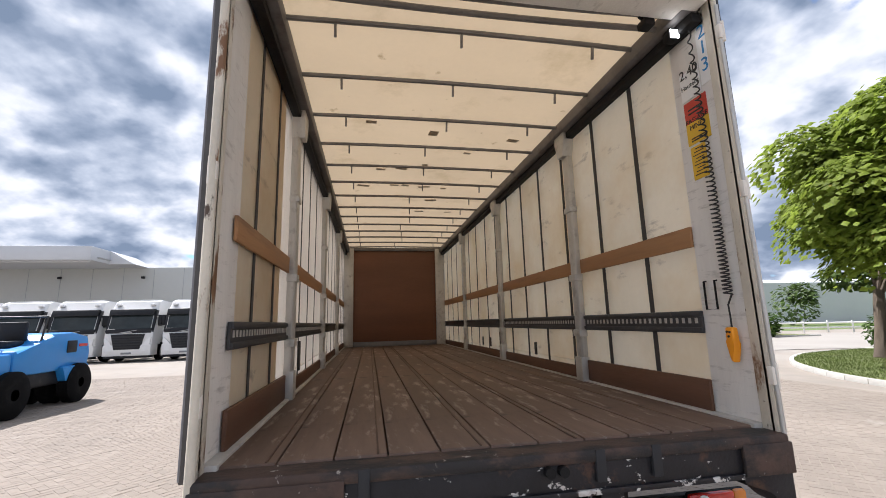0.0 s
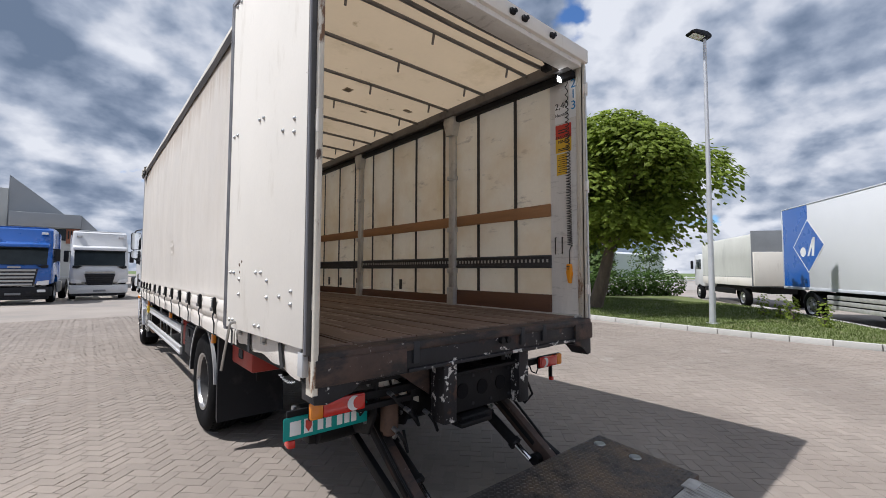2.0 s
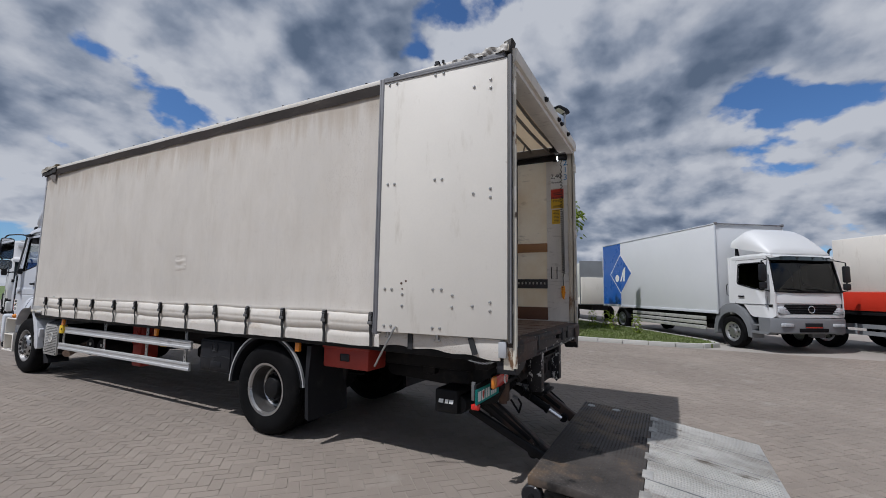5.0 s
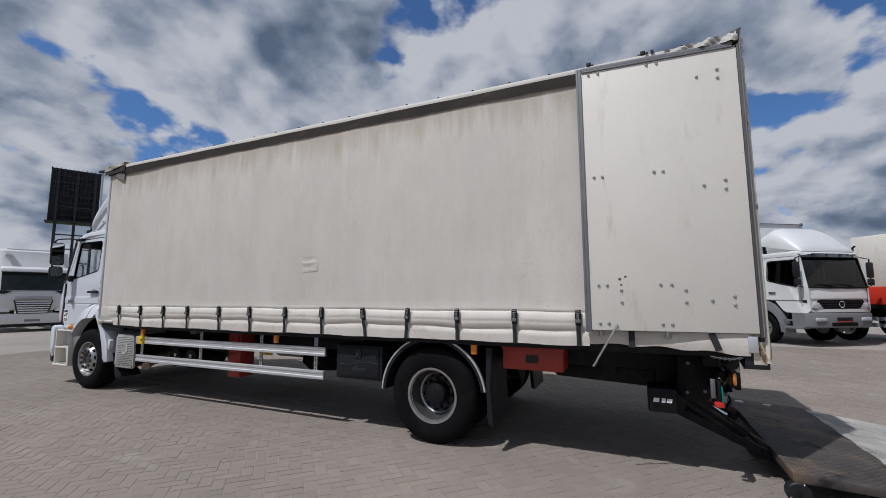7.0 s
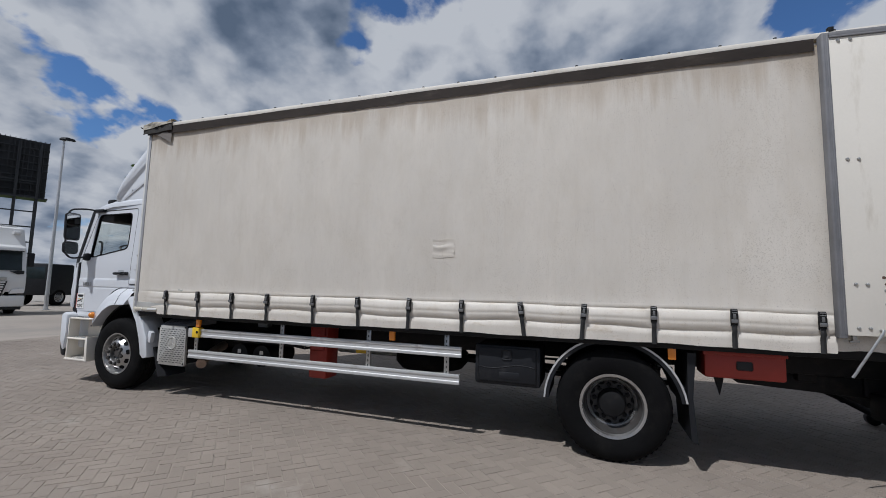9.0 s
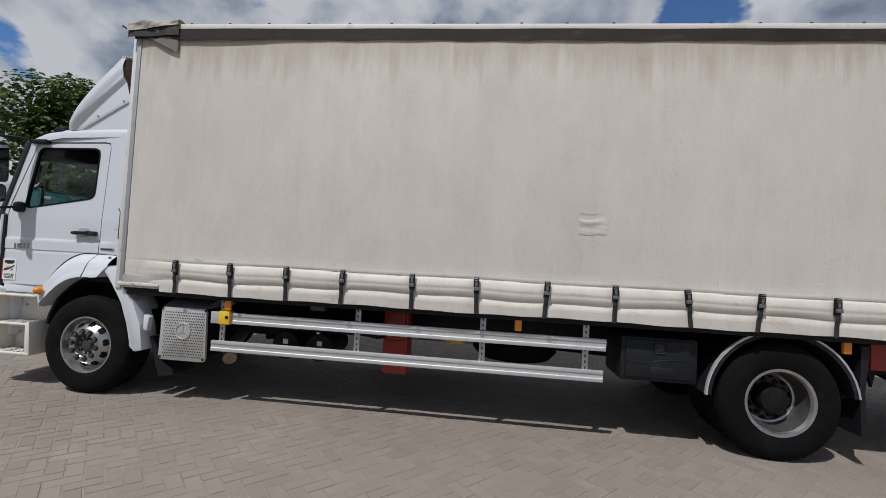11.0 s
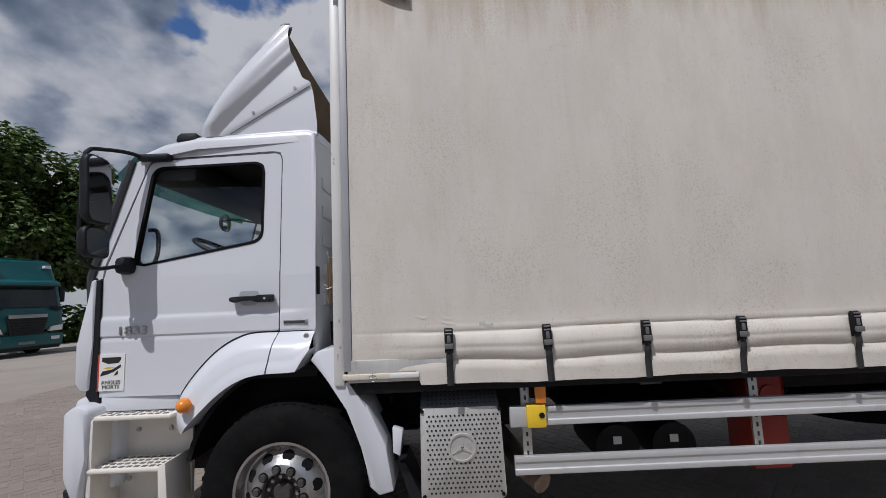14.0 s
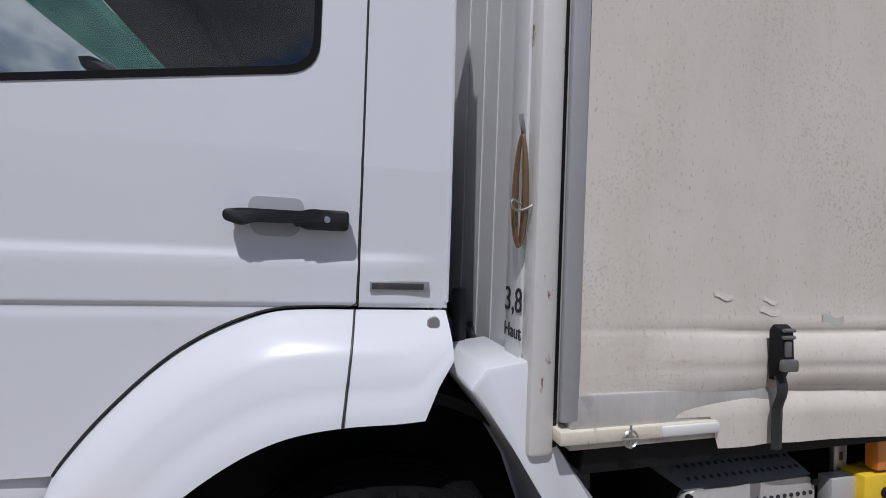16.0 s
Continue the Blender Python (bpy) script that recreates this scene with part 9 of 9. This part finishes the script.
for s in (-1, 1):
    bp = part("blue_panel", box(B(), s * 1.252, s * 1.256, 1.44, 3.05, 1.10, 3.94), BLUE, boxtruck, "blue rear corner panel")
    c = (3.05, 2.52)
    dia = [(c[0] - 0.88, c[1]), (c[0], c[1] - 0.88), (c[0] + 0.88, c[1]), (c[0], c[1] + 0.88)]
    part("diamond", prism(B(), [(c[0] + (y - c[0]) * 1.06, c[1] + (z - c[1]) * 1.06) for y, z in dia], "x", s * 1.2565, s * 1.258), WHITE, bp, "white diamond outline")
    part("diamond_field", prism(B(), dia, "x", s * 1.2585, s * 1.260), BLUE, bp)
    tri = B()
    q = [(c[0] + 0.42, c[1] + 0.28), (c[0] + 0.25, c[1] + 0.22), (c[0] - 0.05, c[1] - 0.35), (c[0] + 0.06, c[1] - 0.35)]
    prism(tri, q, "x", s * 1.2605, s * 1.263)
    prism(tri, [(c[0] + 0.42, c[1] + 0.28), (c[0] + 0.30, c[1] + 0.28), (c[0] + 0.20, c[1] - 0.35), (c[0] + 0.34, c[1] - 0.35)], "x", s * 1.2605, s * 1.263)
    prism(tri, [(c[0] - 0.30 + 0.17 * math.cos(radians(a)), c[1] - 0.20 + 0.17 * math.sin(radians(a))) for a in range(0, 360, 24)], "x", s * 1.2605, s * 1.263)
    part("emblem_swash", tri, WHITE, bp, "white swash emblem")
    road_wheel(boxtruck, s, 3.0, 0.48)
    road_wheel(boxtruck, s, 9.42, 0.48, 1.19)
    bm = B()
    for z in (0.50, 0.66, 0.82):
        box(bm, s * 1.16, s * 1.21, 3.9, 8.3, z - 0.06, z + 0.06, 0.008)
    part("side_guard", bm, ALU_POST, boxtruck, "dull aluminium side guard planks")
    part("frame_rail", box(B(), s * 0.36, s * 0.44, 1.4, 10.2, 0.62, 0.92), BLACK, boxtruck)
    part("wheel_wing", prism(B(), [(3.0 + 0.52 * math.cos(radians(a)), 0.43 + 0.54 * math.sin(radians(a))) for a in range(10, 171, 16)] + [(3.0 + 0.48 * math.cos(radians(a)), 0.43 + 0.50 * math.sin(radians(a))) for a in range(170, 9, -16)], "x", s * 1.2, s * 0.7), PLASTIC, boxtruck)
bm = box(B(), -0.7, 0.7, 2.0, 8.0, 0.45, 0.62, 0.02)
part("underbody", bm, BLACK, boxtruck)
bm = box(B(), -1.25, 1.25, 8.955, 8.985, 3.955, 3.985, 0.006)
for x in (-1.22, 1.22):
    box(bm, x - 0.05, x + 0.05, 8.93, 9.0, 3.94, 4.02, 0.012)
part("box_top_rail", bm, SEAL, bx)
# heading of the parked pair: the nose points down-left in plan
BT_YAW = math.degrees(math.atan2(0.82, -0.57))
boxtruck.matrix_basis = pose(11.95, -2.49, 0, 0, 0, BT_YAW) @ pose(-1.25, -8.95, 0)

tarp_truck = thing("tarpaulin_truck", "older truck with pale tarpaulin body and red-white marker boards", "truck")
rows = []
for y in np.linspace(0.6, 7.0, 26):
    o = 0.008 * math.sin(y * 9)
    rows.append([(-1.24 - o, y, 1.35), (-1.245 - o, y, 2.3), (-1.24, y, 3.2), (-1.15, y, 3.32), (0, y, 3.36 + o), (1.15, y, 3.32), (1.24, y, 3.2), (1.245 + o, y, 2.3), (1.24 + o, y, 1.35)])
part("tarpaulin", loft(B(), rows), TARP_GREY, tarp_truck, "grey-white weathered tarpaulin", sharp=50)
part("drop_side", box(B(), -1.25, 1.25, 0.6, 7.0, 0.98, 1.36, 0.012), PANEL, tarp_truck)
bm = B()
for k in range(30):
    y = 0.8 + k * 0.21
    for s in (-1, 1):
        cyl(bm, (s * 1.25, y, 1.40), (s * 1.262, y, 1.40), 0.02, seg=6)
tagged(part("eyelet_row", bm, SEAL, tarp_truck), kind="stuff")
part("tail_lift_folded", box(B(), -1.2, 1.2, 0.45, 0.58, 1.0, 2.5, 0.02), PANEL, tarp_truck)
part("rear_frame", box(B(), -1.24, 1.24, 0.55, 0.62, 0.95, 3.45, 0.01), PLASTIC_GREY, tarp_truck)
bm = B()
for k in range(4):
    prism(bm, [(0.45 + 0.1 * k, 1.5), (0.51 + 0.1 * k, 1.5), (0.61 + 0.1 * k, 1.85), (0.55 + 0.1 * k, 1.85)], "y", 0.435, 0.449)
part("warning_stripes", bm, STRIPE_RED, tarp_truck, "red diagonal warning stripes")
part("under_frame", box(B(), -0.5, 0.5, 0.7, 8.6, 0.65, 0.98), BLACK, tarp_truck)
part("cab", box(B(), -1.15, 1.15, 7.15, 8.9, 0.75, 2.7, 0.12), PAINT_OFF, tarp_truck)
part("cab_glass", box(B(), -1.16, 1.16, 7.6, 8.5, 1.75, 2.4, 0.05), MATS["windscreen_dark"], tarp_truck)
for s in (-1, 1):
    for y in (1.7, 7.9):
        road_wheel(tarp_truck, s, y)
    part("side_mirror", box(B(), s * 1.3, s * 1.45, 8.5, 8.6, 1.8, 2.3, 0.03), PLASTIC, tarp_truck)
    part("side_bar", box(B(), s * 1.15, s * 1.2, 2.6, 6.8, 0.55, 0.8, 0.01), BLACK, tarp_truck)
tarp_truck.matrix_basis = pose(20.4, 3.4, 0, 0, 0, math.degrees(math.atan2(-0.82, 0.57))) @ pose(1.25, -0.6, 0)

red_truck = thing("flatbed_truck", "red-sided flatbed truck carrying a white box body", "truck")
part("drop_side", box(B(), -1.25, 1.25, 0.0, 7.5, 1.2, 1.75, 0.02), RED_PAINT, red_truck, "red drop sides")
part("upper_body", box(B(), -1.2, 1.2, 2.0, 7.3, 1.75, 3.4, 0.03), PANEL, red_truck, "white upper body")
part("deck", box(B(), -1.22, 1.22, 0.0, 7.5, 1.08, 1.2), BLACK, red_truck)
bm = B()
for s in (-1, 1):
    for z in (0.55, 0.75):
        box(bm, s * 1.15, s * 1.2, 1.0, 6.0, z - 0.06, z + 0.06)
part("side_guard", bm, PLASTIC_GREY, red_truck)
part("under_frame", box(B(), -0.5, 0.5, 0.2, 9.6, 0.65, 1.08), BLACK, red_truck)
part("cab", box(B(), -1.15, 1.15, 7.7, 9.6, 0.7, 2.8, 0.12), RED_PAINT, red_truck)
part("cab_glass", box(B(), -1.16, 1.16, 8.2, 9.62, 1.8, 2.5, 0.05), MATS["windscreen_dark"], red_truck)
for s in (-1, 1):
    for y in (1.6, 8.6):
        road_wheel(red_truck, s, y, 0.5)
red_truck.matrix_basis = pose(11.95, -2.49, 0, 0, 0, BT_YAW) @ pose(-1.25, -8.95, 0) @ pose(-3.3, 7.8, 0)

# ---- blue road roller ----
roller = thing("road_roller", "bright blue pneumatic road roller parked at the yard's edge", "roller")
part("body", prism(B(), [(-0.9, 0.72), (1.35, 0.72), (1.42, 1.05), (1.30, 1.42), (0.75, 1.52), (0.1, 1.50), (-0.2, 1.28), (-0.9, 1.20)], "x", -0.62, 0.62, 0.06), BLUE_LIGHT, roller, "blue engine cover")
part("body_window", box(B(), -0.64, 0.64, 0.55, 0.88, 1.08, 1.34, 0.02), PLASTIC, roller)
part("frame", box(B(), -0.55, 0.55, -1.3, 1.3, 0.45, 0.75, 0.04), PLASTIC, roller)
for y in (-0.95, 0.95):
    for x in (-0.62, -0.22, 0.22, 0.62):
        w = part("tyre", lathe(B(), [(0.10, -0.13), (0.34, -0.15), (0.42, -0.10), (0.42, 0.10), (0.34, 0.15), (0.10, 0.13)], (x, y, 0.42), "x", 28), RUBBER, roller)
part("side_cover", prism(B(), [(0.35, 0.80), (0.5, 0.5), (0.9, 0.42), (1.25, 0.72), (1.25, 0.80)], "x", -0.7, 0.7, 0.02), BLUE_LIGHT, roller)
part("seat", box(B(), -0.25, 0.25, -0.55, -0.1, 1.25, 1.38, 0.04), PLASTIC, roller)
part("seat_back", box(B(), -0.25, 0.25, -0.15, -0.02, 1.35, 1.75, 0.04), PLASTIC, roller)
part("steering", lathe(B(), [(0.17, -0.012), (0.185, 0), (0.17, 0.012), (0.155, 0), (0.17, -0.012)], (0, -0.75, 1.62), "z", 24), BLACKINK, roller)
part("steering_column", cyl(B(), (0, -0.95, 1.1), (0, -0.75, 1.6), 0.035, seg=10), BLACKINK, roller)
bm = tube(B(), [(-0.5, -0.1, 1.25), (-0.5, 0.05, 1.85), (0.5, 0.05, 1.85), (0.5, -0.1, 1.25)], 0.022, 8)
part("roll_bar", bm, BLACKINK, roller)
part("front_box", box(B(), -0.6, 0.6, -1.5, -0.9, 0.6, 1.15, 0.05), BLUE_LIGHT, roller)
bm = B()
box(bm, 0.625, 0.632, 0.95, 1.25, 1.20, 1.26)
part("marking", bm, STICK_RED, roller)
roller.matrix_basis = pose(-8.75, 9.75, 0, 0, 0, 2) @ Matrix.Scale(1.15, 4)

# ---- buildings ----
hall = thing("warehouse", "large pale grey warehouse with a flat roof", "building")
part("wall", box(B(), -90, -7.5, 49, 52, 0, 8.55, 0.05), CLAD, hall)
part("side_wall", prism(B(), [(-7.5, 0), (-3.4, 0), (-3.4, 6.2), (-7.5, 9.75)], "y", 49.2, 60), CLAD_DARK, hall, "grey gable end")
part("roof_box", prism(B(), [(-90, 8.9), (-26.7, 8.9), (-27.6, 8.4), (-90, 8.4)], "y", 44, 49), FASCIA, hall)
part("canopy", box(B(), -90, -26.9, 43.0, 51, 8.5, 9.85, 0.05), FASCIA, hall, "pale blue-grey roof fascia")
part("fascia_end", prism(B(), [(-26.9, 8.5), (-24.6, 8.5), (-26.9, 9.85)], "y", 46.0, 51.0), FASCIA, hall)
bm = B()
for k in range(28):
    box(bm, -90 + 3 * k, -89.97 + 3 * k, 48.97, 49.0, 0, 8.5)
part("panel_joints", bm, CLAD_DARK, hall)
bm = B()
for x in (-45, -33, -25, -18, -14.5):
    box(bm, x - 0.15, x + 0.15, 48.7, 48.98, 6.9 + 0.4 * (x % 2), 7.15 + 0.4 * (x % 2), 0.02)
part("wall_lamp", bm, PLASTIC, hall)
office = thing("office_wing", "lower grey office wing with dark glass and brick", "building")
part("fascia", box(B(), -7.2, -2.7, 47.0, 60, 5.22, 6.42, 0.04), CLAD_DARK, office)
part("wall", box(B(), -7.1, -2.9, 47.6, 59.8, 0, 5.22), CLAD, office)
part("glass_band", box(B(), -7.0, -3.68, 47.5, 47.62, 4.15, 5.15), MATS["windscreen_dark"], office, "dark ribbon windows")
part("brick_bay", box(B(), -3.66, -2.75, 47.45, 47.62, 3.9, 5.2), BRICKWALL, office, "red brick bay")
bm = B()
for k in range(4):
    box(bm, -3.55 + 0.2 * k, -3.47 + 0.2 * k, 47.40, 47.46, 4.3, 5.0)
part("slit_window", bm, MATS["windscreen_dark"], office)
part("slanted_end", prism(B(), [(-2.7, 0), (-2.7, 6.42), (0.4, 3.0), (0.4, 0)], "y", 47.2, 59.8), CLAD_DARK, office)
part("railing", tube(B(), [(x, 46.9, 1.0) for x in np.linspace(-6, 6, 6)], 0.04, 6), GALV, office)

# ---- billboard frame ----
bb = thing("billboard_frame", "empty dark steel billboard frame on tall legs, seen from behind", "billboard")
part("panel", box(B(), -2.8, 2.8, 0.0, 0.12, 9.6, 15.4), STRUCT, bb, "dark panel")
for x in (-2.0, 0, 2.0):
    part("leg", box(B(), x - 0.16, x + 0.16, -0.5, -0.15, 0, 15.2), STRUCT, bb)
    part("leg", box(B(), x - 0.12, x + 0.12, -1.9, -1.65, 0, 12), STRUCT, bb)
bm = B()
for k in range(9):
    box(bm, -2.85, 2.85, -0.42, -0.30, 9.6 + 0.72 * k - 0.05, 9.6 + 0.72 * k + 0.05)
for k in range(13):
    box(bm, -2.83 + 0.465 * k, -2.77 + 0.465 * k, -0.5, -0.3, 9.5, 15.5)
for k in range(7):
    box(bm, -2.0, 2.0, -1.8, -1.7, 2.0 + 1.5 * k, 2.12 + 1.5 * k)
part("lattice", bm, STRUCT, bb, "dark steel lattice")
part("walkway", box(B(), -3.0, 3.0, -2.0, -0.2, 9.35, 9.48), STRUCT, bb)
bb.matrix_basis = pose(18.8, 57.0, 0, 0, 0, -24) @ pose(0.6, 0, 0) @ Matrix.Diagonal((0.77, 1, 1, 1))

# ---- fence and far things ----
fence = thing("fence", "low white two-rail fence along the road", "fence")
bm = box(B(), -0.05, 0.05, -0.05, 0.05, 0, 1.05, 0.006)
pm = mesh_of("post", bm, WHITE)
p0, p1 = Vector((33.0, 33.0, 0)), Vector((72, 12, 0))
for k in range(26):
    p = p0.lerp(p1, k / 25)
    piece("post", pm, fence, pose(p.x, p.y, 0, 0, 0, -28))
for z in (0.45, 0.85):
    part("rail", tube(B(), [p0 + Vector((0, 0, z)), p1 + Vector((0, 0, z))], 0.07, 6), WHITE, fence)
store = thing("far_warehouse", "long pale blue warehouse in the distance", "building")
part("wall", box(B(), 60, 150, 60, 75, 0, 7.0), FASCIA, store)
part("roof", prism(B(), [(60, 7.0), (75, 7.0), (67.5, 8.2)], "x", 60, 150), FASCIA, store)
for k, (x, y, r) in enumerate(((60, 50, 3.5), (75, 44, 4), (48, 62, 3.2), (92, 40, 4.5), (40, 22, 2.2), (110, 60, 5))):
    bush("far_tree", "small tree in the distance", [(x, y, r * 0.9, r * 0.8, r * 0.8, r * 0.9), (x + r * 0.4, y, r * 1.3, r * 0.5, r * 0.5, r * 0.5)], 900, 0.55, LEAF_DARK, 60 + k, (x, y, 0))
dark_car = thing("parked_truck", "dark truck chassis parked behind the row", "truck")
part("cab", box(B(), -1.1, 1.1, 0, 1.8, 0.6, 2.4, 0.1), PLASTIC, dark_car)
part("windscreen", box(B(), -1.0, 1.0, -0.01, 0.4, 1.5, 2.2, 0.03), MATS["windscreen_dark"], dark_car)
part("chassis", box(B(), -0.5, 0.5, 1.8, 6.5, 0.6, 0.95), BLACK, dark_car)
part("flat_load", box(B(), -1.1, 1.1, 2.2, 6.5, 0.95, 1.15), PANEL, dark_car)
for s in (-1, 1):
    for y in (0.9, 5.2):
        road_wheel(dark_car, s, y, 0.48, 1.1)
dark_car.matrix_basis = pose(9.4, 33.0, 0, 0, 0, -70)

# ---- laid blocks near the truck: herringbone, two sizes of detail ----
def blocks(x0, x1, y0, y1, angle=0.0):
    """Corners of the herringbone blocks, 0.2 x 0.1, inside a rectangle."""
    out = []
    L, W = 0.20, 0.10
    n = int(max(x1 - x0, y1 - y0) / W) + 8
    ca, sa = math.cos(radians(angle)), math.sin(radians(angle))
    cx, cy = (x0 + x1) / 2, (y0 + y1) / 2
    reach = math.hypot(x1 - x0, y1 - y0) / 2 / W + 4
    m = int(reach)
    for j in range(-m, m):
        for i in range(-m // 2, m // 2):
            for lay in (0, 1):
                u = (j + 4 * i) * W * 1.0
                v = j * W
                if lay == 0:
                    c, w, h = (u + L / 2, v + W / 2), L, W
                else:
                    c, w, h = (u - W / 2, v + L / 2), W, L
                x, y = cx + c[0] * ca - c[1] * sa, cy + c[0] * sa + c[1] * ca
                if x0 <= x <= x1 and y0 <= y <= y1:
                    out.append((x, y, w, h))
    return out


def paver_mesh(items, angle, seed):
    rnd = random.Random(seed)
    ca, sa = math.cos(radians(angle)), math.sin(radians(angle))
    verts, faces = [], []
    for x, y, w, h in items:
        z = rnd.uniform(-0.0018, 0.0018)
        tx, ty = rnd.uniform(-0.008, 0.008), rnd.uniform(-0.008, 0.008)
        k = len(verts)
        for g, dz in ((0.003, -0.010), (0.0065, 0.0)):
            for sx, sy in ((-1, -1), (1, -1), (1, 1), (-1, 1)):
                a, b = sx * (w / 2 - g), sy * (h / 2 - g)
                verts.append((x + a * ca - b * sa, y + a * sa + b * ca, z + dz + a * tx + b * ty))
        faces.append((k + 4, k + 5, k + 6, k + 7))
        for e in range(4):
            faces.append((k + e, k + (e + 1) % 4, k + 4 + (e + 1) % 4, k + 4 + e))
    return verts, faces


PAVE_ANGLE = 45
bed = part("paving_bed", flat_poly([(-12, -7.5), (10.4, -7.5), (10.4, 16.5), (-12, 16.5)], -0.0030), JOINT)
tagged(bed, "sand joints under the block paving", "pavement", kind="structure")
laid = blocks(-11.9, 10.3, -7.4, 16.4, PAVE_ANGLE)
near = [b for b in laid if -4.2 < b[0] < -3.2 and 4.0 < b[1] < 9.0][:300]
near_set = set(near)
v_, f_ = paver_mesh([b for b in laid if b not in near_set], PAVE_ANGLE, 3)
me = bpy.data.meshes.new("paving_blocks")
me.from_pydata(v_, [], f_)
me.materials.append(PAVER)
pv = new("paving_blocks", me)
pv.parent = bed
tagged(pv, "grey herringbone paving blocks", kind="stuff")
single = {}
for w, h in ((0.20, 0.10), (0.10, 0.20)):
    v_, f_ = paver_mesh([(0, 0, w, h)], PAVE_ANGLE, 5)
    m_ = bpy.data.meshes.new("paving_block")
    m_.from_pydata(v_, [], f_)
    m_.materials.append(PAVER)
    single[w] = m_
for x, y, w, h in near:
    piece("paving_block", single[w], bed, pose(x, y, 0))
